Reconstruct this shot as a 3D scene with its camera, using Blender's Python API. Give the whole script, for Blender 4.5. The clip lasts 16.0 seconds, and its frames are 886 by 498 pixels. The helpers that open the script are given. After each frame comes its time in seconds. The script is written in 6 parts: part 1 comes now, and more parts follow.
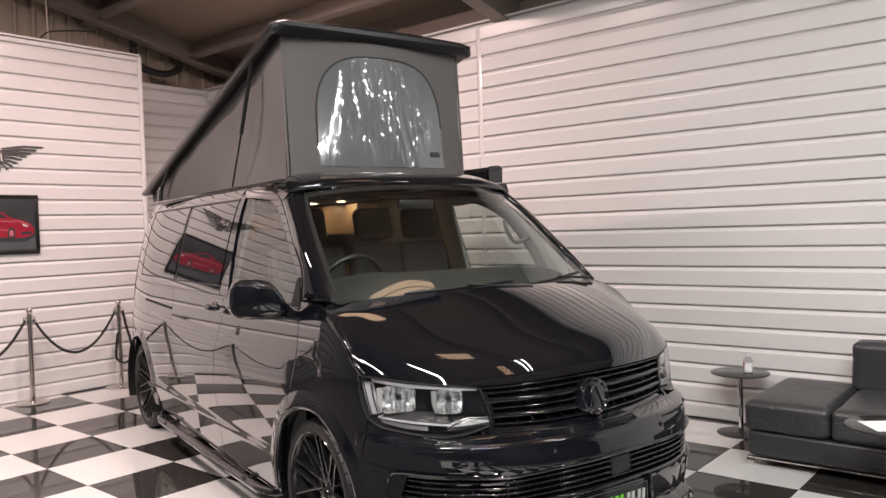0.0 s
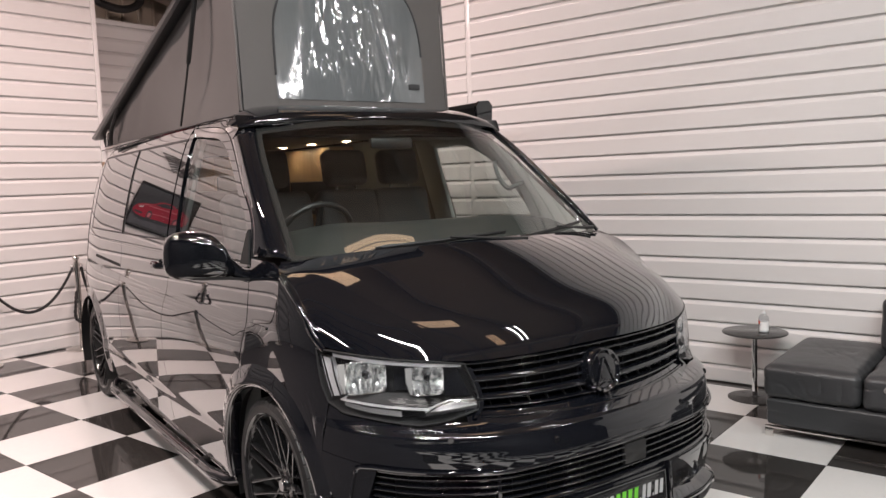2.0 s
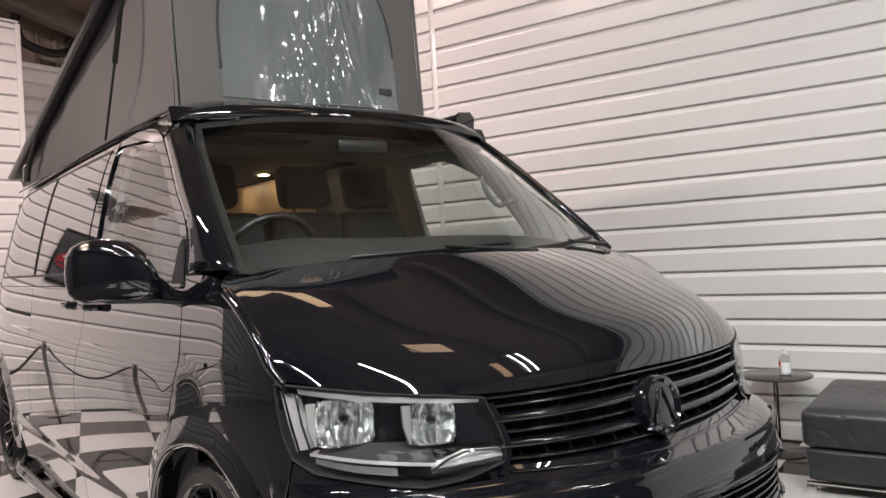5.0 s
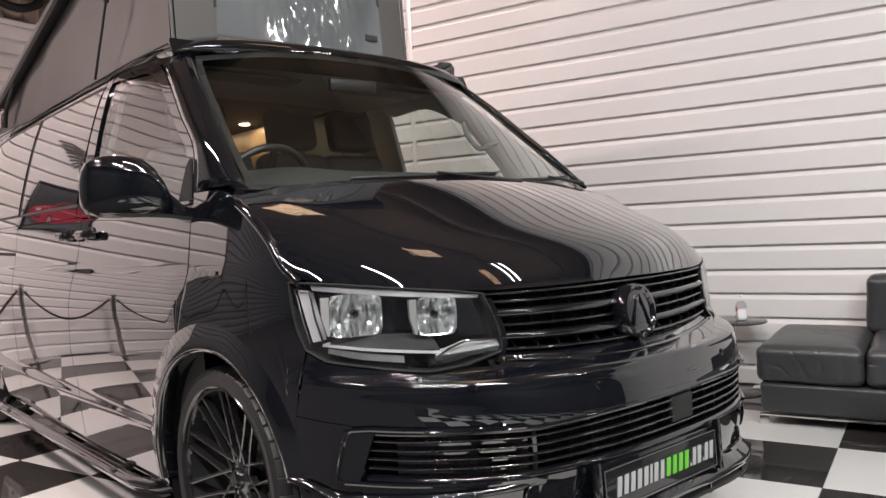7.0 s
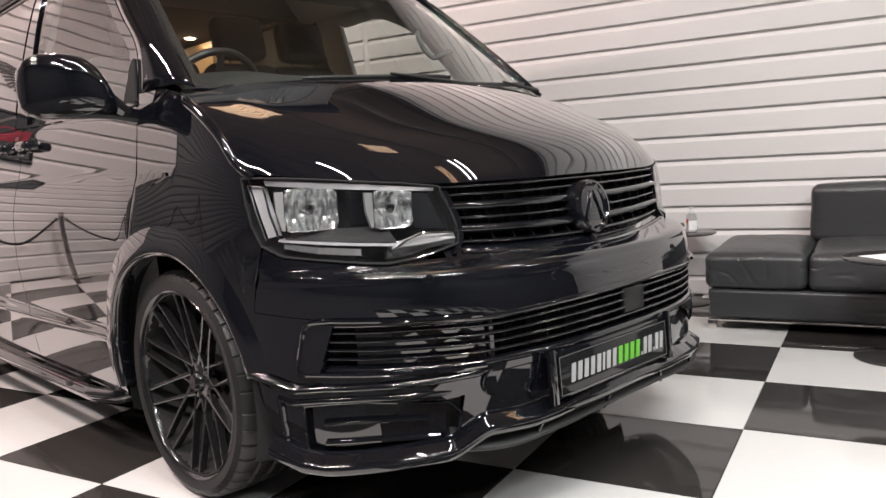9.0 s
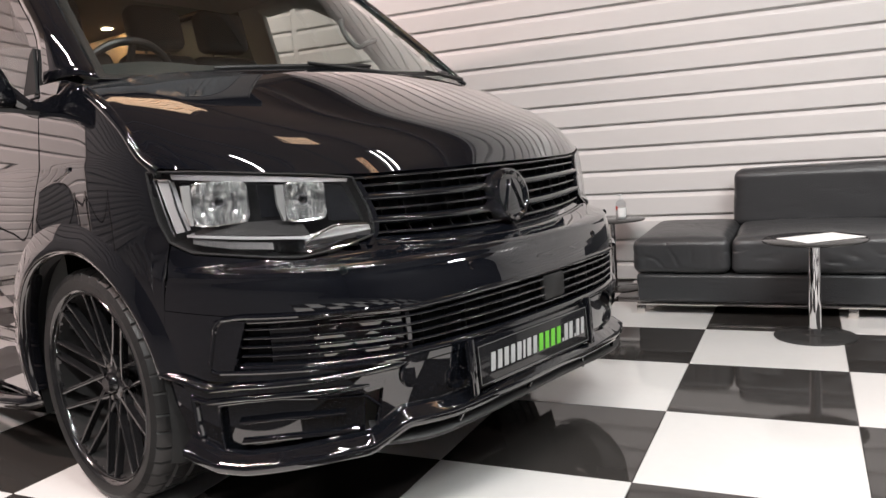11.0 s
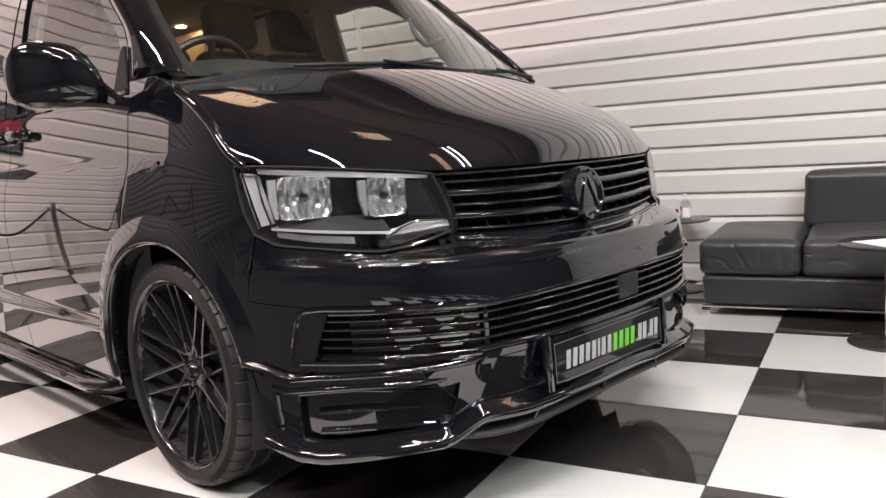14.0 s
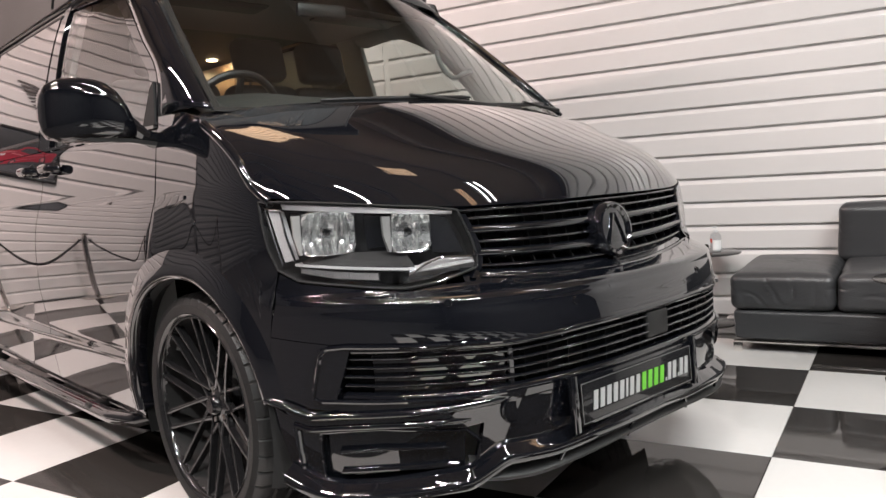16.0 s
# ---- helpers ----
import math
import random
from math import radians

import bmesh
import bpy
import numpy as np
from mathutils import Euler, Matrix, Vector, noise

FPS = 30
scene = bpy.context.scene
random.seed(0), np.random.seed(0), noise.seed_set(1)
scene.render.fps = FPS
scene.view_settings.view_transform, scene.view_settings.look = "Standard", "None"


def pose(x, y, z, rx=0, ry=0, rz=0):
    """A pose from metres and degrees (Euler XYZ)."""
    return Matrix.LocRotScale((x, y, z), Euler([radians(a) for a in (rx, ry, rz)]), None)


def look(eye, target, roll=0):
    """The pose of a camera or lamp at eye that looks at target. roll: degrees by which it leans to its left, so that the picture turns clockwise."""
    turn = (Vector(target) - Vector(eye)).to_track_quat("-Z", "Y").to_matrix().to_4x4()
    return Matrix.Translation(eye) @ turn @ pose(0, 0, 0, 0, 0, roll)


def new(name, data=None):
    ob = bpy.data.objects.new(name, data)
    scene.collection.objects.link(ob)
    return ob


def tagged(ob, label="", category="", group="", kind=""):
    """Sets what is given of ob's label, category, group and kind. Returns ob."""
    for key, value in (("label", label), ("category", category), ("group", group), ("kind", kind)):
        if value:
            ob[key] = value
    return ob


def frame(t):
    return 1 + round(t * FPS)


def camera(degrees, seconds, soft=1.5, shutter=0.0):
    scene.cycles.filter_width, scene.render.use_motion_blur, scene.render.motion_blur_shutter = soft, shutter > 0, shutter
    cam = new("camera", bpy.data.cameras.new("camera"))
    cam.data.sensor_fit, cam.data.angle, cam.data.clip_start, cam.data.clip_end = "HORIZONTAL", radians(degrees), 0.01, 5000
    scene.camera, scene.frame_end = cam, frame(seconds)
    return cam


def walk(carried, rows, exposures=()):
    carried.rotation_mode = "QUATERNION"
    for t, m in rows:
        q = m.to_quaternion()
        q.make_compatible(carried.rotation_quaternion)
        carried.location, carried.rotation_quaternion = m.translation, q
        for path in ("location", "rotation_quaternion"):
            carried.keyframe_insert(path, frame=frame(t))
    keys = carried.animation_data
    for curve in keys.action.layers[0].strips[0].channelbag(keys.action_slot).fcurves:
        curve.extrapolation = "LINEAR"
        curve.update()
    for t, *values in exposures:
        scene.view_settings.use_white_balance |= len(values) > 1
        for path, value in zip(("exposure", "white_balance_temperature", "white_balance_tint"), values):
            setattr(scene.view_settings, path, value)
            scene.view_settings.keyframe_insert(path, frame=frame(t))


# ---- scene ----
cam = camera(59.8, 16.0)
PATH = [
    (0, (6.092, -2.239, 1.559), (4.805, -0.708, 1.507), -1.8),
    (0.5, (5.993, -2.164, 1.551), (4.717, -0.63, 1.423), -2.4),
    (1, (5.915, -2.015, 1.526), (4.644, -0.481, 1.355), -2.2),
    (1.5, (5.84, -1.858, 1.521), (4.568, -0.325, 1.342), -2.0),
    (2, (5.738, -1.75, 1.515), (4.474, -0.211, 1.338), -2.1),
    (2.5, (5.587, -1.667, 1.527), (4.329, -0.12, 1.368), -2.2),
    (3, (5.473, -1.613, 1.52), (4.229, -0.052, 1.397), -2.3),
    (3.2, (5.43, -1.571, 1.511), (4.193, -0.002, 1.408), -2.5),
    (5.3, (5.198, -1.313, 1.208), (4.044, 0.32, 1.22), -3.1),
    (5.5, (5.206, -1.342, 1.171), (4.058, 0.296, 1.179), -3.0),
    (6, (5.204, -1.39, 1.079), (4.078, 0.263, 1.081), -2.8),
    (6.5, (5.192, -1.468, 1.084), (4.09, 0.201, 1.068), -2.7),
    (7, (5.199, -1.527, 1.085), (4.123, 0.158, 1.036), -2.6),
    (7.5, (5.201, -1.544, 1.048), (4.149, 0.154, 0.957), -2.6),
    (8, (5.194, -1.541, 1.018), (4.16, 0.165, 0.877), -2.7),
    (8.5, (5.193, -1.534, 0.994), (4.182, 0.18, 0.801), -2.9),
    (9, (5.198, -1.534, 0.982), (4.218, 0.194, 0.755), -3.3),
    (9.5, (5.215, -1.531, 0.981), (4.283, 0.222, 0.736), -3.7),
    (10, (5.243, -1.514, 0.981), (4.371, 0.268, 0.727), -4.0),
    (10.2, (5.255, -1.501, 0.977), (4.402, 0.29, 0.723), -4.1),
    (12.3, (5.228, -1.474, 0.972), (4.362, 0.309, 0.707), -4.0),
    (12.5, (5.215, -1.479, 0.972), (4.338, 0.299, 0.711), -4.1),
    (13, (5.209, -1.493, 0.973), (4.296, 0.268, 0.713), -4.0),
    (13.5, (5.2, -1.516, 0.975), (4.253, 0.227, 0.716), -3.7),
    (14, (5.195, -1.528, 0.977), (4.228, 0.203, 0.721), -3.6),
    (14.5, (5.194, -1.525, 0.974), (4.21, 0.198, 0.726), -3.7),
    (15, (5.193, -1.506, 0.966), (4.194, 0.211, 0.734), -3.7),
    (15.5, (5.196, -1.508, 0.982), (4.184, 0.205, 0.775), -3.6),
    (16, (5.188, -1.501, 0.996), (4.16, 0.205, 0.816), -3.5),
]
walk(cam, [(t, look(eye, target, roll)) for t, eye, target, roll in PATH], ((0, 0.0, 6500, 10), (3, 0.0, 6420, 10), (5.5, 0.06, 6320, 6), (7, 0.12, 6350, 9), (9, 0.16, 6450, 10), (14, 0.16, 6480, 10), (16, 0.22, 6450, 9)))


# ---- world, lamps and exposure ----
world = bpy.data.worlds.new("world")
scene.world = world
world.use_nodes = True
world.node_tree.nodes["Background"].inputs[0].default_value = (0.9, 0.92, 1.0, 1)
world.node_tree.nodes["Background"].inputs[1].default_value = 0.05

LAMPS = [
    # x, y, z, length, turn, watts, colour; the one at x = 9.9 is tipped towards the van for glints on its vinyl
    (5.82, 2.02, 4.10, 1.1, 0, 5, (1.0, 0.94, 0.92)),
    (5.82, 2.16, 4.07, 1.1, 0, 5, (1.0, 0.94, 0.92)),
    (5.0, -0.9, 4.70, 2.2, 0, 60, (1.0, 0.93, 0.91)),
    (0.7, 1.5, 4.15, 1.5, 0, 116, (1.0, 0.74, 0.69)),
    # most of the rest are unseen, added at guessed places for even brightness
    (0.9, -1.6, 4.8, 1.5, 0, 232, (1.0, 0.77, 0.72)),
    (6.9, -0.9, 4.65, 1.5, 0, 172, (0.96, 0.98, 0.97)),
    (8.4, -1.6, 4.8, 1.5, 90, 112, (0.96, 0.98, 0.97)),
    (5.2, -3.2, 5.0, 1.5, 0, 255, (0.98, 0.955, 0.93)),
    (1.6, -4.6, 5.2, 1.5, 0, 140, (1.0, 0.88, 0.85)),
    (9.9, 2.2, 4.14, 0.9, 90, 42, (1.0, 0.97, 0.97)),
    (8.4, -4.6, 5.3, 1.5, 0, 140, (0.96, 0.98, 0.97)),
]
TIPPED = {9.9: 55}
for x, y, z, length, turn, watts, tint in LAMPS:
    data = bpy.data.lights.new("tube_light", "AREA")
    data.shape, data.size, data.size_y = "RECTANGLE", length, 0.05 if watts > 10 else 0.03
    data.energy, data.color = watts, tint
    lamp = new("tube_light", data)
    lamp.matrix_world = pose(x, y, z, TIPPED.get(x, 0), 0, turn) @ pose(0, 0, -0.035)


# ---- materials ----
def material(name, colour, rough=0.5, metal=0.0, coat=0.0, grain=0.0, grain_size=60.0, bump=0.0, bump_size=120.0, stretch=(1, 1, 1), spec=0.5, rough_vary=0.0, blotch=0.0, blotch_size=2.5, vary=0.0, coat_ior=1.5):
    """A principled surface with fine grain, broad blotches and relief at real size."""
    m = bpy.data.materials.new(name)
    m.use_nodes = True
    n, l = m.node_tree.nodes, m.node_tree.links
    b = n["Principled BSDF"]
    b.inputs["Base Color"].default_value = (*colour, 1)
    b.inputs["Roughness"].default_value = rough
    b.inputs["Metallic"].default_value = metal
    b.inputs["Coat Weight"].default_value = coat
    b.inputs["Coat Roughness"].default_value = 0.005
    b.inputs["Coat IOR"].default_value = coat_ior
    b.inputs["Specular IOR Level"].default_value = spec
    where = n.new("ShaderNodeTexCoord")
    scale = n.new("ShaderNodeMapping")
    scale.inputs["Scale"].default_value = stretch
    l.new(where.outputs["Object"], scale.inputs["Vector"])
    socket = None
    if grain or blotch or vary:
        fine = n.new("ShaderNodeTexNoise")
        fine.inputs["Scale"].default_value, fine.inputs["Detail"].default_value = grain_size, 4
        broad = n.new("ShaderNodeTexNoise")
        broad.inputs["Scale"].default_value, broad.inputs["Detail"].default_value = blotch_size, 5
        l.new(scale.outputs[0], fine.inputs["Vector"])
        l.new(where.outputs["Object"], broad.inputs["Vector"])
        mix = n.new("ShaderNodeMath")
        mix.operation = "MULTIPLY_ADD"
        l.new(fine.outputs[0], mix.inputs[0])
        mix.inputs[1].default_value, mix.inputs[2].default_value = grain, 1 - grain / 2
        mix2 = n.new("ShaderNodeMath")
        mix2.operation = "MULTIPLY_ADD"
        l.new(broad.outputs[0], mix2.inputs[0])
        mix2.inputs[1].default_value, mix2.inputs[2].default_value = blotch, 1 - blotch / 2
        both = n.new("ShaderNodeMath")
        both.operation = "MULTIPLY"
        l.new(mix.outputs[0], both.inputs[0])
        l.new(mix2.outputs[0], both.inputs[1])
        last = both
        if vary:
            info = n.new("ShaderNodeObjectInfo")
            mix3 = n.new("ShaderNodeMath")
            mix3.operation = "MULTIPLY_ADD"
            l.new(info.outputs["Random"], mix3.inputs[0])
            mix3.inputs[1].default_value, mix3.inputs[2].default_value = vary, 1 - vary / 2
            last = n.new("ShaderNodeMath")
            last.operation = "MULTIPLY"
            l.new(both.outputs[0], last.inputs[0])
            l.new(mix3.outputs[0], last.inputs[1])
        tint = n.new("ShaderNodeVectorMath")
        tint.operation = "SCALE"
        tint.inputs[0].default_value = colour
        l.new(last.outputs[0], tint.inputs["Scale"])
        l.new(tint.outputs[0], b.inputs["Base Color"])
        if rough_vary:
            r = n.new("ShaderNodeMath")
            r.operation = "MULTIPLY_ADD"
            l.new(broad.outputs[0], r.inputs[0])
            r.inputs[1].default_value, r.inputs[2].default_value = rough_vary, rough - rough_vary / 2
            l.new(r.outputs[0], b.inputs["Roughness"])
    if bump:
        relief = n.new("ShaderNodeTexNoise")
        relief.inputs["Scale"].default_value, relief.inputs["Detail"].default_value = bump_size, 3
        l.new(scale.outputs[0], relief.inputs["Vector"])
        node = n.new("ShaderNodeBump")
        node.inputs["Strength"].default_value, node.inputs["Distance"].default_value = 1.0, bump
        l.new(relief.outputs[0], node.inputs["Height"])
        l.new(node.outputs[0], b.inputs["Normal"])
    return m


def pane(name, tint, ior=1.5, rough=0.0, ripple=0.0, ripple_size=20.0, stretch=(1, 1, 1)):
    """A thin clear pane: straight through, with a sheen that grows at grazing angles."""
    m = bpy.data.materials.new(name)
    m.use_nodes = True
    n, l = m.node_tree.nodes, m.node_tree.links
    n.remove(n["Principled BSDF"])
    clear, gloss, mix, facing = n.new("ShaderNodeBsdfTransparent"), n.new("ShaderNodeBsdfGlossy"), n.new("ShaderNodeMixShader"), n.new("ShaderNodeLayerWeight")
    rise, sheen = n.new("ShaderNodeMath"), n.new("ShaderNodeMath")
    rise.operation, sheen.operation = "POWER", "MULTIPLY_ADD"
    facing.inputs["Blend"].default_value = 0.5
    rise.inputs[1].default_value = 4.5
    base = 1.6 * ((ior - 1) / (ior + 1)) ** 2
    sheen.inputs[1].default_value, sheen.inputs[2].default_value = 1 - base, base
    l.new(facing.outputs["Facing"], rise.inputs[0])
    l.new(rise.outputs[0], sheen.inputs[0])
    clear.inputs[0].default_value = (*tint, 1)
    gloss.inputs["Roughness"].default_value = rough
    l.new(sheen.outputs[0], mix.inputs[0])
    l.new(clear.outputs[0], mix.inputs[1])
    l.new(gloss.outputs[0], mix.inputs[2])
    l.new(mix.outputs[0], n["Material Output"].inputs[0])
    if ripple:
        where, scale, relief, node = n.new("ShaderNodeTexCoord"), n.new("ShaderNodeMapping"), n.new("ShaderNodeTexNoise"), n.new("ShaderNodeBump")
        scale.inputs["Scale"].default_value = stretch
        relief.inputs["Scale"].default_value, relief.inputs["Detail"].default_value, relief.inputs["Distortion"].default_value = ripple_size, 3, 0.6
        node.inputs["Strength"].default_value, node.inputs["Distance"].default_value = 1.0, ripple
        l.new(where.outputs["Object"], scale.inputs["Vector"])
        l.new(scale.outputs[0], relief.inputs["Vector"])
        l.new(relief.outputs[0], node.inputs["Height"])
        l.new(node.outputs[0], gloss.inputs["Normal"])
    return m


def glow(name, colour, strength):
    m = bpy.data.materials.new(name)
    m.use_nodes = True
    b = m.node_tree.nodes["Principled BSDF"]
    b.inputs["Base Color"].default_value = (*colour, 1)
    b.inputs["Emission Color"].default_value = (*colour, 1)
    b.inputs["Emission Strength"].default_value = strength
    return m


PAINT = material("black_paint", (0.0036, 0.0041, 0.0060), 0.025, 0.0, 1.0, coat_ior=1.62, bump=0.000004, bump_size=90, spec=0.45)
GLOSS_BLACK = material("gloss_black_plastic", (0.0040, 0.0044, 0.0060), 0.03, 0.0, 0.7, coat_ior=1.6, bump=0.000006, bump_size=120, spec=0.6)
SATIN_BLACK = material("satin_black_plastic", (0.012, 0.012, 0.012), 0.42, grain=0.3, grain_size=300, bump=0.00015, bump_size=700)
# also stands in for shade behind grilles, in the rail slot and wheel barrels
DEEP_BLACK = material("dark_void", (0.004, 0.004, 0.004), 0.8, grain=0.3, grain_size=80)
RUBBER = material("tyre_rubber", (0.013, 0.013, 0.013), 0.5, grain=0.35, grain_size=180, bump=0.0003, bump_size=350, blotch=0.4, blotch_size=9)
RIM_BLACK = material("gloss_black_alloy", (0.016, 0.016, 0.017), 0.14, 0.2, 0.6, grain=0.2, grain_size=200)
STEEL_DISC = material("brake_disc_steel", (0.28, 0.27, 0.26), 0.35, 1.0, grain=0.3, grain_size=90)
CHROME = material("bright_chrome", (0.85, 0.85, 0.86), 0.06, 1.0, grain=0.04, grain_size=40)
CHROME_WORN = material("brushed_chrome", (0.72, 0.69, 0.66), 0.18, 1.0, grain=0.15, grain_size=120, blotch=0.15, blotch_size=12)
SMOKE_CHROME = material("smoked_chrome", (0.10, 0.10, 0.105), 0.12, 1.0, grain=0.08, grain_size=60)
REFLECTOR = material("lamp_reflector", (0.95, 0.96, 0.95), 0.24, 1.0, bump=0.0006, bump_size=70)
LAMP_BOWL = material("smoked_lamp_bowl", (0.05, 0.05, 0.052), 0.2, 0.5, bump=0.002, bump_size=60)
LAMP_TRIM = material("pale_lamp_trim", (0.66, 0.65, 0.66), 0.15, 0.3, grain=0.08)
LAMP_MID = material("grey_lamp_trim", (0.38, 0.375, 0.37), 0.18, 0.35, grain=0.08)
LAMP_TRAY = material("smoked_grey_tray", (0.06, 0.058, 0.058), 0.10, 0.4, grain=0.1, grain_size=60)
LAMP_DARK = material("clear_ribbed_plastic", (0.26, 0.25, 0.25), 0.2, 0.2, grain=0.2, grain_size=200, bump=0.0015, bump_size=160, stretch=(1, 1, 0.05))
GLASS = pane("windscreen_glass", (0.84, 0.90, 0.87), 1.9)
LENS = pane("lamp_lens", (0.95, 0.96, 0.97), 1.75)
VINYL = material("clear_vinyl", (0.145, 0.155, 0.16), 0.06, 0.0, 1.0, spec=0.9, bump=0.0015, bump_size=15, stretch=(1.0, 2.4, 0.34), grain=0.2, grain_size=7, blotch=0.5, blotch_size=3)
CANVAS = material("grey_canvas", (0.125, 0.117, 0.114), 0.92, grain=0.25, grain_size=500, bump=0.0006, bump_size=900, blotch=0.12, blotch_size=3, spec=0.2)
CANVAS_TRIM = material("dark_canvas_trim", (0.04, 0.04, 0.042), 0.85, grain=0.25, grain_size=400)
ROOF_SHELL = material("black_roof_shell", (0.012, 0.012, 0.013), 0.3, grain=0.2, grain_size=200, bump=0.0002, bump_size=200)
SEAT_CLOTH = material("dark_seat_cloth", (0.038, 0.036, 0.035), 0.8, grain=0.35, grain_size=300, bump=0.0006, bump_size=500)
DASH_GREY = material("dark_grey_dashboard", (0.032, 0.036, 0.034), 0.55, grain=0.2, grain_size=500, bump=0.0003, bump_size=600)
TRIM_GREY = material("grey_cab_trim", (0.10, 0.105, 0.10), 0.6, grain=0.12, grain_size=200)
# grey trim raised in tone to carry the windscreen's reflection over it
PILLAR_GLARE = material("glare_paled_pillar_trim", (0.42, 0.43, 0.405), 0.6, grain=0.12, grain_size=200, blotch=0.1, blotch_size=6)
HEADLINER = material("grey_headlining", (0.30, 0.275, 0.25), 0.9, grain=0.15, grain_size=300)
WOOD = material("light_oak_laminate", (0.33, 0.22, 0.14), 0.4, grain=0.35, grain_size=22, stretch=(1, 1, 0.08), blotch=0.15)
BOARD_WHITE = material("white_pvc_cladding", (0.66, 0.645, 0.635), 0.22, grain=0.04, grain_size=50, bump=0.0004, bump_size=9, blotch=0.05, blotch_size=1.3, stretch=(0.3, 0.3, 6), vary=0.03, rough_vary=0.1)
TILE_WHITE = material("white_floor_tile", (0.645, 0.63, 0.615), 0.06, grain=0.05, grain_size=30, blotch=0.08, blotch_size=3, vary=0.04, bump=0.00015, bump_size=12, rough_vary=0.1)
TILE_BLACK = material("black_floor_tile", (0.034, 0.031, 0.029), 0.05, grain=0.3, grain_size=40, blotch=0.4, blotch_size=4, vary=0.2, bump=0.00015, bump_size=12, rough_vary=0.08, spec=0.5)
GROUT = material("dark_grout", (0.10, 0.095, 0.09), 0.8, grain=0.3, grain_size=90)
LEATHER = material("black_leather", (0.034, 0.035, 0.037), 0.36, grain=0.25, grain_size=120, bump=0.0012, bump_size=160, blotch=0.25, blotch_size=5)
TAN = material("tan_ceiling_board", (0.33, 0.26, 0.20), 0.85, grain=0.12, grain_size=40, blotch=0.25, blotch_size=0.9, stretch=(1, 0.2, 1))
BEIGE = material("beige_steel_cladding", (0.50, 0.43, 0.35), 0.5, grain=0.08, grain_size=30, blotch=0.2, blotch_size=1.2)
BEAM = material("brown_painted_steel", (0.25, 0.21, 0.18), 0.5, grain=0.2, grain_size=30, blotch=0.3, blotch_size=2)
DARK_FLOOR = material("unseen_dark_floor", (0.03, 0.03, 0.032), 0.95, grain=0.4, grain_size=400, bump=0.001, bump_size=500, blotch=0.2, blotch_size=2)
SHUTTER = material("slate_grey_shutter", (0.12, 0.12, 0.122), 0.5, grain=0.15, grain_size=60, blotch=0.25, blotch_size=1.1)
DARK_WALL = material("unseen_dark_wall", (0.030, 0.030, 0.034), 0.6, grain=0.15, grain_size=60, blotch=0.3, blotch_size=1.1)
CABLE = material("black_cable", (0.012, 0.012, 0.012), 0.5, grain=0.2, grain_size=90)
ROPE = material("black_twisted_rope", (0.016, 0.015, 0.015), 0.85, grain=0.5, grain_size=160, bump=0.002, bump_size=140)
TABLE_TOP = material("smoked_table_top", (0.035, 0.034, 0.033), 0.14, grain=0.1, grain_size=40)
PAPER = material("white_paper", (0.85, 0.85, 0.84), 0.7, grain=0.03, grain_size=60)
BOTTLE = pane("clear_bottle", (0.86, 0.87, 0.88), 1.45, 0.05)
GEL = material("clear_gel", (0.66, 0.67, 0.67), 0.25, grain=0.05)
LABEL_RED = material("red_label", (0.55, 0.06, 0.03), 0.5, grain=0.1)
PLATE_DARK = material("dark_number_plate", (0.012, 0.012, 0.013), 0.08, grain=0.1)
PLATE_EDGE = material("grey_plate_edge", (0.09, 0.09, 0.09), 0.3, grain=0.05)
PLATE_WHITE = material("white_plate_print", (0.36, 0.36, 0.36), 0.4, grain=0.05)
PLATE_GREEN = material("green_plate_print", (0.12, 0.46, 0.03), 0.4, grain=0.05)
POSTER_DARK = material("dark_print", (0.035, 0.037, 0.04), 0.35, grain=0.3, grain_size=30, blotch=0.5, blotch_size=3)
POSTER_RED = material("red_print", (0.26, 0.012, 0.03), 0.35, grain=0.25, grain_size=25, blotch=0.5, blotch_size=7)
POSTER_GROUND = material("slate_print", (0.075, 0.08, 0.088), 0.35, grain=0.2, grain_size=20, blotch=0.5, blotch_size=4)
POSTER_PINK = material("pale_red_print", (0.42, 0.13, 0.15), 0.35, grain=0.3, grain_size=25)
POSTER_GREY = material("pale_print", (0.5, 0.5, 0.5), 0.4, grain=0.1)
FRAME_BLACK = material("black_picture_frame", (0.012, 0.012, 0.012), 0.3, grain=0.2, grain_size=90)
WING_DARK = material("aged_pewter", (0.085, 0.08, 0.076), 0.42, 0.4, grain=0.4, grain_size=60, blotch=0.4, blotch_size=14)
WING_PALE = material("pale_enamel", (0.6, 0.58, 0.56), 0.4, grain=0.1)
DOWNLIGHT = glow("warm_downlight", (1.0, 0.72, 0.44), 110)
ROOFLIGHT = glow("amber_rooflight", (1.0, 0.70, 0.46), 2.4)
LAMP_WHITE = material("white_lamp_housing", (0.7, 0.7, 0.7), 0.5, grain=0.05)


# ---- mesh helpers ----
def part(name, bm, mat, parent=None, label="", smooth=True, sharp=35):
    """Links a bmesh as one mesh object, under a thing or under a part."""
    bmesh.ops.remove_doubles(bm, verts=bm.verts, dist=1e-6)
    bmesh.ops.recalc_face_normals(bm, faces=bm.faces)
    if smooth:
        for f in bm.faces:
            f.smooth = True
        for e in bm.edges:
            if len(e.link_faces) == 2 and e.calc_face_angle(0) > radians(sharp):
                e.smooth = False
    mesh = bpy.data.meshes.new(name)
    bm.to_mesh(mesh)
    bm.free()
    mesh.materials.append(mat)
    ob = new(name, mesh)
    if parent is not None:
        ob.parent = parent
    if label:
        tagged(ob, label)
    return ob


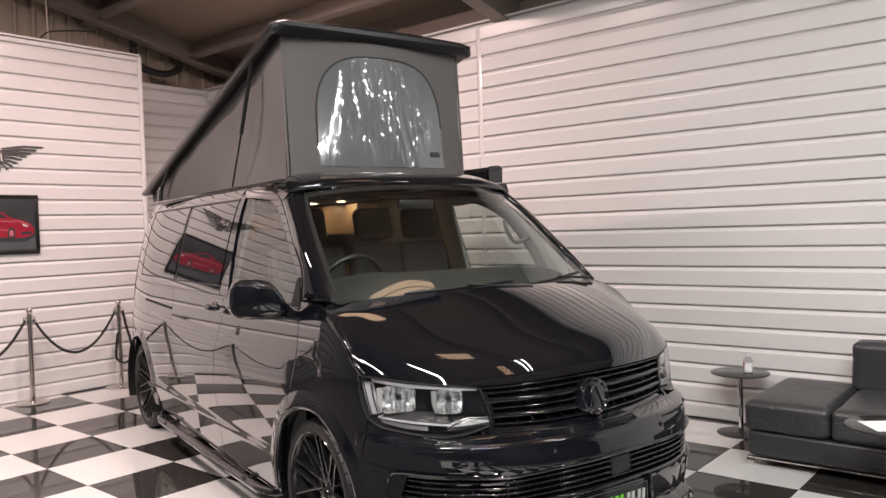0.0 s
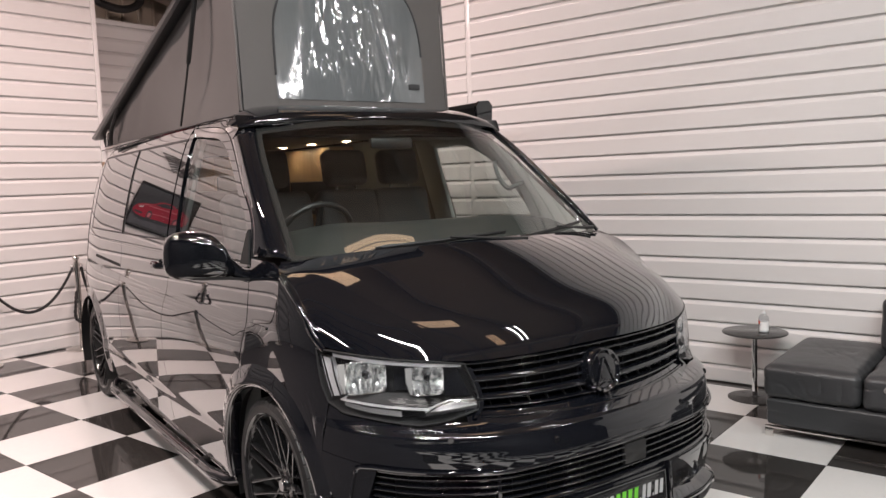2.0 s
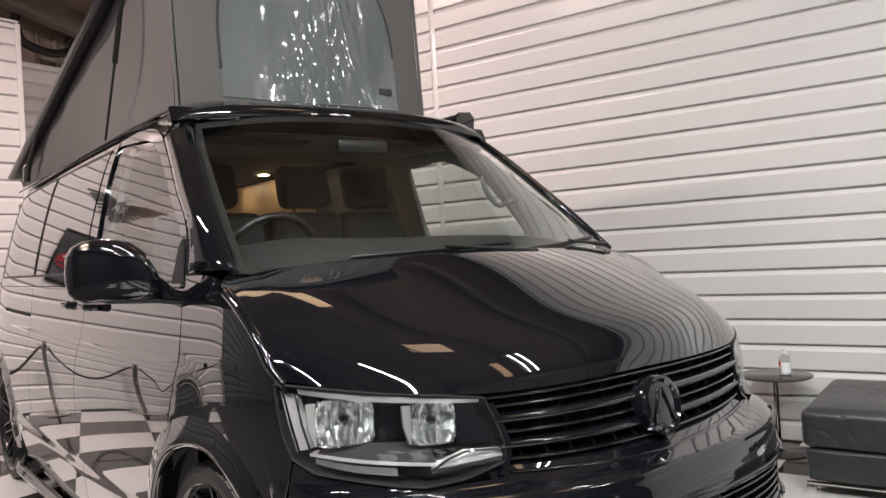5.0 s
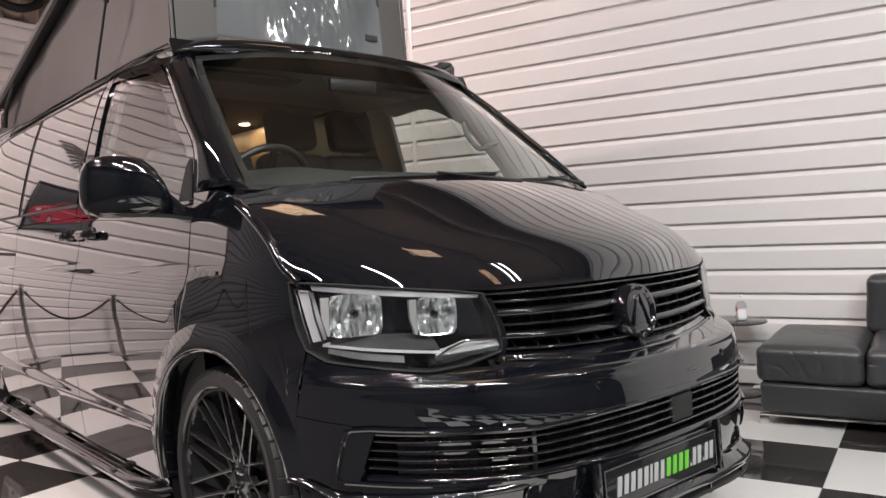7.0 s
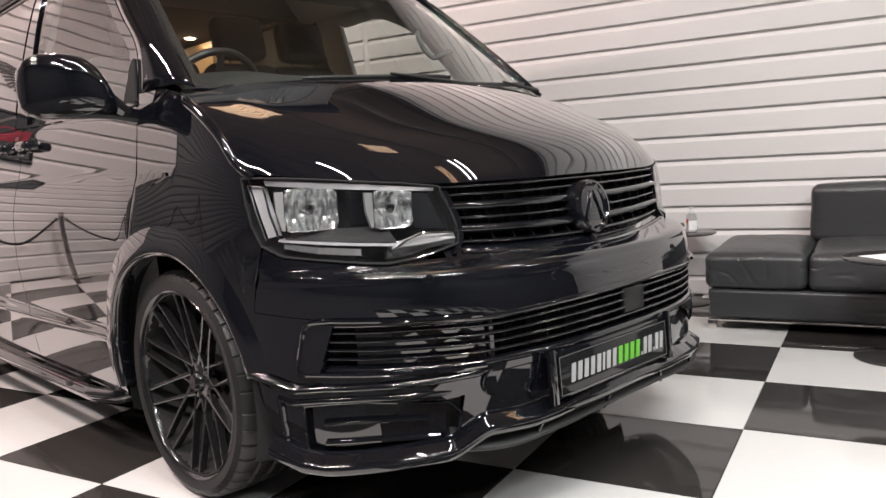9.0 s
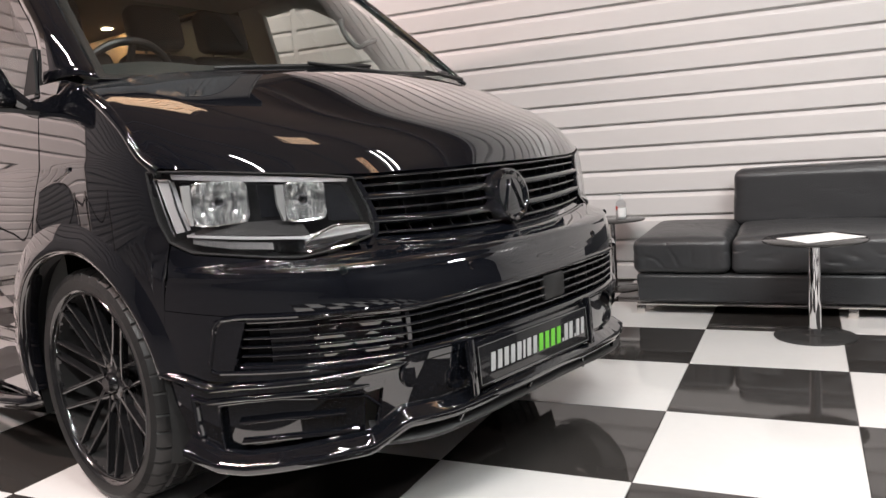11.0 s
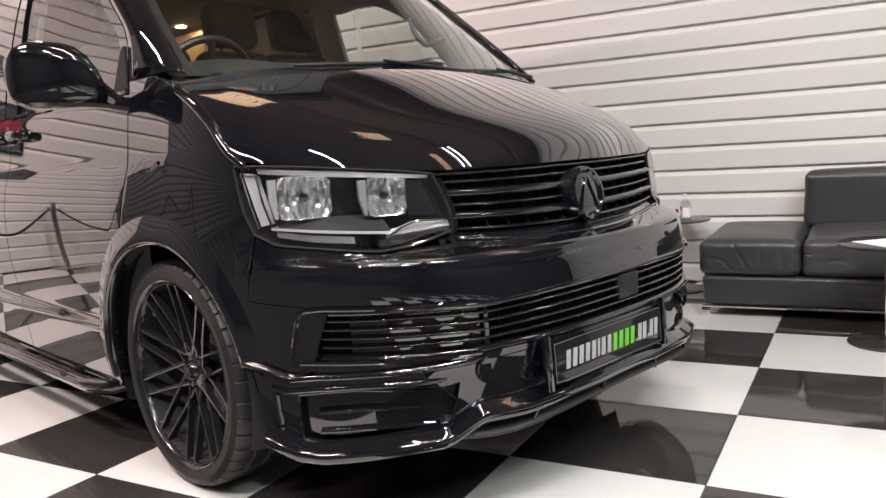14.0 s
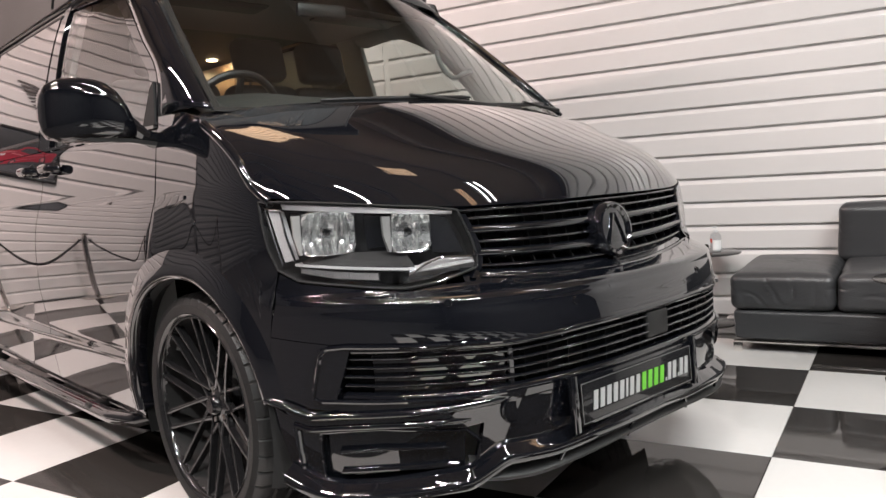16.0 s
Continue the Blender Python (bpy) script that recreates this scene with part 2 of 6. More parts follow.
def thing(name, m, label, category, group="", kind=""):
    ob = new(name)
    ob.empty_display_size = 0.1
    ob.matrix_world = m
    return tagged(ob, label, category, group, kind)


def add_box(bm, centre, size, turn=None, bevel=0.0, segments=2):
    made = bmesh.ops.create_cube(bm, size=1.0)["verts"]
    m = Matrix.Translation(centre) @ (turn if turn is not None else Matrix()) @ Matrix.Diagonal((*size, 1))
    bmesh.ops.transform(bm, matrix=m, verts=made)
    if bevel:
        edges = list({e for v in made for e in v.link_edges})
        bmesh.ops.bevel(bm, geom=edges, offset=bevel, segments=segments, profile=0.5, affect="EDGES")
    return bm


def box(centre, size, turn=None, bevel=0.0, segments=2):
    return add_box(bmesh.new(), centre, size, turn, bevel, segments)


def add_lathe(bm, profile, segments=32, m=None, close=False):
    """Turns a profile of (radius, height) round the z axis."""
    rings = []
    m = m if m is not None else Matrix()
    for r, z in profile:
        if r < 1e-6:
            rings.append([bm.verts.new(m @ Vector((0, 0, z)))])
        else:
            rings.append([bm.verts.new(m @ Vector((r * math.cos(2 * math.pi * k / segments), r * math.sin(2 * math.pi * k / segments), z))) for k in range(segments)])
    pairs = list(zip(rings, rings[1:])) + ([(rings[-1], rings[0])] if close else [])
    for a, b in pairs:
        for k in range(segments):
            j = (k + 1) % segments
            if len(a) == 1 and len(b) == 1:
                continue
            if len(a) == 1:
                bm.faces.new((a[0], b[j], b[k]))
            elif len(b) == 1:
                bm.faces.new((a[k], a[j], b[0]))
            else:
                bm.faces.new((a[k], a[j], b[j], b[k]))
    return bm


def lathe(profile, segments=32, m=None, close=False):
    return add_lathe(bmesh.new(), profile, segments, m, close)


def add_tube(bm, points, radius, sides=8, caps=True, flat=1.0):
    """A round bar along points; radius may be a list."""
    points = [Vector(p) for p in points]
    up = Vector((0, 0, 1))
    rings = []
    for k, p in enumerate(points):
        ahead = (points[min(k + 1, len(points) - 1)] - points[max(k - 1, 0)]).normalized()
        side = ahead.cross(up)
        if side.length < 0.05:
            side = ahead.cross(Vector((0, 1, 0)))
        side.normalize()
        top = side.cross(ahead).normalized()
        r = radius[k] if isinstance(radius, (list, tuple)) else radius
        rings.append([bm.verts.new(p + r * (math.cos(2 * math.pi * j / sides) * side + flat * math.sin(2 * math.pi * j / sides) * top)) for j in range(sides)])
    for a, b in zip(rings, rings[1:]):
        for j in range(sides):
            i = (j + 1) % sides
            bm.faces.new((a[j], a[i], b[i], b[j]))
    if caps:
        bm.faces.new(rings[0][::-1])
        bm.faces.new(rings[-1])
    return bm


def tube(points, radius, sides=8, caps=True, flat=1.0):
    return add_tube(bmesh.new(), points, radius, sides, caps, flat)


def add_prism(bm, outline, m, depth):
    """A flat outline of (x, y), given thickness along z, at the pose m."""
    low = [bm.verts.new(m @ Vector((x, y, 0))) for x, y in outline]
    high = [bm.verts.new(m @ Vector((x, y, depth))) for x, y in outline]
    n = len(outline)
    bm.faces.new(low[::-1])
    bm.faces.new(high)
    for k in range(n):
        bm.faces.new((low[k], low[(k + 1) % n], high[(k + 1) % n], high[k]))
    return bm


def prism(outline, m, depth):
    return add_prism(bmesh.new(), outline, m, depth)


def smooth(v, xs, ys):
    """A smooth curve through points."""
    slope = np.gradient(np.array(ys, float), np.array(xs, float))
    v = min(max(v, xs[0]), xs[-1])
    i = min(max(int(np.searchsorted(xs, v)) - 1, 0), len(xs) - 2)
    h = xs[i + 1] - xs[i]
    t = (v - xs[i]) / h
    return float((2 * t**3 - 3 * t * t + 1) * ys[i] + (t**3 - 2 * t * t + t) * h * slope[i] + (-2 * t**3 + 3 * t * t) * ys[i + 1] + (t**3 - t * t) * h * slope[i + 1])


def along(points, n, round_off=True):
    """n + 1 points spaced evenly along a line through points, rounded as a spline."""
    p = np.array(points, float)
    d = np.r_[0, np.cumsum(np.linalg.norm(np.diff(p, axis=0), axis=1))]
    out = []
    for s in np.linspace(0, d[-1], n + 1):
        if round_off and len(p) > 2:
            out.append([smooth(s, d, p[:, k]) for k in range(p.shape[1])])
        else:
            out.append([float(np.interp(s, d, p[:, k])) for k in range(p.shape[1])])
    return np.array(out)


def coons(bottom, top, left, right, nu, nv, round_off=True):
    """A grid of points inside four border lines; bottom and top run the same way, left and right from bottom to top."""
    b, t = along(bottom, nu, round_off), along(top, nu, round_off)
    l, r = along(left, nv, round_off), along(right, nv, round_off)
    u, v = np.linspace(0, 1, nu + 1)[None, :, None], np.linspace(0, 1, nv + 1)[:, None, None]
    return (1 - v) * b[None] + v * t[None] + (1 - u) * l[:, None] + u * r[:, None] - ((1 - u) * (1 - v) * b[0] + u * (1 - v) * b[-1] + (1 - u) * v * t[0] + u * v * t[-1])


def add_sheet(bm, grid, flange=0.0, inward=None, thick=0.0):
    """A skin over a grid of points, its borders turned in by a flange; inward: a point that lies inside."""
    g = np.array(grid, float)
    nv, nu = g.shape[:2]
    verts = [[bm.verts.new(g[j, i]) for i in range(nu)] for j in range(nv)]
    for j in range(nv - 1):
        for i in range(nu - 1):
            bm.faces.new((verts[j][i], verts[j][i + 1], verts[j + 1][i + 1], verts[j + 1][i]))
    if flange:
        du, dv = np.gradient(g, axis=1), np.gradient(g, axis=0)
        nrm = np.cross(du, dv)
        nrm /= np.maximum(np.linalg.norm(nrm, axis=2, keepdims=True), 1e-9)
        if inward is not None:
            mid = g[nv // 2, nu // 2]
            if np.dot(nrm[nv // 2, nu // 2], np.array(inward) - mid) < 0:
                nrm = -nrm
        ring = [(0, i) for i in range(nu)] + [(j, nu - 1) for j in range(1, nv)] + [(nv - 1, i) for i in range(nu - 2, -1, -1)] + [(j, 0) for j in range(nv - 2, 0, -1)]
        outer = [verts[j][i] for j, i in ring]
        inner = [bm.verts.new(g[j, i] + flange * nrm[j, i]) for j, i in ring]
        for k in range(len(ring)):
            m = (k + 1) % len(ring)
            bm.faces.new((outer[k], outer[m], inner[m], inner[k]))
    return bm


def sheet(grid, flange=0.0, inward=None):
    return add_sheet(bmesh.new(), grid, flange, inward)


# ---- the room ----
WEST, NORTH, EAST, SOUTH = -1.92, 3.69, 11.0, -7.0
PITCH = 0.1533
WALL_TOP = 3.50
WEST_TOP, WEST_END = 3.56, 2.20


def roof_height(y):
    return 4.36 - 0.23 * (y - 1.7)


def setting(name, bm, mat, label, category="wall", smooth=False):
    return tagged(part(name, bm, mat, None, "", smooth), label, category, "", "structure")


def board_mesh(length, face=PITCH):
    """One cladding board along x: a flat face over a dark groove, its upper edge sloped back."""
    bm = bmesh.new()
    outline = [(0, 0), (0.006, 0.0), (0.006, 0.0075), (0.020, 0.0085), (0.0235, 0.0110), (0.0245, 0.018), (0.027, face - 0.036), (0.0264, face - 0.031), (0.0243, face - 0.0275), (0.0080, face - 0.0065), (0.006, face - 0.005), (0, face - 0.005)]
    ends = []
    for x in (0.0, length):
        ends.append([bm.verts.new((x, -d, h)) for d, h in outline])
    n = len(outline)
    for k in range(n):
        bm.faces.new((ends[0][k], ends[1][k], ends[1][(k + 1) % n], ends[0][(k + 1) % n]))
    bm.faces.new(ends[0])
    bm.faces.new(ends[1][::-1])
    bmesh.ops.recalc_face_normals(bm, faces=bm.faces)
    mesh = bpy.data.meshes.new("board")
    bm.to_mesh(mesh)
    bm.free()
    mesh.materials.append(BOARD_WHITE)
    return mesh


def clad(wall, m, length, top, phase=0.0):
    """Boards from the floor to the top of a wall, each an object under the wall."""
    mesh = board_mesh(length)
    z = phase - PITCH if phase > 0 else 0.0
    while z < top - 0.02:
        share = 1.0
        ob = new("board", mesh)
        ob.parent = wall
        ob.matrix_local = m @ pose(0, 0, z)
        if z < 0:
            share = (PITCH + z) / PITCH
            ob.matrix_local = m @ Matrix.Translation((0, 0, 0.001)) @ Matrix.Diagonal((1, 1, share, 1))
        elif z + PITCH > top:
            share = (top - z) / PITCH
            ob.matrix_local = m @ Matrix.Translation((0, 0, z)) @ Matrix.Diagonal((1, 1, share, 1))
        z += PITCH


# walls: the boards face +y of the room when turned; each wall core sits behind its boards
wall_north = setting("wall_north", box(((EAST - 2.95) / 2, NORTH + 0.07, WALL_TOP / 2), (EAST + 2.95, 0.10, WALL_TOP)), BOARD_WHITE, "white wall clad in glossy horizontal plastic boards")
SPLIT = -1.0
wall_west = setting("wall_west", box((WEST - 0.075, (WEST_END + SPLIT) / 2, WEST_TOP / 2), (0.10, WEST_END - SPLIT, WEST_TOP)), BOARD_WHITE, "free-standing white partition clad in horizontal boards")
wall_back = setting("wall_back", box((-2.97, 2.6, WALL_TOP / 2), (0.10, 2.3, WALL_TOP)), BOARD_WHITE, "white boarded wall behind the partition")
# unseen closing walls, dark so that the black paint mirrors a dark room
wall_south = setting("wall_south", box(((EAST - 3.1) / 2, SOUTH - 0.1, 3.2), (EAST + 3.3, 0.16, 6.4)), DARK_WALL, "unseen charcoal wall added to close the showroom")
wall_east = setting("wall_east", box((EAST + 0.1, (NORTH + SOUTH) / 2, 3.2), (0.16, NORTH - SOUTH + 0.4, 6.4)), DARK_WALL, "unseen charcoal end wall added to the showroom")
clad_core = setting("wall_far_west", box((-3.22, (NORTH + SOUTH) / 2, 3.2), (0.08, NORTH - SOUTH + 0.6, 6.4)), BEIGE, "beige steel building wall above the partitions")

# dark ribbed shutter beyond the partition's end
shutter = setting("wall_shutter", box((WEST - 0.16, (SPLIT + SOUTH) / 2 - 0.02, 2.0), (0.08, SPLIT - SOUTH - 0.04, 4.0)), SHUTTER, "slate grey ribbed shutter beside the white partition")
bm = bmesh.new()
for k in range(36):
    add_box(bm, (WEST - 0.115, (SPLIT + SOUTH) / 2 - 0.02, 0.08 + 0.11 * k), (0.02, SPLIT - SOUTH - 0.06, 0.07), None, 0.006, 1)
part("shutter_rib", bm, SHUTTER, shutter, "", False)

# steel ribs of the building wall, over the partitions
bm = bmesh.new()
y = SOUTH
while y < NORTH + 0.3:
    add_box(bm, (-3.16, y, 4.4), (0.05, 0.035, 3.4), None, 0.008, 1)
    y += 0.20
ribs = part("rib_sheet", bm, BEIGE, clad_core, "upright ribs of the steel cladding", False)

# the strip of building wall above the north boards
setting("wall_north_upper", box(((EAST - 3.1) / 2, NORTH + 0.35, 4.0), (EAST + 3.3, 0.08, 1.6)), BEAM, "brown painted upper wall under the eaves")

# sloping roof with boards between purlins
slope = math.atan(0.23)
mid_y = (NORTH + 0.4 + SOUTH) / 2
span = (NORTH + 0.6 - SOUTH) / math.cos(slope)
turn = Matrix.Rotation(-slope, 4, "X")
bm = bmesh.new()
add_box(bm, ((EAST - 3.2) / 2, mid_y, roof_height(mid_y) + 0.12), (EAST + 3.4, span + 0.4, 0.06), turn)
setting("ceiling", bm, TAN, "tan boarded sloping roof lining", "ceiling")
for y in (3.4, 2.2, 1.0, -0.2, -1.4, -2.6, -3.8, -5.0, -6.2):
    bm = bmesh.new()
    cx, cz = (EAST - 3.2) / 2, roof_height(y)
    add_box(bm, (cx, y, cz - 0.02), (EAST + 3.2, 0.06, 0.2), turn, 0.004, 1)
    add_box(bm, (cx, y + 0.04, cz + 0.07), (EAST + 3.2, 0.09, 0.012), turn)
    add_box(bm, (cx, y - 0.04, cz - 0.11), (EAST + 3.2, 0.09, 0.012), turn)
    tagged(part("roof_purlin", bm, BEAM, None, "", False), "brown painted steel purlin under the sloping roof", "beam", "roof purlins", "structure")
for x in (-2.75, 1.9, 6.6):
    bm = bmesh.new()
    cz = roof_height(mid_y) - (0.02 if x < -2 else 0.26)
    for dz, h, w in ((0, 0.30, 0.02), (0.155, 0.02, 0.16), (-0.155, 0.02, 0.16)):
        add_box(bm, (x, mid_y, cz + dz), (w, span - 0.1, h), turn, 0.003, 1)
    tagged(part("roof_rafter", bm, BEAM, None, "", False), "brown painted steel rafter of the roof", "beam", "roof rafters", "structure")

# boards
clad(wall_north, pose(-2.9, NORTH + 0.02, 0), 4.51, WALL_TOP, 0.125)
clad(wall_north, pose(1.66, NORTH + 0.02, 0), EAST - 1.70, WALL_TOP, 0.125)
clad(wall_west, pose(WEST - 0.02, SPLIT, 0, 0, 0, 90), WEST_END - 0.04 - SPLIT, WEST_TOP, 0.134)
clad(wall_back, pose(-2.92, 1.5, 0, 0, 0, 90), 2.15, WALL_TOP, 0.06)
part("joint_strip", box((1.635, NORTH + 0.005, WALL_TOP / 2), (0.050, 0.014, WALL_TOP - 0.01), None, 0.005), BOARD_WHITE, wall_north, "upright plastic joint strip")
part("cap_strip", box(((EAST - 2.95) / 2, NORTH + 0.045, WALL_TOP + 0.012), (EAST + 2.9, 0.14, 0.02), None, 0.003), BOARD_WHITE, wall_north)
part("cap_strip", box((WEST - 0.055, (WEST_END - 0.01 + SPLIT) / 2, WEST_TOP + 0.012), (0.15, WEST_END - 0.01 - SPLIT, 0.02), None, 0.003), BOARD_WHITE, wall_west)
part("end_trim", box((WEST - 0.055, WEST_END - 0.015, WEST_TOP / 2), (0.142, 0.045, WEST_TOP - 0.004), None, 0.004), BOARD_WHITE, wall_west, "white corner trim at the end of the partition")

# floor: a slab with separate tiles bedded on it
TILE = 0.60
floor = setting("floor", box(((EAST - 3.2) / 2, (NORTH + SOUTH) / 2, -0.062), (EAST + 3.4, NORTH - SOUTH + 0.8, 0.10)), GROUT, "glossy black and white chequered tile floor", "floor")


def tile_mesh(name, mat):
    bm = box((TILE / 2, TILE / 2, -0.006), (TILE - 0.002, TILE - 0.002, 0.012), None, 0.0012, 1)
    mesh = bpy.data.meshes.new(name)
    bm.to_mesh(mesh)
    bm.free()
    mesh.materials.append(mat)
    return mesh


white_tile, black_tile = tile_mesh("white_tile", TILE_WHITE), tile_mesh("black_tile", TILE_BLACK)
rest_white, rest_black = bmesh.new(), bmesh.new()
for v in range(-6, 19):
    for u in range(-6, 7):
        if u < -1 and v < 8:
            continue
        white = (u + v) % 2 == 1
        if v * TILE > EAST or (u + 1) * TILE > NORTH + 0.6:
            continue
        if -5 <= v <= 11 and -3 <= u <= 6:
            ob = new("tile", white_tile if white else black_tile)
            ob.parent = floor
            ob.location = (v * TILE, u * TILE, 0)
        else:
            add_box(rest_white if white else rest_black, (v * TILE + TILE / 2, u * TILE + TILE / 2, -0.006), (TILE - 0.002, TILE - 0.002, 0.012))
tagged(part("tile_field", rest_white, TILE_WHITE, floor, "outlying white tiles", False), kind="stuff")
tagged(part("tile_field", rest_black, TILE_BLACK, floor, "outlying black tiles", False), kind="stuff")

# unseen dark floor, added so the lower bumper mirrors no tiles there
bm = box(((8 * TILE - 3.2) / 2, (SOUTH - TILE) / 2 - 0.2, -0.011), (8 * TILE + 3.2, -SOUTH - TILE + 0.4, 0.018), None, 0.002, 1)
add_box(bm, ((EAST + 8 * TILE) / 2 + 0.1, (SOUTH - 6 * TILE) / 2 - 0.2, -0.011), (EAST - 8 * TILE + 0.2, -SOUTH - 6 * TILE + 0.4, 0.018))
setting("floor_dark", bm, DARK_FLOOR, "unseen dark floor added beyond the tiles", "floor")

# tube light fittings over the lamps
for x, y, z, length, turn_z, watts, tint in LAMPS:
    light = thing("strip_light", pose(x, y, z, 0, 0, turn_z), "unseen white strip light hung under the roof", "light", "strip lights")
    part("housing", box((0, 0, 0), (length + 0.06, 0.11, 0.04), pose(0, 0, 0, TIPPED.get(x, 0), 0, 0) @ pose(0, 0, 0.01), 0.006), LAMP_WHITE, light)
    for s in (-1, 1):
        drop = roof_height(y) + 0.09 - z
        part("hanger", tube([(s * length * 0.4, 0, 0.03), (s * length * 0.4, 0, drop)], 0.004, 6), STEEL_DISC, light)

# ribbed amber rooflights in the roof lining
for x, y, w, d, spin in ((4.22, 1.33, 0.84, 0.58, 70), (2.0, 1.56, 0.44, 0.44, 0), (6.15, 1.70, 0.90, 0.20, 0)):
    roof_pane = thing("rooflight", pose(x, y, roof_height(y) + 0.085, -math.degrees(slope), 0, 0) @ pose(0, 0, 0, 0, 0, spin), "ribbed amber rooflight in the tan roof lining", "rooflight", "rooflights")
    for k in range(9):
        part("rooflight_rib", box((0, -d / 2 + d * (k + 0.5) / 9, -0.012), (w, d / 9 - 0.012, 0.02), None, 0.004), ROOFLIGHT, roof_pane)
    part("rooflight_frame", box((0, 0, 0.004), (w + 0.06, d + 0.06, 0.012)), BEAM, roof_pane)


# ---- the camper van: x ahead from near the front axle, y to its left ----
van = thing("camper_van", pose(3.690, 0.895, 0, 0, 0, -15.5), "glossy black camper van with its grey canvas pop-up roof raised", "camper van")
WHEEL_X, REAR_X, ARCH, AXLE = -0.085, -3.47, 0.415, 0.345
BACK = -4.05


FLANK = {}


def flank_line(z):
    """Half the body's width: a bowed lower side, a flat band between two folds, and the leaning window band."""
    if z < 1.0:
        return smooth(z, [0.15, 0.4, 0.7, 0.9, 1.0], [0.885, 0.903, 0.9165, 0.9205, 0.918])
    if z < 1.19:
        return 0.918 - 0.121 * (z - 1.0)
    return smooth(z, [1.19, 1.25, 1.35, 1.5, 1.65, 1.75, 1.80, 1.85], [0.895, 0.8835, 0.8635, 0.8275, 0.785, 0.749, 0.725, 0.69])


def half_w(z):
    key = round(z, 4)
    if key not in FLANK:
        FLANK[key] = sum(flank_line(z + 0.0016 * k) for k in range(-4, 5)) / 9
    return FLANK[key]


def swage(x, z):
    """What the doors stand proud of the plain side: a belly under the lower fold, and the ledge pressed into its foot."""
    reach = min(1.0, max(0.0, (-0.42 - x) / 0.12))
    belly = min(1.0, max(0.0, (0.02 - x) / 0.38))
    belly *= belly * (3 - 2 * belly)
    proud = belly * smooth(z, [0.25, 0.4, 0.5, 0.6, 0.75, 0.85, 0.9, 0.95, 0.975, 0.996, 1.004, 1.2], [0.006, 0.013, 0.018, 0.0215, 0.0225, 0.0195, 0.016, 0.0105, 0.006, 0.0008, 0.0, 0.0]) if z < 1.004 else 0.0
    return proud + reach * smooth(z, [0.2, 0.30, 0.42, 0.436, 0.446, 0.455, 0.475, 0.484, 0.492, 0.50, 0.53, 0.7], [0.005, 0.007, 0.0082, 0.0082, 0.0072, 0.0055, 0.0018, 0.0004, 0.0, 0.0, 0.0, 0.0])


def nose(z):
    return smooth(z, [0.15, 0.3, 0.46, 0.56, 0.6, 0.64, 0.685, 0.712, 0.726, 0.75, 0.83, 0.93, 1.0, 1.3], [0.868, 0.893, 0.917, 0.918, 0.915, 0.909, 0.895, 0.874, 0.825, 0.800, 0.775, 0.745, 0.70, 0.45])


def power(z):
    return smooth(z, [0.15, 0.6, 0.75, 0.95], [2.8, 2.7, 2.8, 3])


def square(z):
    return smooth(z, [0.15, 0.6, 0.75, 0.95], [5, 5, 4, 3])


PLANS = {}


def curve(z, n):
    a = np.linspace(0, math.pi / 2, 240)
    return nose(z) * np.sin(a) ** (2 / n), half_w(z) * np.cos(a) ** (2 / n)


def plan(z):
    """The plan curve at a height, from the side at x = 0 round to the centre of the nose: lengths along it, x and y;
    then the squarer curve on which the marks of the front are drawn, and where each lies on the true one."""
    key = round(z, 4)
    if key not in PLANS:
        x, y = curve(z, power(z))
        d = np.r_[0, np.cumsum(np.hypot(np.diff(x), np.diff(y)))]
        mx, my = curve(z, square(z))
        marks = np.interp(0.66 * mx - 0.75 * my, 0.66 * x - 0.75 * y, d / d[-1])
        PLANS[key] = (d / d[-1], x, y, mx, my, marks)
    return PLANS[key]


def taper(x):
    """How far the flank bows inwards towards the tail."""
    bow = 0.008 * (-0.8 - x) ** 2 if x < -0.8 else 0.0
    return bow + (0.05 * ((-3.2 - x) / 0.85) ** 2 if x < -3.2 else 0.0)


def skin(a, z, side=-1, out=0.0):
    """A place on the body: a is x along the flank (a < 0), and runs from 0 to 1 round the nose; out: metres proud of it."""
    if a <= 0:
        x, y = a, half_w(z) - taper(a) + swage(a, z)
        tilt = (half_w(z + 0.005) - half_w(z - 0.005)) / 0.01
        n = Vector((0, 1, -tilt)).normalized()
    else:
        d, xs, ys = plan(z)[:3]
        x, y = float(np.interp(a, d, xs)), float(np.interp(a, d, ys))
        xa, ya = float(np.interp(a - 0.01, d, xs)), float(np.interp(a - 0.01, d, ys))
        xb, yb = float(np.interp(a + 0.01, d, xs)), float(np.interp(a + 0.01, d, ys))
        n = Vector((ya - yb, xb - xa, 0)).normalized()
    return np.array((x + out * n.x, side * (y + out * n.y), z + out * n.z))


def at_x(x, z):
    if x <= 0:
        return x
    mx, my, marks = plan(z)[3:]
    return float(np.interp(x, mx, marks))


def at_y(y, z):
    mx, my, marks = plan(z)[3:]
    return float(np.interp(-abs(y), -my, marks))


def on_skin(grid, side, out=0.0):
    """Maps a grid of (a, z) onto the body."""
    return np.array([[skin(a, z, side, out) for a, z in row] for row in grid])


def px(x, z):
    return (at_x(x, z), z)


def py(y, z):
    return (at_y(y, z), z)




def panel(name, side, bottom, top, left, right, nu, nv, mat, parent, label="", out=0.0, flange=0.02, round_off=False):
    grid = on_skin(coons(bottom, top, left, right, nu, nv, round_off), side, out)
    return part(name, sheet(grid, flange, (grid[0, 0][0] - 0.4 if bottom[0][0] > 0 else grid[0, 0][0], 0, 0.8)), mat, parent, label)


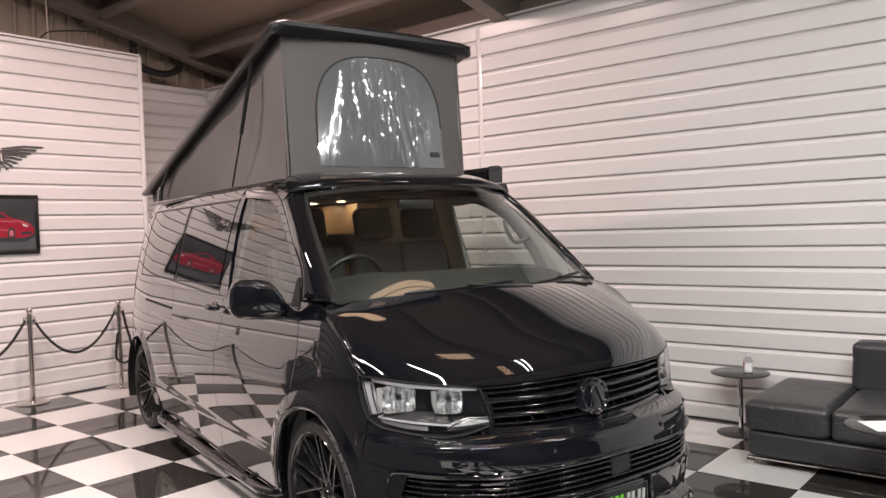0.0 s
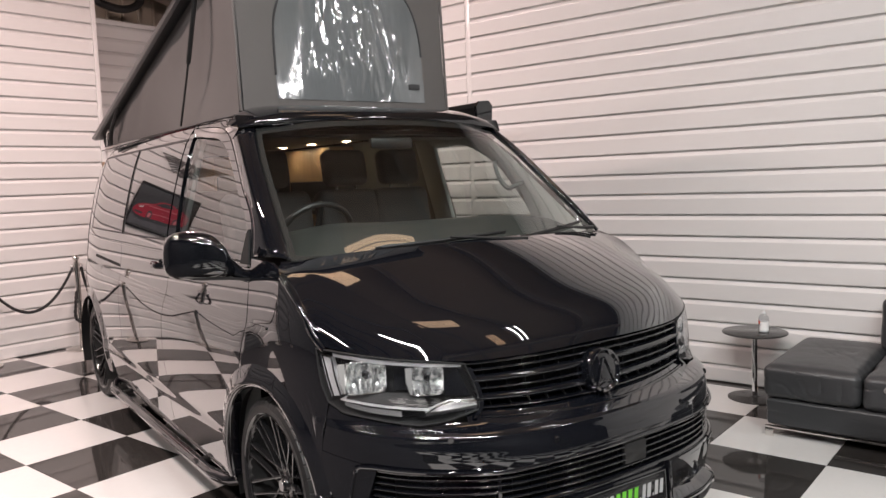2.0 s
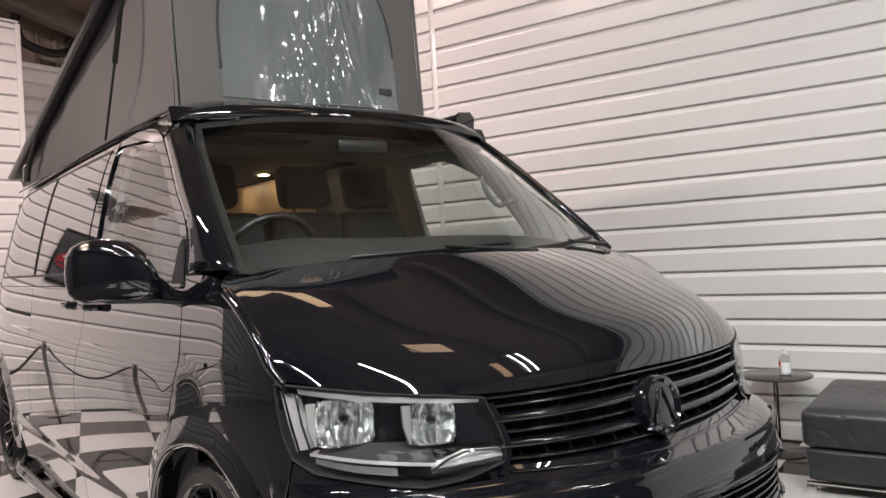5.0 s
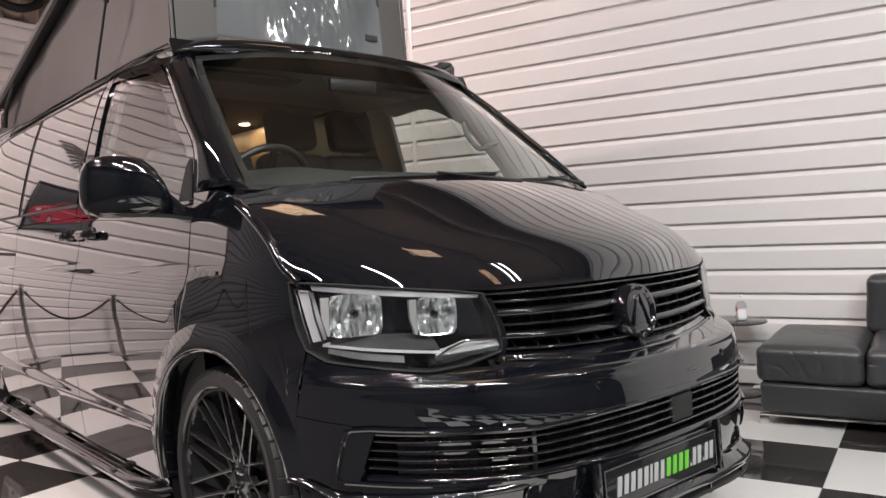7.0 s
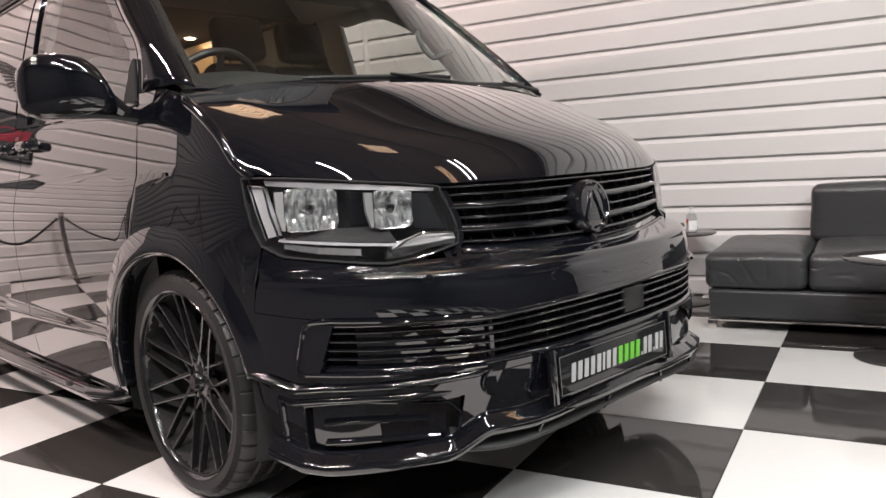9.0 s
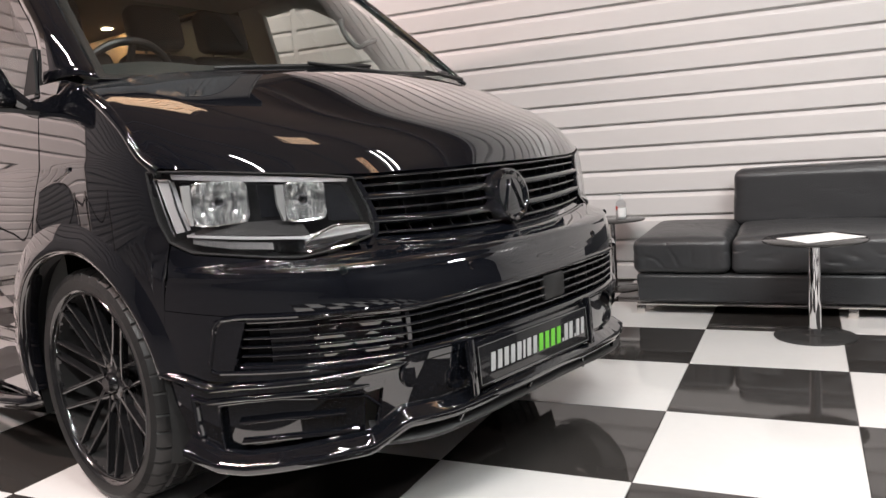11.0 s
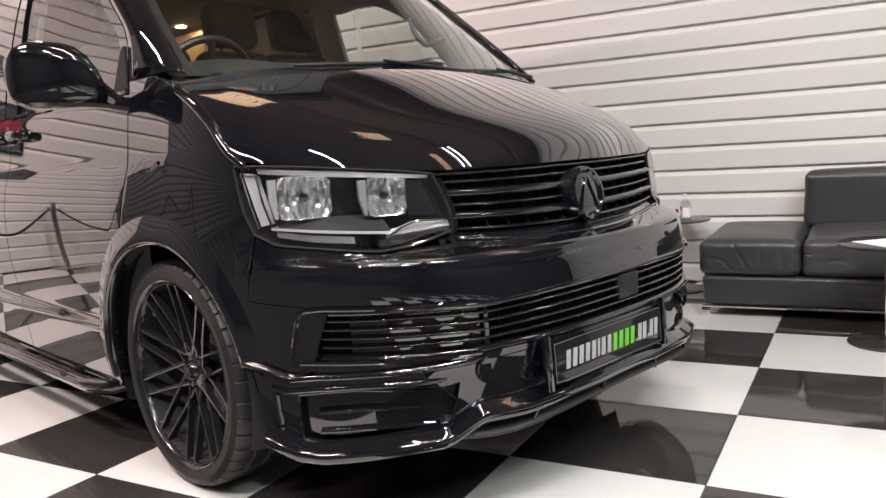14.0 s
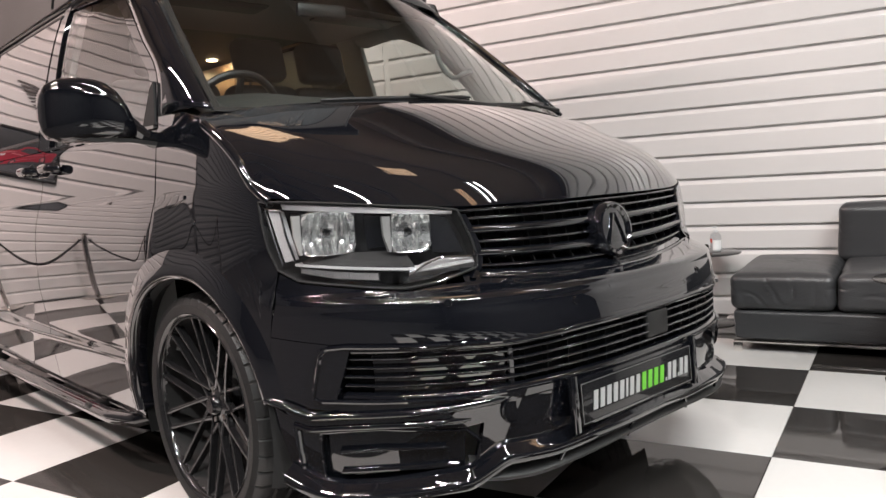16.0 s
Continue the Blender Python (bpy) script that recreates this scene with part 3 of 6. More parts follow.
def columns(name, side, xs, low, high, rows, mat, parent, label="", out=0.0, flange=0.02):
    """A panel built of upright columns between a lower and an upper edge."""
    g = []
    for j in range(rows + 1):
        row = []
        for x in xs:
            z = low(x) + (high(x) - low(x)) * j / rows
            row.append((at_x(x, z), z))
        g.append(row)
    grid = on_skin(g, side, out)
    return part(name, sheet(grid, flange, (xs[len(xs) // 2], 0, 0.6)), mat, parent, label)


def arch_z(x, centre, radius=ARCH):
    d = radius * radius - (x - centre) ** 2
    return AXLE + math.sqrt(d) if d > 0 else 0.0


def line(points):
    xs, zs = [p[0] for p in points], [p[1] for p in points]
    return lambda x: float(np.interp(x, xs, zs))


SILL = 0.27
BELT = 1.205
bonnet_edge = [(-0.05, 1.236), (0.06, 1.205), (0.15, 1.155), (0.24, 1.085), (0.30, 1.02), (0.336, 0.972)]
wing_top = line([(-0.42, 0.60), (-0.36, 0.70), (-0.287, 0.79), (-0.2201, 0.98), (-0.2199, 1.236)] + bonnet_edge + [(0.346, 0.908), (0.370, 0.842), (0.404, 0.792)])
bumper_gap = line([(0.329, 0.44), (0.338, 0.50), (0.375, 0.66), (0.404, 0.782)])


def wing_low(x):
    return max(arch_z(x, WHEEL_X), bumper_gap(x) if x > 0.329 else 0.0)


for side in (-1, 1):
    xs = [-0.42, -0.39, -0.36, -0.32, -0.287, -0.25, -0.2201, -0.2199] + list(np.linspace(-0.19, 0.329, 22)) + list(np.linspace(0.335, 0.403, 8))
    columns("front_wing", side, xs, wing_low, wing_top, 60, PAINT, van)
    front = [(-0.50, SILL), (-0.505, 0.42), (-0.46, 0.585), (-0.40, 0.675), (-0.36, 0.715), (-0.291, 0.795), (-0.224, 0.98), (-0.224, BELT)]
    rear = [(-1.36, SILL), (-1.357, 0.44), (-1.413, 0.65), (-1.392, 0.85), (-1.32, 1.05), (-1.30, BELT)]
    door = panel("front_door", side, [rear[0], front[0]], [rear[-1], front[-1]], rear, front, 26, 96, PAINT, van)
    rear_gap = [(-2.425, SILL), (-2.425, BELT)]
    slide = panel("side_door", side, [rear_gap[0], (-1.365, SILL)], [rear_gap[1], (-1.305, BELT)], rear_gap, [(-1.365, SILL), (-1.362, 0.44), (-1.418, 0.65), (-1.397, 0.85), (-1.325, 1.05), (-1.305, BELT)], 26, 96, PAINT, van)
    xs = list(np.linspace(BACK, REAR_X - ARCH - 0.002, 6)) + list(np.linspace(REAR_X - ARCH + 0.001, REAR_X + ARCH - 0.001, 28)) + list(np.linspace(REAR_X + ARCH + 0.002, -2.43, 12))
    columns("rear_quarter", side, xs, lambda x: max(SILL, arch_z(x, REAR_X)), lambda x: BELT, 72, PAINT, van)
    # upper side behind the cab, with two dark panes set flush
    panel("side_upper", side, [(BACK, BELT + 0.003), (-1.40, BELT + 0.003)], [(BACK, 1.845), (-1.40, 1.845)], [(BACK, BELT + 0.003), (BACK, 1.845)], [(-1.40, BELT + 0.003), (-1.40, 1.845)], 24, 40, PAINT, van)
    for a, b in ((-2.39, -1.40), (-3.62, -2.45)):
        glass = panel("side_window", side, [(a, 1.265), (b, 1.265)], [(a, 1.765), (b, 1.765)], [(a, 1.265), (a, 1.765)], [(b, 1.265), (b, 1.765)], 14, 10, GLOSS_BLACK, van, "dark privacy side window", 0.004, 0.006)
        for p, q in (((a - 0.012, 1.255), (b + 0.012, 1.265)), ((a - 0.012, 1.765), (b + 0.012, 1.777))):
            panel("window_seal", side, [p, (q[0], p[1])], [(p[0], q[1]), q], [p, (p[0], q[1])], [(q[0], p[1]), q], 14, 1, SATIN_BLACK, glass, "", 0.006, 0.008)
        panel("window_seal", side, [(a - 0.012, 1.265), (a, 1.265)], [(a - 0.012, 1.765), (a, 1.765)], [(a - 0.012, 1.265), (a - 0.012, 1.765)], [(a, 1.265), (a, 1.765)], 1, 10, SATIN_BLACK, glass, "", 0.006, 0.008)
    # rail slot of the sliding door, its shade imitated by a flat dark strip
    panel("door_rail", side, [(-3.30, 1.062), (-2.44, 1.05)], [(-3.30, 1.080), (-2.44, 1.066)], [(-3.30, 1.062), (-3.30, 1.080)], [(-2.44, 1.05), (-2.44, 1.066)], 8, 1, DEEP_BLACK, van, "dark strip for the shaded slot of the sliding door rail", 0.003, 0.004)
    # cab door frame round the window, and its pane
    outer = {"bl": (-1.385, BELT + 0.004), "tl": (-1.385, 1.835)}
    back_post = panel("door_pillar", side, [(-1.385, BELT + 0.004), (-1.245, BELT + 0.004)], [(-1.385, 1.80), (-1.315, 1.80)], [(-1.385, BELT + 0.004), (-1.385, 1.80)], [(-1.245, BELT + 0.004), (-1.315, 1.80)], 4, 12, GLOSS_BLACK, door, "", 0.002, 0.03)
    frame_out = [(-0.226, 1.21), (-0.255, 1.35), (-0.44, 1.518), (-0.62, 1.665), (-0.74, 1.742), (-0.86, 1.785), (-1.08, 1.812), (-1.385, 1.83)]
    frame_in = [(-0.275, 1.225), (-0.30, 1.34), (-0.46, 1.485), (-0.63, 1.622), (-0.745, 1.695), (-0.86, 1.738), (-1.08, 1.765), (-1.318, 1.782)]
    grid = on_skin(np.array([along(frame_in, 40), along((np.array(frame_in) * 0.5 + np.array(frame_out) * 0.5).tolist(), 40), along(frame_out, 40)]), side, 0.0)
    part("window_frame", sheet(grid, 0.004, (-0.8, 0, 1.3)), PAINT, door)
    gl = coons([(-1.245, BELT + 0.012), (-0.275, 1.225)], [(-1.318, 1.782), (-0.86, 1.738)], [(-1.245, BELT + 0.012), (-1.318, 1.782)], [(-0.275, 1.225), (-0.30, 1.34), (-0.46, 1.485), (-0.63, 1.622), (-0.745, 1.695), (-0.86, 1.738)], 14, 14, False)
    pane_ob = part("window_glass", sheet(on_skin(gl, side, -0.008)), GLASS, door, "clear cab door window")
    pane_ob.visible_shadow = False
    # cantrail over the cab door
    rail_low = [(-0.70, 1.735), (-0.86, 1.79), (-1.08, 1.817), (-1.40, 1.835)]
    rail_high = [(-0.66, 1.79), (-0.86, 1.83), (-1.08, 1.845), (-1.40, 1.85)]
    part("cantrail", sheet(on_skin(np.array([along(rail_low, 20), along(rail_high, 20)]), side), 0.03, (-0.9, 0, 1.5)), PAINT, van)
    # sill skirt and side bar
    skirt = []
    for h, o in ((0.232, -0.05), (0.230, -0.020), (0.240, -0.012), (0.262, -0.010), (0.285, -0.012), (0.29, -0.02)):
        skirt.append([skin(x, max(h, 0.2), side, o) for x in np.linspace(REAR_X + ARCH + 0.05, WHEEL_X - ARCH - 0.02, 20)])
    part("side_skirt", sheet(np.array(skirt)), GLOSS_BLACK, van, "gloss black side skirt")
    bar_z, bar_y = 0.208, side * 0.918
    bar = [(-0.555, side * 0.83, 0.235), (-0.62, bar_y - side * 0.03, bar_z + 0.008), (-0.78, bar_y, bar_z), (-2.75, bar_y, bar_z), (-2.85, bar_y - side * 0.03, bar_z + 0.008), (-2.90, side * 0.84, 0.235)]
    part("side_bar", tube(along(bar, 60, False), 0.027, 14), GLOSS_BLACK, van, "gloss black side bar")
    for x in (-0.95, -2.55):
        part("bar_bracket", box((x, side * 0.885, 0.222), (0.05, 0.12, 0.02), None, 0.004), SATIN_BLACK, van)

# bonnet
rear_edge = [(-0.03, -0.842, 1.232), (0.05, -0.62, 1.236), (0.12, -0.3, 1.237), (0.145, 0, 1.237), (0.12, 0.3, 1.237), (0.05, 0.62, 1.236), (-0.03, 0.842, 1.232)]


def front_point(y, z, out=0.0):
    a = at_y(y, z)
    p = skin(a, z, -1 if y < 0 else 1, out)
    return tuple(p)


front_edge = [front_point(y, z) for y, z in ((-0.878, 0.975), (-0.845, 0.968), (-0.757, 0.952), (-0.65, 0.938), (-0.547, 0.927), (-0.316, 0.922), (0.001, 0.922), (0.316, 0.922), (0.547, 0.927), (0.65, 0.938), (0.757, 0.952), (0.845, 0.968), (0.878, 0.975))]
side_edge = [tuple(skin(at_x(x, z), z, -1)) for x, z in bonnet_edge[1:-1]]
side_l = [front_edge[0]] + side_edge[::-1] + [rear_edge[0]]
side_r = [(x, -y, z) for x, y, z in side_l]
border = coons(front_edge, rear_edge, side_l, side_r, 108, 56)
nv, nu = border.shape[:2]
g = border.copy()
steps = np.linspace(0, 1, 400)
for i in range(nu):
    u = abs(2 * i / (nu - 1) - 1)
    front, rear = border[0, i], border[-1, i] + np.array((0, 0, 0.030 * (1 - u * u)))
    # an even fall from the windscreen that rolls over just behind the leading edge
    fall = 1.0 - 0.06 * steps + (1.4 + 0.5 * u * u) * np.exp(-((steps / 0.15) ** 1.5))
    height = np.r_[0, np.cumsum((fall[1:] + fall[:-1]) / 2)]
    height /= height[-1]
    for j in range(nv):
        v = (j / (nv - 1)) ** 1.5
        p = front + (rear - front) * v
        p[2] = front[2] + (rear[2] - front[2]) * float(np.interp(v, steps, height))
        row = v * (nv - 1)
        k = min(int(row), nv - 2)
        edge_p = border[k, i] * (1 - row + k) + border[k + 1, i] * (row - k)
        keep = u**10
        p = (1 - keep) * p + keep * edge_p
        # the outer fields fall away from the creases of the raised middle
        crease = 0.745 - 0.30 * (p[0] - 0.24) if p[0] < 0.60 else 0.637 - 0.9 * (p[0] - 0.60)
        over = crease - abs(p[1])
        shape = (1 - math.exp(-v / 0.08)) * (1 - v**5)
        p[2] += 0.011 * shape * (1 - u**6) * (math.exp(over / 0.05) if over < 0 else 1.0 + 0.10 * min(1.0, over / 0.3))
        if 0 < i < nu - 1:
            g[j, i] = p
part("bonnet", sheet(g, 0.02, (0, 0, 0.5)), PAINT, van)
ridge = along([(x, -abs(y), z) for x, y, z in side_l[:-1]], 30)
part("wing_ridge", tube([p + np.array((0, 0.009, -0.012)) for p in ridge[:-1]], 0.0155, 16), PAINT, van)

# windscreen, pillars and roof
LW = [(0.0, -0.815, 1.238), (-0.16, -0.785, 1.375), (-0.32, -0.753, 1.515), (-0.50, -0.712, 1.672), (-0.625, -0.672, 1.775)]
RW = [(x, -y, z) for x, y, z in LW]
screen_low = [LW[0], (0.08, -0.55, 1.228), (0.15, -0.25, 1.225), (0.165, 0, 1.225), (0.15, 0.25, 1.225), (0.08, 0.55, 1.228), RW[0]]
screen_top = [LW[-1], (-0.555, -0.42, 1.805), (-0.52, -0.2, 1.815), (-0.51, 0, 1.818), (-0.52, 0.2, 1.815), (-0.555, 0.42, 1.805), RW[-1]]
g = coons(screen_low, screen_top, LW, RW, 32, 20)
screen = part("windscreen", sheet(g), GLASS, van, "curved clear windscreen")
screen.visible_shadow = False


def on_screen(u, v, lift):
    fu, fv = u * 32, v * 20
    i, j = min(int(fu), 31), min(int(fv), 19)
    s, t = fu - i, fv - j
    p = g[j, i] * (1 - s) * (1 - t) + g[j, i + 1] * s * (1 - t) + g[j + 1, i] * (1 - s) * t + g[j + 1, i + 1] * s * t
    return p + lift * np.array((0.62, 0, 0.78))


for us, vs in (((0, 1), (0.955, 1.0)), ((0, 1), (0.0, 0.03)), ((0.0, 0.016), (0.03, 0.955)), ((0.984, 1.0), (0.03, 0.955))):
    rows = [[on_screen(u, v, -0.006) for u in np.linspace(us[0], us[1], 33 if us == (0, 1) else 2)] for v in np.linspace(vs[0], vs[1], 2 if us == (0, 1) else 21)]
    part("screen_band", sheet(np.array(rows)), DEEP_BLACK, screen, "black edge band of the windscreen")
for side in (-1, 1):
    inner = np.array([(x, side * abs(y), z) for x, y, z in LW])
    outer2 = np.array([skin(x, z, side) for x, z in ((-0.222, 1.238), (-0.25, 1.353), (-0.436, 1.522), (-0.615, 1.67), (-0.73, 1.748))])
    if side > 0:
        outer2 = inner + (outer2 - inner) * 0.45
    middle = 0.45 * inner + 0.55 * outer2 + np.array((0.030, side * 0.016, 0.010))
    middle2 = 0.78 * inner + 0.22 * outer2 + np.array((0.022, side * 0.010, 0.010))
    lines = np.array([along(outer2, 20), along(middle, 20), along(middle2, 20), along(inner, 20)])
    part("screen_pillar", sheet(np.array([along(lines[:, k], 9) for k in range(lines.shape[1])]), 0.004, (-1, 0, 1.3)), PAINT, van, "", True, 180)
    # quarter trim at the mirror's foot
    part("mirror_base", sheet(on_skin(coons([(-0.315, 1.214), (-0.225, 1.214)], [(-0.292, 1.33), (-0.272, 1.35)], [(-0.315, 1.214), (-0.292, 1.33)], [(-0.225, 1.214), (-0.272, 1.35)], 4, 4, False), side, 0.006), 0.012, (-0.4, 0, 1.2)), DEEP_BLACK, van)

roof_rows = []
for x in np.linspace(BACK, -0.70, 30):
    row = []
    for u in np.linspace(-1, 1, 21):
        drop = 0.0 if x < -0.95 else (x + 0.95) ** 2 * 0.5
        row.append((x, (0.70 - taper(x)) * u, 1.845 + 0.03 * (1 - abs(u) ** 3) - drop))
    roof_rows.append(row)
part("roof", sheet(np.array(roof_rows)), PAINT, van)
part("roof_front", sheet(np.array([along(screen_top, 24), along([(-0.72, -0.70, 1.80), (-0.70, -0.4, 1.855), (-0.69, 0, 1.868), (-0.70, 0.4, 1.855), (-0.72, 0.70, 1.80)], 24)])), PAINT, van)
tail = np.array([[(BACK - 0.02 * math.sin(math.pi * k / 12), s * (half_w(z) - taper(BACK)), z) for s in np.linspace(-1, 1, 13)] for k, z in enumerate(np.linspace(0.3, 1.84, 13))])
part("tailgate", sheet(tail), PAINT, van)
part("underbody", box((-1.8, 0, 0.30), (4.2, 1.4, 0.08)), DEEP_BLACK, van)


# ---- van: front end ----
def cross_line(z_of, half, n=48, out=0.0):
    """A line across the nose from one flank to the other at heights z_of(y)."""
    pts = []
    for y in np.linspace(-half, half, n + 1):
        z = z_of(abs(y))
        p = skin(at_y(abs(y), z), z, -1 if y < 0 else 1, out)
        pts.append(p)
    return np.array(pts)


def cross_bar(name, z_of, half, section, mat, parent, label="", n=48):
    """A moulding across the nose; section: rows of (height offset, outward offset)."""
    rows = [cross_line(lambda y, d=dz: z_of(y) + d, half, n, out) for dz, out in section]
    return part(name, sheet(np.array(rows)), mat, parent, label, True, 100)


bumper_top = [(0.410, 0.781), (0.475, 0.756), (0.583, 0.745), (-0.78, 0.731), (-0.739, 0.727), (-0.653, 0.736), (-0.60, 0.737), (-0.45, 0.72), (-0.25, 0.712), (0.0, 0.708)]


def dom(p):
    """(x, z) for x > 0, or (-y, z) for places nearer the nose, to the body's (a, z)."""
    return px(*p) if p[0] > 0 else (1.0, p[1]) if p[0] == 0 else py(-p[0], p[1])


bumper = new("front_bumper")
bumper.parent = van
for side in (-1, 1):
    top = [dom(p) for p in bumper_top]
    gap = [px(0.366, 0.617), px(0.379, 0.66), px(0.410, 0.781)]
    low = [px(0.366, 0.617), px(0.56, 0.608), px(0.64, 0.602), py(0.747, 0.598), py(0.57, 0.594), py(0.29, 0.604), (1.0, 0.606)]
    panel("bumper_skin", side, along(low, 60, False), along(top, 60, False), gap, [(1.0, 0.606), (1.0, 0.708)], 90, 36, PAINT, bumper, "", 0.0, 0.03)
    lip_line = [(a, z) for a, z in along(top, 60, False) if a > 0.60]
    part("bumper_ledge", sheet(np.array([[skin(a, z + dz, side, o) for a, z in lip_line] for dz, o in ((-0.004, -0.003), (0.012, -0.008), (0.030, -0.014), (0.060, -0.045))])), PAINT, bumper)
    panel("bumper_corner", side, [px(0.335, 0.437), px(0.60, 0.437)], [px(0.365, 0.615), px(0.56, 0.606), px(0.628, 0.600)], [px(0.335, 0.437), px(0.341, 0.50), px(0.365, 0.615)], [px(0.60, 0.437), px(0.628, 0.600)], 14, 12, PAINT, bumper, "", 0.0, 0.05)
    # gloss frame at the outer end of the lower grille
    panel("grille_frame", side, [px(0.517, 0.456), px(0.600, 0.466)], [px(0.553, 0.594), px(0.652, 0.594)], [px(0.517, 0.456), px(0.553, 0.594)], [px(0.600, 0.466), px(0.652, 0.594)], 8, 8, GLOSS_BLACK, bumper, "", 0.010, 0.014)
    rim_line = [py(0.60, 0.597), py(0.75, 0.601), px(0.64, 0.603), px(0.578, 0.597), px(0.560, 0.582), px(0.524, 0.474), px(0.532, 0.461), px(0.60, 0.464), py(0.80, 0.467), py(0.60, 0.469)]
    part("frame_rim", tube([skin(a, z, side, 0.009) for a, z in along(rim_line, 60, False)], 0.006, 8), GLOSS_BLACK, bumper)
    # band under the lower grille
    band_low = [px(0.602, 0.428), py(0.80, 0.436), py(0.63, 0.445), py(0.45, 0.455), (1.0, 0.458)]
    band_top = [px(0.602, 0.462), py(0.80, 0.465), py(0.63, 0.466), py(0.45, 0.470), (1.0, 0.470)]
    panel("bumper_band", side, along(band_low, 40, False), along(band_top, 40, False), [band_low[0], band_top[0]], [band_low[-1], band_top[-1]], 36, 4, PAINT, bumper, "", 0.006, 0.03)
    # side vent of the lower apron with two fins
    vent_b = [px(0.52, 0.232), px(0.60, 0.240), py(0.80, 0.256), py(0.69, 0.262)]
    vent_t = [px(0.525, 0.376), px(0.62, 0.388), py(0.849, 0.396), py(0.70, 0.384)]
    panel("vent_backing", side, along(vent_b, 24, False), along(vent_t, 24, False), [vent_b[0], vent_t[0]], [vent_b[-1], vent_t[-1]], 20, 8, GLOSS_BLACK, bumper, "gloss black recessed vent", -0.012, 0.0)
    for f, first, last in ((0.24, 3, 24), (0.62, 3, 22)):
        rows = []
        for o, dz in ((-0.020, 0.020), (-0.002, 0.006), (0.001, 0.003), (0.001, -0.001), (-0.003, -0.004), (-0.020, -0.006)):
            rows.append([skin(a, zb + (zt - zb) * f + dz, side, o) for (a, zb), (_, zt) in zip(along(vent_b, 24, False)[first:last], along(vent_t, 24, False)[first:last])])
        part("vent_fin", sheet(np.array(rows)), GLOSS_BLACK, bumper, "", True, 30)
    rim_path = [px(0.52, 0.232), px(0.60, 0.240), py(0.80, 0.256), py(0.69, 0.262), py(0.664, 0.294), py(0.66, 0.35), py(0.70, 0.384), py(0.849, 0.396), px(0.62, 0.388), px(0.525, 0.376), px(0.518, 0.30), px(0.52, 0.232)]
    part("vent_rim", tube([skin(a, z, side, 0.003) for a, z in along(rim_path, 80, False)], 0.0042, 8, False), GLOSS_BLACK, bumper)
    # apron: corner post with two upright folds, rising middle and number plate area
    panel("apron_corner", side, [px(0.405, 0.25), px(0.52, 0.232)], [px(0.325, 0.436), px(0.525, 0.378)], [px(0.405, 0.25), px(0.37, 0.34), px(0.325, 0.436)], [px(0.52, 0.232), px(0.525, 0.378)], 10, 10, PAINT, bumper, "", 0.004, 0.05)
    part("apron_fold", tube([skin(a, z, side, 0.006) for a, z in along([px(0.438, 0.385), px(0.442, 0.32), px(0.452, 0.262), px(0.475, 0.235)], 16)], 0.009, 8), PAINT, bumper)
    mid_b = [py(0.69, 0.262), py(0.655, 0.280), py(0.60, 0.325), py(0.30, 0.336), (1.0, 0.340)]
    mid_t = [py(0.653, 0.442), py(0.63, 0.443), py(0.60, 0.445), py(0.30, 0.457), (1.0, 0.457)]
    panel("apron_middle", side, along(mid_b, 40, False), along(mid_t, 40, False), [mid_b[0], py(0.664, 0.294), py(0.658, 0.36), mid_t[0]], [mid_b[-1], mid_t[-1]], 36, 8, PAINT, bumper, "", 0.004, 0.03)
    band_b = [px(0.44, 0.385), px(0.525, 0.380), px(0.62, 0.391), py(0.849, 0.399), py(0.70, 0.392), py(0.655, 0.40)]
    band_t = [px(0.40, 0.428), px(0.51, 0.408), px(0.61, 0.422), py(0.849, 0.430), py(0.76, 0.436), py(0.655, 0.442)]
    panel("apron_band", side, along(band_b, 40, False), along(band_t, 40, False), [band_b[0], band_t[0]], [band_b[-1], band_t[-1]], 30, 4, PAINT, bumper, "", 0.010, 0.02)
    # the two ledges that run round over the vent
    for ledge, deep in (([px(0.325, 0.446), px(0.424, 0.434), px(0.509, 0.416), px(0.61, 0.427), py(0.76, 0.441), py(0.60, 0.449)], 0.022), ([px(0.438, 0.392), px(0.491, 0.383), px(0.61, 0.396), py(0.849, 0.404), py(0.76, 0.408), py(0.653, 0.411)], 0.018)):
        rows = [[skin(a, z + dz, side, o * min(1.0, 0.3 + (40 - k) / 12)) for k, (a, z) in enumerate(along(ledge, 40, False))] for dz, o in ((0.014, 0.004), (0.010, deep * 0.6), (0.004, deep), (-0.002, deep), (-0.007, deep * 0.8), (-0.010, 0.004))]
        part("apron_ledge", sheet(np.array(rows)), GLOSS_BLACK, bumper, "", True, 100)
    # splitter lip
    lip = [px(0.405, 0.258), px(0.468, 0.240), px(0.518, 0.226), px(0.60, 0.224), py(0.82, 0.238), py(0.747, 0.252), py(0.690, 0.257), py(0.674, 0.262), py(0.606, 0.303), py(0.590, 0.309), py(0.53, 0.308), py(0.45, 0.307), py(0.30, 0.320), (1.0, 0.329)]
    rows = [[skin(a, max(z + dz, 0.16), side, o) for a, z in along(lip, 110, False)] for dz, o in ((0.034, 0.002), (0.030, 0.012), (0.026, 0.018), (0.021, 0.024), (0.010, 0.043), (0.006, 0.047), (0.001, 0.049), (-0.012, 0.049), (-0.017, 0.046), (-0.020, 0.040), (-0.021, -0.04))]
    part("splitter_lip", sheet(np.array(rows)), GLOSS_BLACK, bumper, "gloss black splitter lip")
    low_lip = [py(0.68, 0.268), py(0.62, 0.258), py(0.504, 0.252), py(0.384, 0.262), py(0.146, 0.280), (1.0, 0.283)]
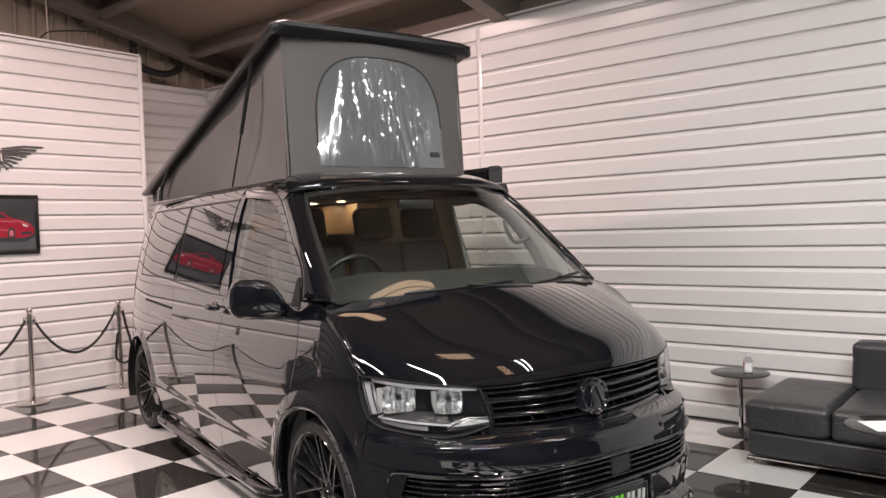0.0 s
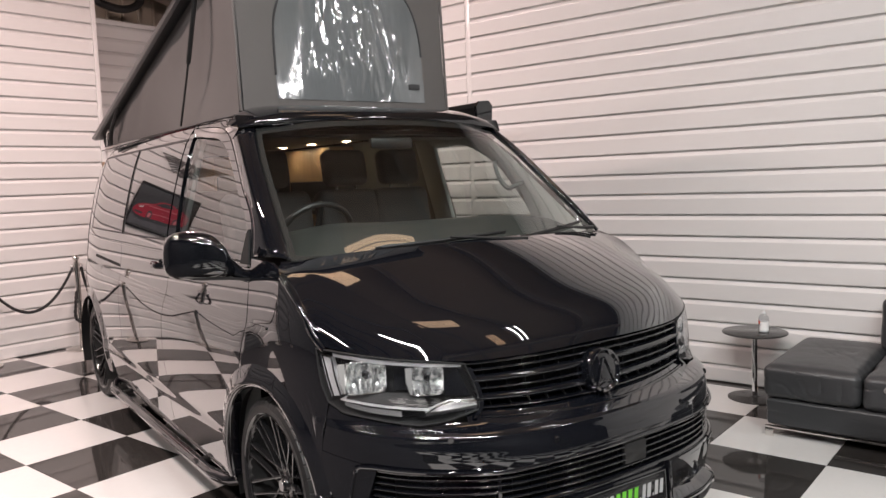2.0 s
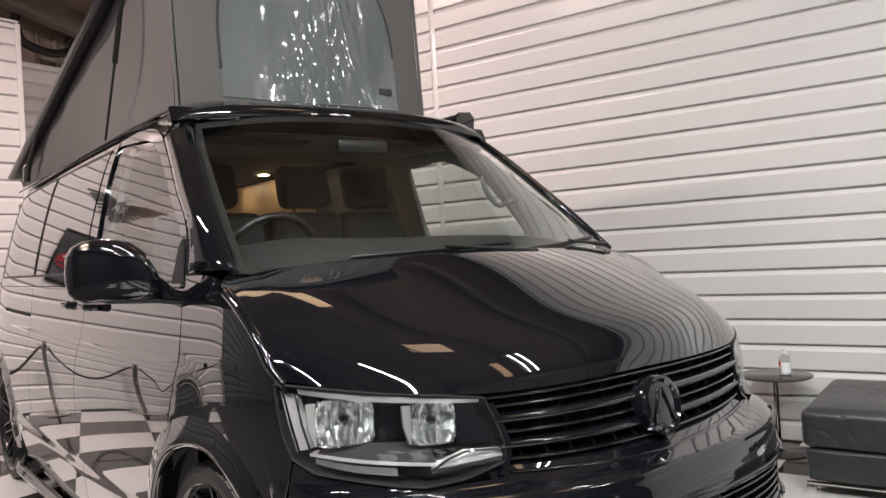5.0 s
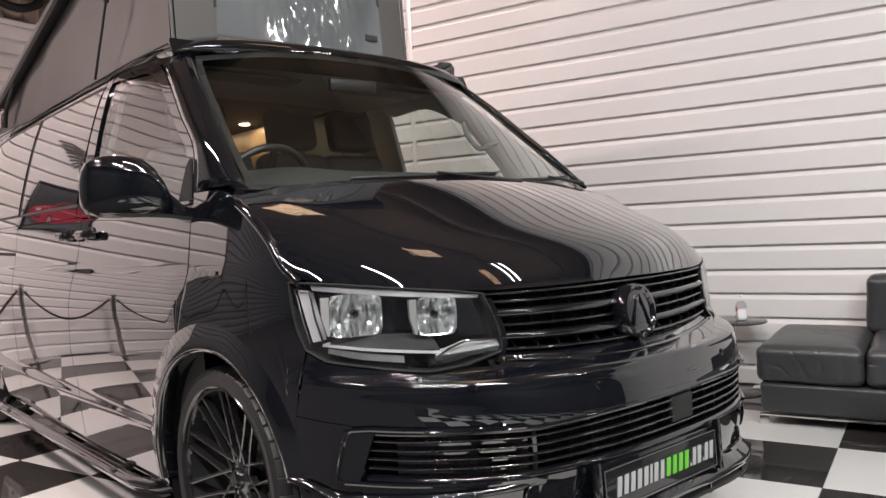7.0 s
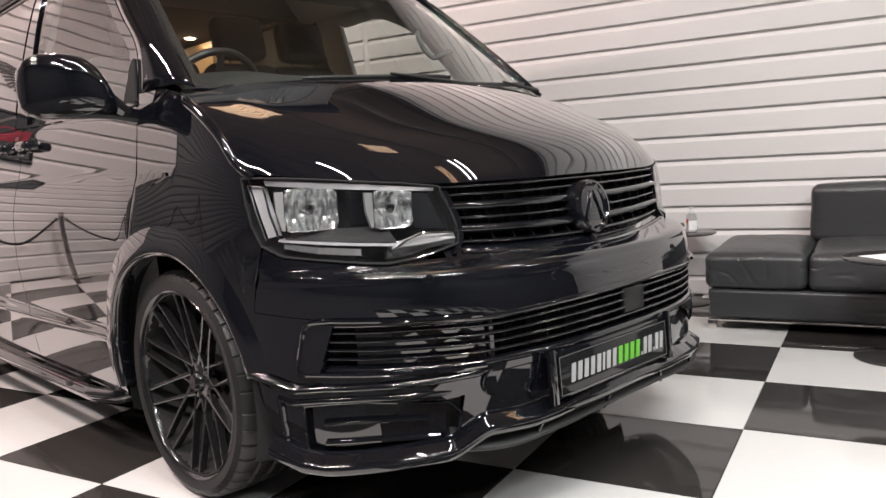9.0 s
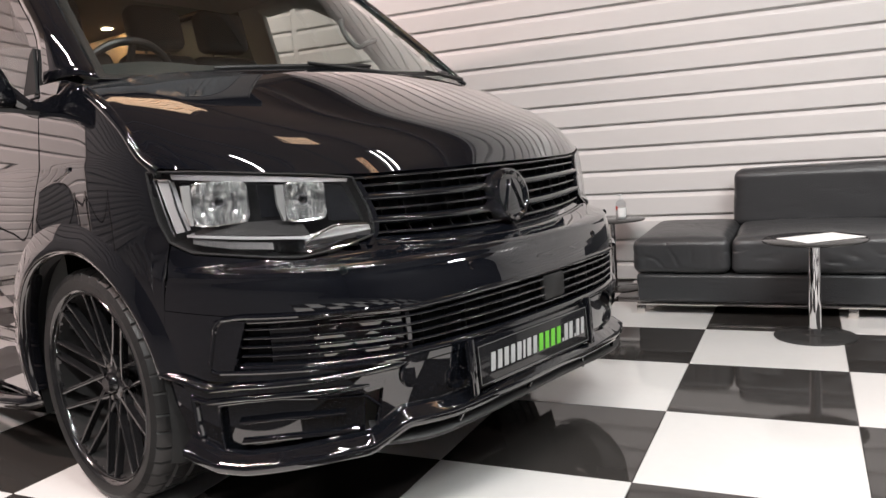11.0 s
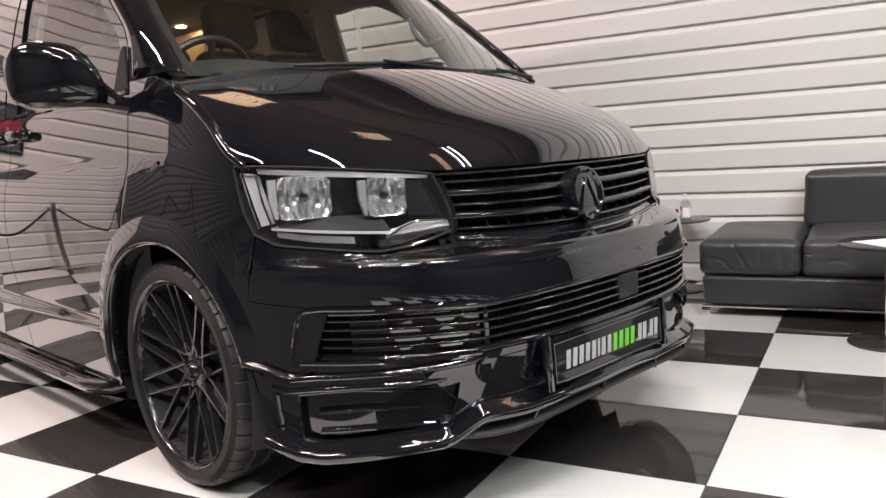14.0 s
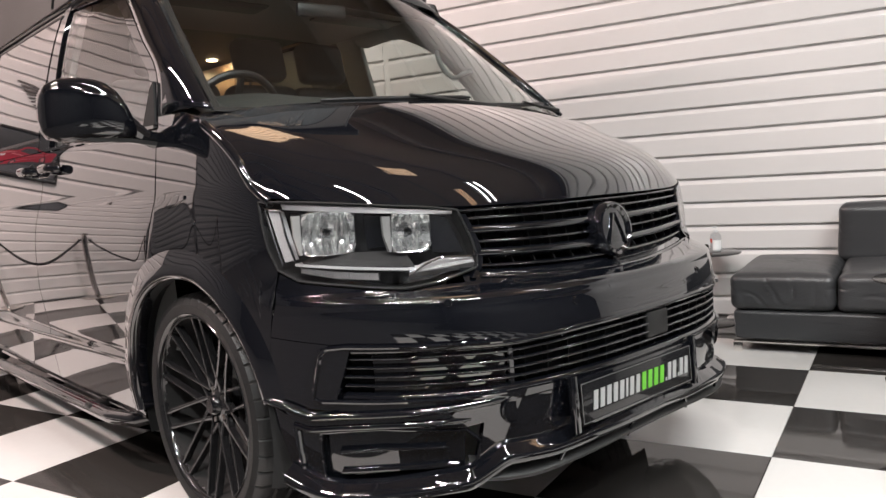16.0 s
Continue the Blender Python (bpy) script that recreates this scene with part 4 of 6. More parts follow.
    rows = [[skin(a, max(z + dz, 0.16), side, o) for a, z in along(low_lip, 50)] for dz, o in ((0.040, -0.02), (0.022, 0.010), (0.008, 0.038), (0.004, 0.042), (-0.002, 0.042), (-0.006, 0.038), (-0.008, -0.06))]
    part("splitter_blade", sheet(np.array(rows)), SATIN_BLACK, bumper, "satin black blade under the lip")
    for yy in (0.43, 0.16):
        part("splitter_strut", tube([skin(at_y(yy, 0.27), 0.27, side, 0.034), skin(at_y(yy - 0.02, 0.305), 0.305, side, 0.036)], 0.005, 6), GLOSS_BLACK, bumper)
    # round jacking cover and parking sensor
    for yy, zz, r in ((0.428, 0.384, 0.030),):
        q = Vector(skin(at_y(yy, zz), zz, side, 0.006))
        turn_m = Vector((1, side * 0.12, 0)).to_track_quat("Z", "Y").to_matrix().to_4x4()
        part("fog_lamp_bezel", lathe([(0, -0.012), (r * 0.72, -0.010), (r * 0.80, 0.0), (r, 0.004), (r * 1.06, 0.0), (r * 1.06, -0.012)], 24, Matrix.Translation(q) @ turn_m), GLOSS_BLACK, bumper, "round gloss black cover")
    q = Vector(skin(at_y(0.575, 0.42), 0.42, side, 0.0045))
    turn_m = Matrix.Translation(q) @ Vector((1, side * 0.24, -0.08)).to_track_quat("Z", "Y").to_matrix().to_4x4()
    part("towing_cover", lathe([(0, 0.0012), (0.029, 0.0008), (0.031, -0.001), (0.031, -0.008)], 28, turn_m), PAINT, bumper)
    part("cover_gap", lathe([(0.0325, -0.004), (0.0330, 0.0008), (0.0345, 0.0012), (0.0358, 0.0002), (0.0358, -0.006)], 28, turn_m), GLOSS_BLACK, bumper)
    for yy, zz in ((0.70, 0.70), (0.33, 0.665)):
        q = Vector(skin(at_y(yy, zz), zz, side, 0.001))
        turn_m = Vector((1, side * (1.0 if yy > 0.5 else 0.15), 0.1)).to_track_quat("Z", "Y").to_matrix().to_4x4()
        part("parking_sensor", lathe([(0, 0.003), (0.009, 0.003), (0.011, 0.0), (0.011, -0.006)], 16, Matrix.Translation(q) @ turn_m), GLOSS_BLACK, bumper)
    # liner of the wheel housing
    for cx in (WHEEL_X, REAR_X):
        rows = []
        for yy in (0.90, 0.86, 0.60, 0.52):
            r = ARCH - 0.005 if yy > 0.87 else ARCH + 0.012
            rows.append([(cx + r * math.cos(t), side * yy, max(AXLE + r * math.sin(t), 0.2)) for t in np.linspace(-0.35, math.pi + 0.35, 30)])
        part("wheel_housing", sheet(np.array(rows)), DEEP_BLACK, van)
        # folded arch lip
        rows = []
        for r, o in ((ARCH + 0.085, -0.002), (ARCH + 0.072, 0.0025), (ARCH + 0.055, 0.007), (ARCH + 0.036, 0.013), (ARCH + 0.018, 0.0175), (ARCH + 0.006, 0.0185), (ARCH - 0.003, 0.016), (ARCH - 0.009, 0.009), (ARCH - 0.011, 0.0), (ARCH - 0.012, -0.035)):
            row = []
            for t in np.linspace(0.22 if cx == WHEEL_X else -0.15, math.pi + 0.15, 60):
                x, z = cx + r * math.cos(t), AXLE + r * math.sin(t)
                row.append(skin(at_x(x, max(z, 0.2)), max(z, 0.2), side, o))
            rows.append(row)
        part("arch_lip", sheet(np.array(rows)), PAINT, van)

# upper grille
grille = new("front_grille")
grille.parent = van


def grille_top(y):
    return 0.914 + 0.004 * (y / 0.55) ** 2


def grille_low(y):
    return 0.716 + 0.025 * (y / 0.58) ** 2


GH = 0.525
# a dark sheet imitates the shaded depth behind the bars
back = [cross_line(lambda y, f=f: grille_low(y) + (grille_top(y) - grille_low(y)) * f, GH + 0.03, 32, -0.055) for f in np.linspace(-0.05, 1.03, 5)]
part("grille_depth_shade", sheet(np.array(back)), DEEP_BLACK, grille)
THICK = [(0.0125, -0.03), (0.0125, -0.014), (0.0112, -0.008), (0.009, -0.003), (0.006, 0.001), (0.002, 0.003), (-0.003, 0.003), (-0.008, 0.0), (-0.011, -0.006), (-0.0125, -0.014), (-0.0125, -0.03)]
THIN = [(0.004, -0.03), (0.0046, -0.009), (0.004, -0.005), (0.0015, -0.003), (-0.002, -0.005), (-0.004, -0.010), (-0.0044, -0.03)]
for f, sec in ((0.975, THIN), (0.86, THIN), (0.70, THICK), (0.53, THIN), (0.37, THICK), (0.19, THIN), (0.04, THIN)):
    cross_bar("grille_bar", lambda y, f=f: grille_low(y) + (grille_top(y) - grille_low(y)) * f, GH + (0.02 if f > 0.9 else 0.012), sec, GLOSS_BLACK, grille, n=40)
for y in np.arange(-0.48, 0.481, 0.08):
    rows = []
    for f in np.linspace(0.05, 0.97, 5):
        z = grille_low(abs(y)) + (grille_top(abs(y)) - grille_low(abs(y))) * f
        rows.append([skin(at_y(abs(y) + 0.0001, z), z, -1 if y < 0 else 1, o) + np.array((0, d, 0)) for o, d in ((-0.05, -0.002), (-0.026, -0.002), (-0.026, 0.002), (-0.05, 0.002))])
    part("grille_fin", sheet(np.array(rows)), DEEP_BLACK, grille)
for side in (-1, 1):
    edge = [(0.545, 0.905), (0.538, 0.87), (0.532, 0.824), (0.536, 0.781), (0.575, 0.745)]
    rows = [[skin(at_y(y - dy, z), z, side, o) for y, z in along(edge, 16)] for dy, o in ((0.0, -0.01), (0.004, 0.003), (0.018, 0.002), (0.022, -0.05))]
    part("grille_side", sheet(np.array(rows)), GLOSS_BLACK, grille)
q = Vector(skin(1.0, 0.822, -1, 0.012))
face = Matrix.Translation(q) @ Vector((1, 0, 0.16)).to_track_quat("Z", "Y").to_matrix().to_4x4()
badge = part("emblem", lathe([(0, 0.016), (0.020, 0.0155), (0.040, 0.0142), (0.060, 0.012), (0.064, 0.016), (0.070, 0.021), (0.077, 0.019), (0.081, 0.010), (0.082, -0.03)], 48, face), GLOSS_BLACK, grille, "round gloss black emblem")
for s in (-1, 1):
    part("emblem_bar", box((0, 0, 0), (0.012, 0.098, 0.008), face @ pose(s * 0.024, 0, 0.017, 0, 0, s * 24), 0.003), GLOSS_BLACK, grille)

# lower grille
lower = new("lower_grille")
lower.parent = van


def lg_top(y):
    return smooth(y, [0, 0.29, 0.57, 0.75, 0.875], [0.602, 0.601, 0.591, 0.595, 0.594])


def lg_low(y):
    return smooth(y, [0, 0.30, 0.50, 0.60, 0.75, 0.885], [0.474, 0.473, 0.470, 0.468, 0.468, 0.468])


LH = 0.885
# dark sheet in place of the unlit space behind the lower bars
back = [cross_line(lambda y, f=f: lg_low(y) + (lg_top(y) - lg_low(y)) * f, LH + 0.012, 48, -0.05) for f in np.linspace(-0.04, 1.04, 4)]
part("grille_depth_shade", sheet(np.array(back)), DEEP_BLACK, lower)
for f, sec in ((0.985, THICK), (0.80, THIN), (0.62, THIN), (0.44, THIN), (0.26, THIN), (0.03, THICK)):
    cross_bar("grille_bar", lambda y, f=f: lg_low(y) + (lg_top(y) - lg_low(y)) * f, LH, sec, GLOSS_BLACK, lower, n=60)
for y in np.arange(-0.52, 0.521, 0.08):
    rows = []
    for f in np.linspace(0.03, 0.97, 4):
        z = lg_low(abs(y)) + (lg_top(abs(y)) - lg_low(abs(y))) * f
        rows.append([skin(at_y(abs(y) + 0.0001, z), z, -1 if y < 0 else 1, o) + np.array((0, d, 0)) for o, d in ((-0.045, -0.002), (-0.024, -0.002), (-0.024, 0.002), (-0.045, 0.002))])
    part("grille_fin", sheet(np.array(rows)), DEEP_BLACK, lower)
for side in (-1, 1):
    # smooth outer blanks with their dividing post
    rows = []
    for f in np.linspace(0.02, 0.98, 4):
        row = []
        for y in np.linspace(0.585, 0.862, 16):
            z = lg_low(y) + (lg_top(y) - lg_low(y)) * f
            row.append(skin(at_y(y, z), z, side, -0.022))
        rows.append(row)
    part("grille_blank", sheet(np.array(rows)), GLOSS_BLACK, lower, "gloss black blanking plate")
    rows = []
    for f in np.linspace(0.0, 1.0, 5):
        z = lg_low(0.575) + (lg_top(0.575) - lg_low(0.575)) * f
        rows.append([skin(at_y(0.575 + d, z), z, side, o) for d, o in ((-0.008, -0.04), (-0.006, -0.004), (0.006, -0.004), (0.008, -0.04))])
    part("grille_post", sheet(np.array(rows)), GLOSS_BLACK, lower)
q = Vector(skin(1.0, 0.55, -1, -0.012))
part("radar_cover", box(q + Vector((0, 0.03, 0)), (0.02, 0.11, 0.075), None, 0.008), SATIN_BLACK, lower, "smooth square sensor cover")

# number plate with bars in place of its writing
PY, PZ = -0.105, 0.409
plate_x = float(skin(at_y(0.12, PZ), PZ, -1, 0)[0]) + 0.022
plate = new("number_plate")
plate.parent = van
plate.location, plate.rotation_euler = (plate_x, PY, PZ), (0, radians(-3), radians(-1.2))
part("plate_holder", box((-0.012, 0, 0), (0.016, 0.55, 0.125), None, 0.005), GLOSS_BLACK, plate)
part("plate_face", box((0, 0, 0), (0.006, 0.524, 0.104), None, 0.003), PLATE_DARK, plate, "dark number plate face")
part("plate_border", sheet(np.array([[(0.0045, sy * (0.262 - d), sz * (0.052 - d)) for sy, sz in ((-1, -1), (1, -1), (1, 1), (-1, 1), (-1, -1))] for d in (0.0, 0.0025)])), PLATE_EDGE, plate)
bars = [(-0.205, 0.020, 0), (-0.176, 0.020, 0), (-0.147, 0.020, 0), (-0.118, 0.020, 0), (-0.089, 0.020, 0), (-0.066, 0.010, 0), (-0.043, 0.020, 0), (-0.014, 0.018, 0), (0.016, 0.020, 1), (0.046, 0.020, 1), (0.076, 0.020, 1), (0.106, 0.020, 1), (0.126, 0.006, 0), (0.146, 0.018, 0), (0.172, 0.020, 0), (0.192, 0.006, 0), (0.210, 0.018, 0), (0.236, 0.018, 0)]
for y, w, green in bars:
    h, lift = (0.009, -0.0195) if w == 0.006 else (0.048, 0.0)
    lean = 0.16 * h / 2
    outline = [(y - 0.43 * w - lean, lift - h / 2), (y + 0.43 * w - lean, lift - h / 2), (y + 0.43 * w + lean, lift + h / 2), (y - 0.43 * w + lean, lift + h / 2)]
    part("print_bar", prism(outline, Matrix(((0, 0, 1, 0.0032), (1, 0, 0, 0), (0, 1, 0, 0), (0, 0, 0, 1))), 0.002), PLATE_GREEN if green else PLATE_WHITE, plate, "", False)
for s in (-1, 1):
    part("plate_clip", box((-0.002, s * 0.285, 0.004), (0.02, 0.018, 0.145), None, 0.003), GLOSS_BLACK, plate)

# headlights
for side in (-1, 1):
    lamp = new("headlight")
    lamp.parent = van
    top = along([px(0.330, 0.966), px(0.455, 0.960), py(0.702, 0.940), py(0.62, 0.930), py(0.544, 0.917)], 40)
    low = along([px(0.406, 0.790), px(0.475, 0.762), px(0.583, 0.751), py(0.78, 0.738), py(0.739, 0.734), py(0.653, 0.744), py(0.60, 0.756), py(0.534, 0.770)], 40, False)
    left = along([low[0], px(0.372, 0.842), px(0.348, 0.908), top[0]], 16, False)
    right = along([low[-1], py(0.529, 0.80), py(0.532, 0.85), top[-1]], 16, False)
    flat = coons(low, top, left, right, 40, 16, False)
    lens = part("lens", sheet(on_skin(flat, side, 0.003), 0.004, (0.2, 0, 0.85)), LENS, lamp, "clear polycarbonate lens")
    lens.visible_shadow = False
    part("bowl", sheet(on_skin(flat, side, -0.085)), LAMP_BOWL, lamp, "black lamp interior")
    wall_grid = np.concatenate([flat[0], flat[1:, -1], flat[-1, ::-1][1:], flat[::-1, 0][1:]])
    part("bowl_wall", sheet(np.array([[skin(a, z, side, o) for a, z in wall_grid] for o in (-0.004, -0.085)])), DEEP_BLACK, lamp)
    part("lens_seal", tube([skin(a, z, side, -0.001) for a, z in wall_grid], 0.0035, 6, False), DEEP_BLACK, lamp)

    def plate_part(name, bottom, upper, depth, mat, label, n=16, rows=4, edge=0.02):
        """A moulding inside the lamp between a lower and an upper line of (a, z), set back from the lens."""
        grid = coons(bottom, upper, [bottom[0], upper[0]], [bottom[-1], upper[-1]], n, rows, False)
        deep = np.array([[skin(a, z, side, depth if np.isscalar(depth) else depth[0] + (depth[1] - depth[0]) * k / rows) for a, z in row] for k, row in enumerate(grid)])
        return part(name, sheet(deep, edge, (0.2, 0, 0.85)), mat, lamp, label)

    # light guide down the outer edge, inside a thin chrome frame
    plate_part("light_guide", [(0.280, 0.809), (0.301, 0.815)], [(0.253, 0.943), (0.279, 0.939)], -0.014, LAMP_TRIM, "pale grey light guide", 4, 10)
    for line_a in ([(0.277, 0.803), (0.262, 0.872), (0.249, 0.947)], [(0.305, 0.811), (0.292, 0.872), (0.283, 0.943)], [(0.249, 0.947), (0.283, 0.943)]):
        part("guide_edge", tube([skin(a, z, side, -0.009) for a, z in along(line_a, 12, False)], 0.0028, 6), CHROME, lamp, "thin chrome edge")
    # light guide along the foot, and the chrome strip under the upper edge
    plate_part("light_guide", [(0.304, 0.800), (0.41, 0.787), (0.524, 0.775)], [(0.304, 0.806), (0.41, 0.794), (0.524, 0.782)], -0.008, LAMP_TRIM, "white light guide along the foot", 24, 2, 0.03)
    # chrome strip: the pale colour stands in for its bright reflection
    plate_part("upper_trim", [(0.288, 0.944), (0.45, 0.924), (0.607, 0.907)], [(0.288, 0.957), (0.45, 0.939), (0.607, 0.915)], (-0.013, -0.007), LAMP_TRIM, "chrome upper trim, coloured pale for its reflection", 24, 3)
    # grey tray between the chambers and the foot, and the ribbed indicator below
    plate_part("trim_shelf", [(0.318, 0.809), (0.41, 0.798), (0.524, 0.786)], [(0.335, 0.828), (0.42, 0.826), (0.51, 0.826)], (-0.012, -0.050), LAMP_TRAY, "smoked grey trim tray", 16, 4)
    plate_part("indicator", [(0.312, 0.782), (0.38, 0.766), (0.457, 0.757)], [(0.312, 0.795), (0.38, 0.783), (0.457, 0.774)], -0.014, LAMP_DARK, "ribbed clear indicator", 20, 2)
    for k in range(26):
        a = 0.33 + 0.0048 * k
        zc = float(np.interp(a, [0.312, 0.38, 0.457], [0.789, 0.775, 0.766]))
        part("indicator_rib", tube([skin(a, zc - 0.008, side, -0.012), skin(a, zc + 0.008, side, -0.012)], 0.0014, 5), LAMP_DARK, lamp)
    # blade that runs from the foot to the inner corner, with its lower facet
    plate_part("trim_blade", [(0.514, 0.772), (0.566, 0.776), (0.636, 0.783)], [(0.538, 0.788), (0.573, 0.803), (0.636, 0.798)], (-0.006, -0.026), LAMP_MID, "pale grey trim blade", 14, 4)
    part("blade_edge", tube([skin(a, z, side, -0.006) for a, z in along([(0.512, 0.765), (0.540, 0.787), (0.573, 0.803), (0.637, 0.798)], 20, False)], 0.0028, 6), CHROME, lamp, "chrome blade edge")
    plate_part("blade_facet", [(0.512, 0.757), (0.560, 0.757), (0.625, 0.771)], [(0.514, 0.769), (0.566, 0.773), (0.636, 0.781)], (-0.030, -0.008), LAMP_DARK, "smoked lower facet", 12, 2)
    # gloss black masks between and beside the chambers
    plate_part("lamp_mask", [(0.565, 0.815), (0.628, 0.806)], [(0.560, 0.905), (0.600, 0.903)], -0.035, GLOSS_BLACK, "gloss black inner mask", 6, 6)
    plate_part("lamp_mask", [(0.440, 0.835), (0.480, 0.835)], [(0.440, 0.918), (0.478, 0.915)], -0.048, GLOSS_BLACK, "gloss black inner mask", 5, 6)
    plate_part("lamp_mask", [(0.309, 0.826), (0.335, 0.832)], [(0.293, 0.935), (0.318, 0.930)], -0.035, GLOSS_BLACK, "gloss black inner mask", 4, 6)
    # two fluted reflector chambers, each with a side wing and a bulb
    for cx, cy, cz, w, h, lobes in ((0.492, 0.793, 0.879, 0.132, 0.108, 6), (0.629, 0.640, 0.869, 0.100, 0.098, 4)):
        inwards = Vector((1, side * 0.5, -0.03)).normalized()
        m = Matrix.Translation((cx, side * cy, cz)) @ inwards.to_track_quat("Z", "Y").to_matrix().to_4x4()
        grid = []
        for b in np.linspace(-1, 1, 21):
            row = []
            for k in range(61):
                a = -1 + 2 * k / 60
                edge = (abs(a) ** 5 + abs(b) ** 5) ** (1 / 5)
                lobe = (k / 60 * lobes) % 1.0
                flute = 0.007 * (1 - (2 * lobe - 1) ** 2) * max(0.0, 1 - edge**6)
                step = 0.006 * (1 if b > 0.45 else 0) * max(0.0, 1 - edge**6)
                depth = -0.060 * (1 - min(edge, 1.0) ** 2.0) + flute + step
                row.append(m @ Vector((a * w / 2 * (1 - 0.05 * b * b), b * h / 2 * (1 - 0.04 * a * a), depth)))
            grid.append(row)
        part("reflector", sheet(np.array([[tuple(p) for p in row] for row in grid])), REFLECTOR, lamp, "fluted chrome reflector", True, 18)
        rim_pts = [m @ Vector((w / 2 * 1.01 * (abs(math.cos(t)) ** 6 + abs(math.sin(t)) ** 6) ** (-1 / 6) * math.cos(t), h / 2 * 1.01 * (abs(math.cos(t)) ** 6 + abs(math.sin(t)) ** 6) ** (-1 / 6) * math.sin(t), 0.002)) for t in np.linspace(0, 2 * math.pi, 41)]
        part("reflector_rim", tube(rim_pts, 0.0022, 6, False), CHROME, lamp)
        part("bulb", lathe([(0, -0.012), (0.008, -0.014), (0.011, -0.022), (0.011, -0.05)], 16, m), SMOKE_CHROME, lamp, "bulb shade")
        part("bulb_glass", lathe([(0.011, -0.03), (0.016, -0.034), (0.018, -0.055)], 16, m), CHROME, lamp)
        outer_edge = -1 if side < 0 else 1
        wing = [[m @ Vector((outer_edge * (w / 2 + 0.001), b * h / 2, 0.0)) for b in (-0.92, -0.1, 0.9)], [m @ Vector((outer_edge * (w / 2 + d), b * h / 2, z)) for b, d, z in ((-0.92, 0.006, 0.002), (-0.1, 0.020, 0.004), (0.9, 0.022, 0.004))]]
        part("reflector_wing", sheet(np.array([[tuple(p) for p in row] for row in wing]), 0.01, (0.2, 0, 0.85)), LAMP_MID, lamp, "pale grey side wing", False)

# side repeater on each wing
for side in (-1, 1):
    wedge = coons([(-0.19, 0.966), (-0.12, 0.958), (-0.02, 0.984)], [(-0.19, 0.994), (-0.02, 0.994)], [(-0.19, 0.966), (-0.19, 0.994)], [(-0.02, 0.984), (-0.02, 0.994)], 10, 3, False)
    part("side_marker", sheet(on_skin(wedge, side, 0.005), 0.006, (0, 0, 0.8)), GLOSS_BLACK, van, "small smoked wedge-shaped side repeater")


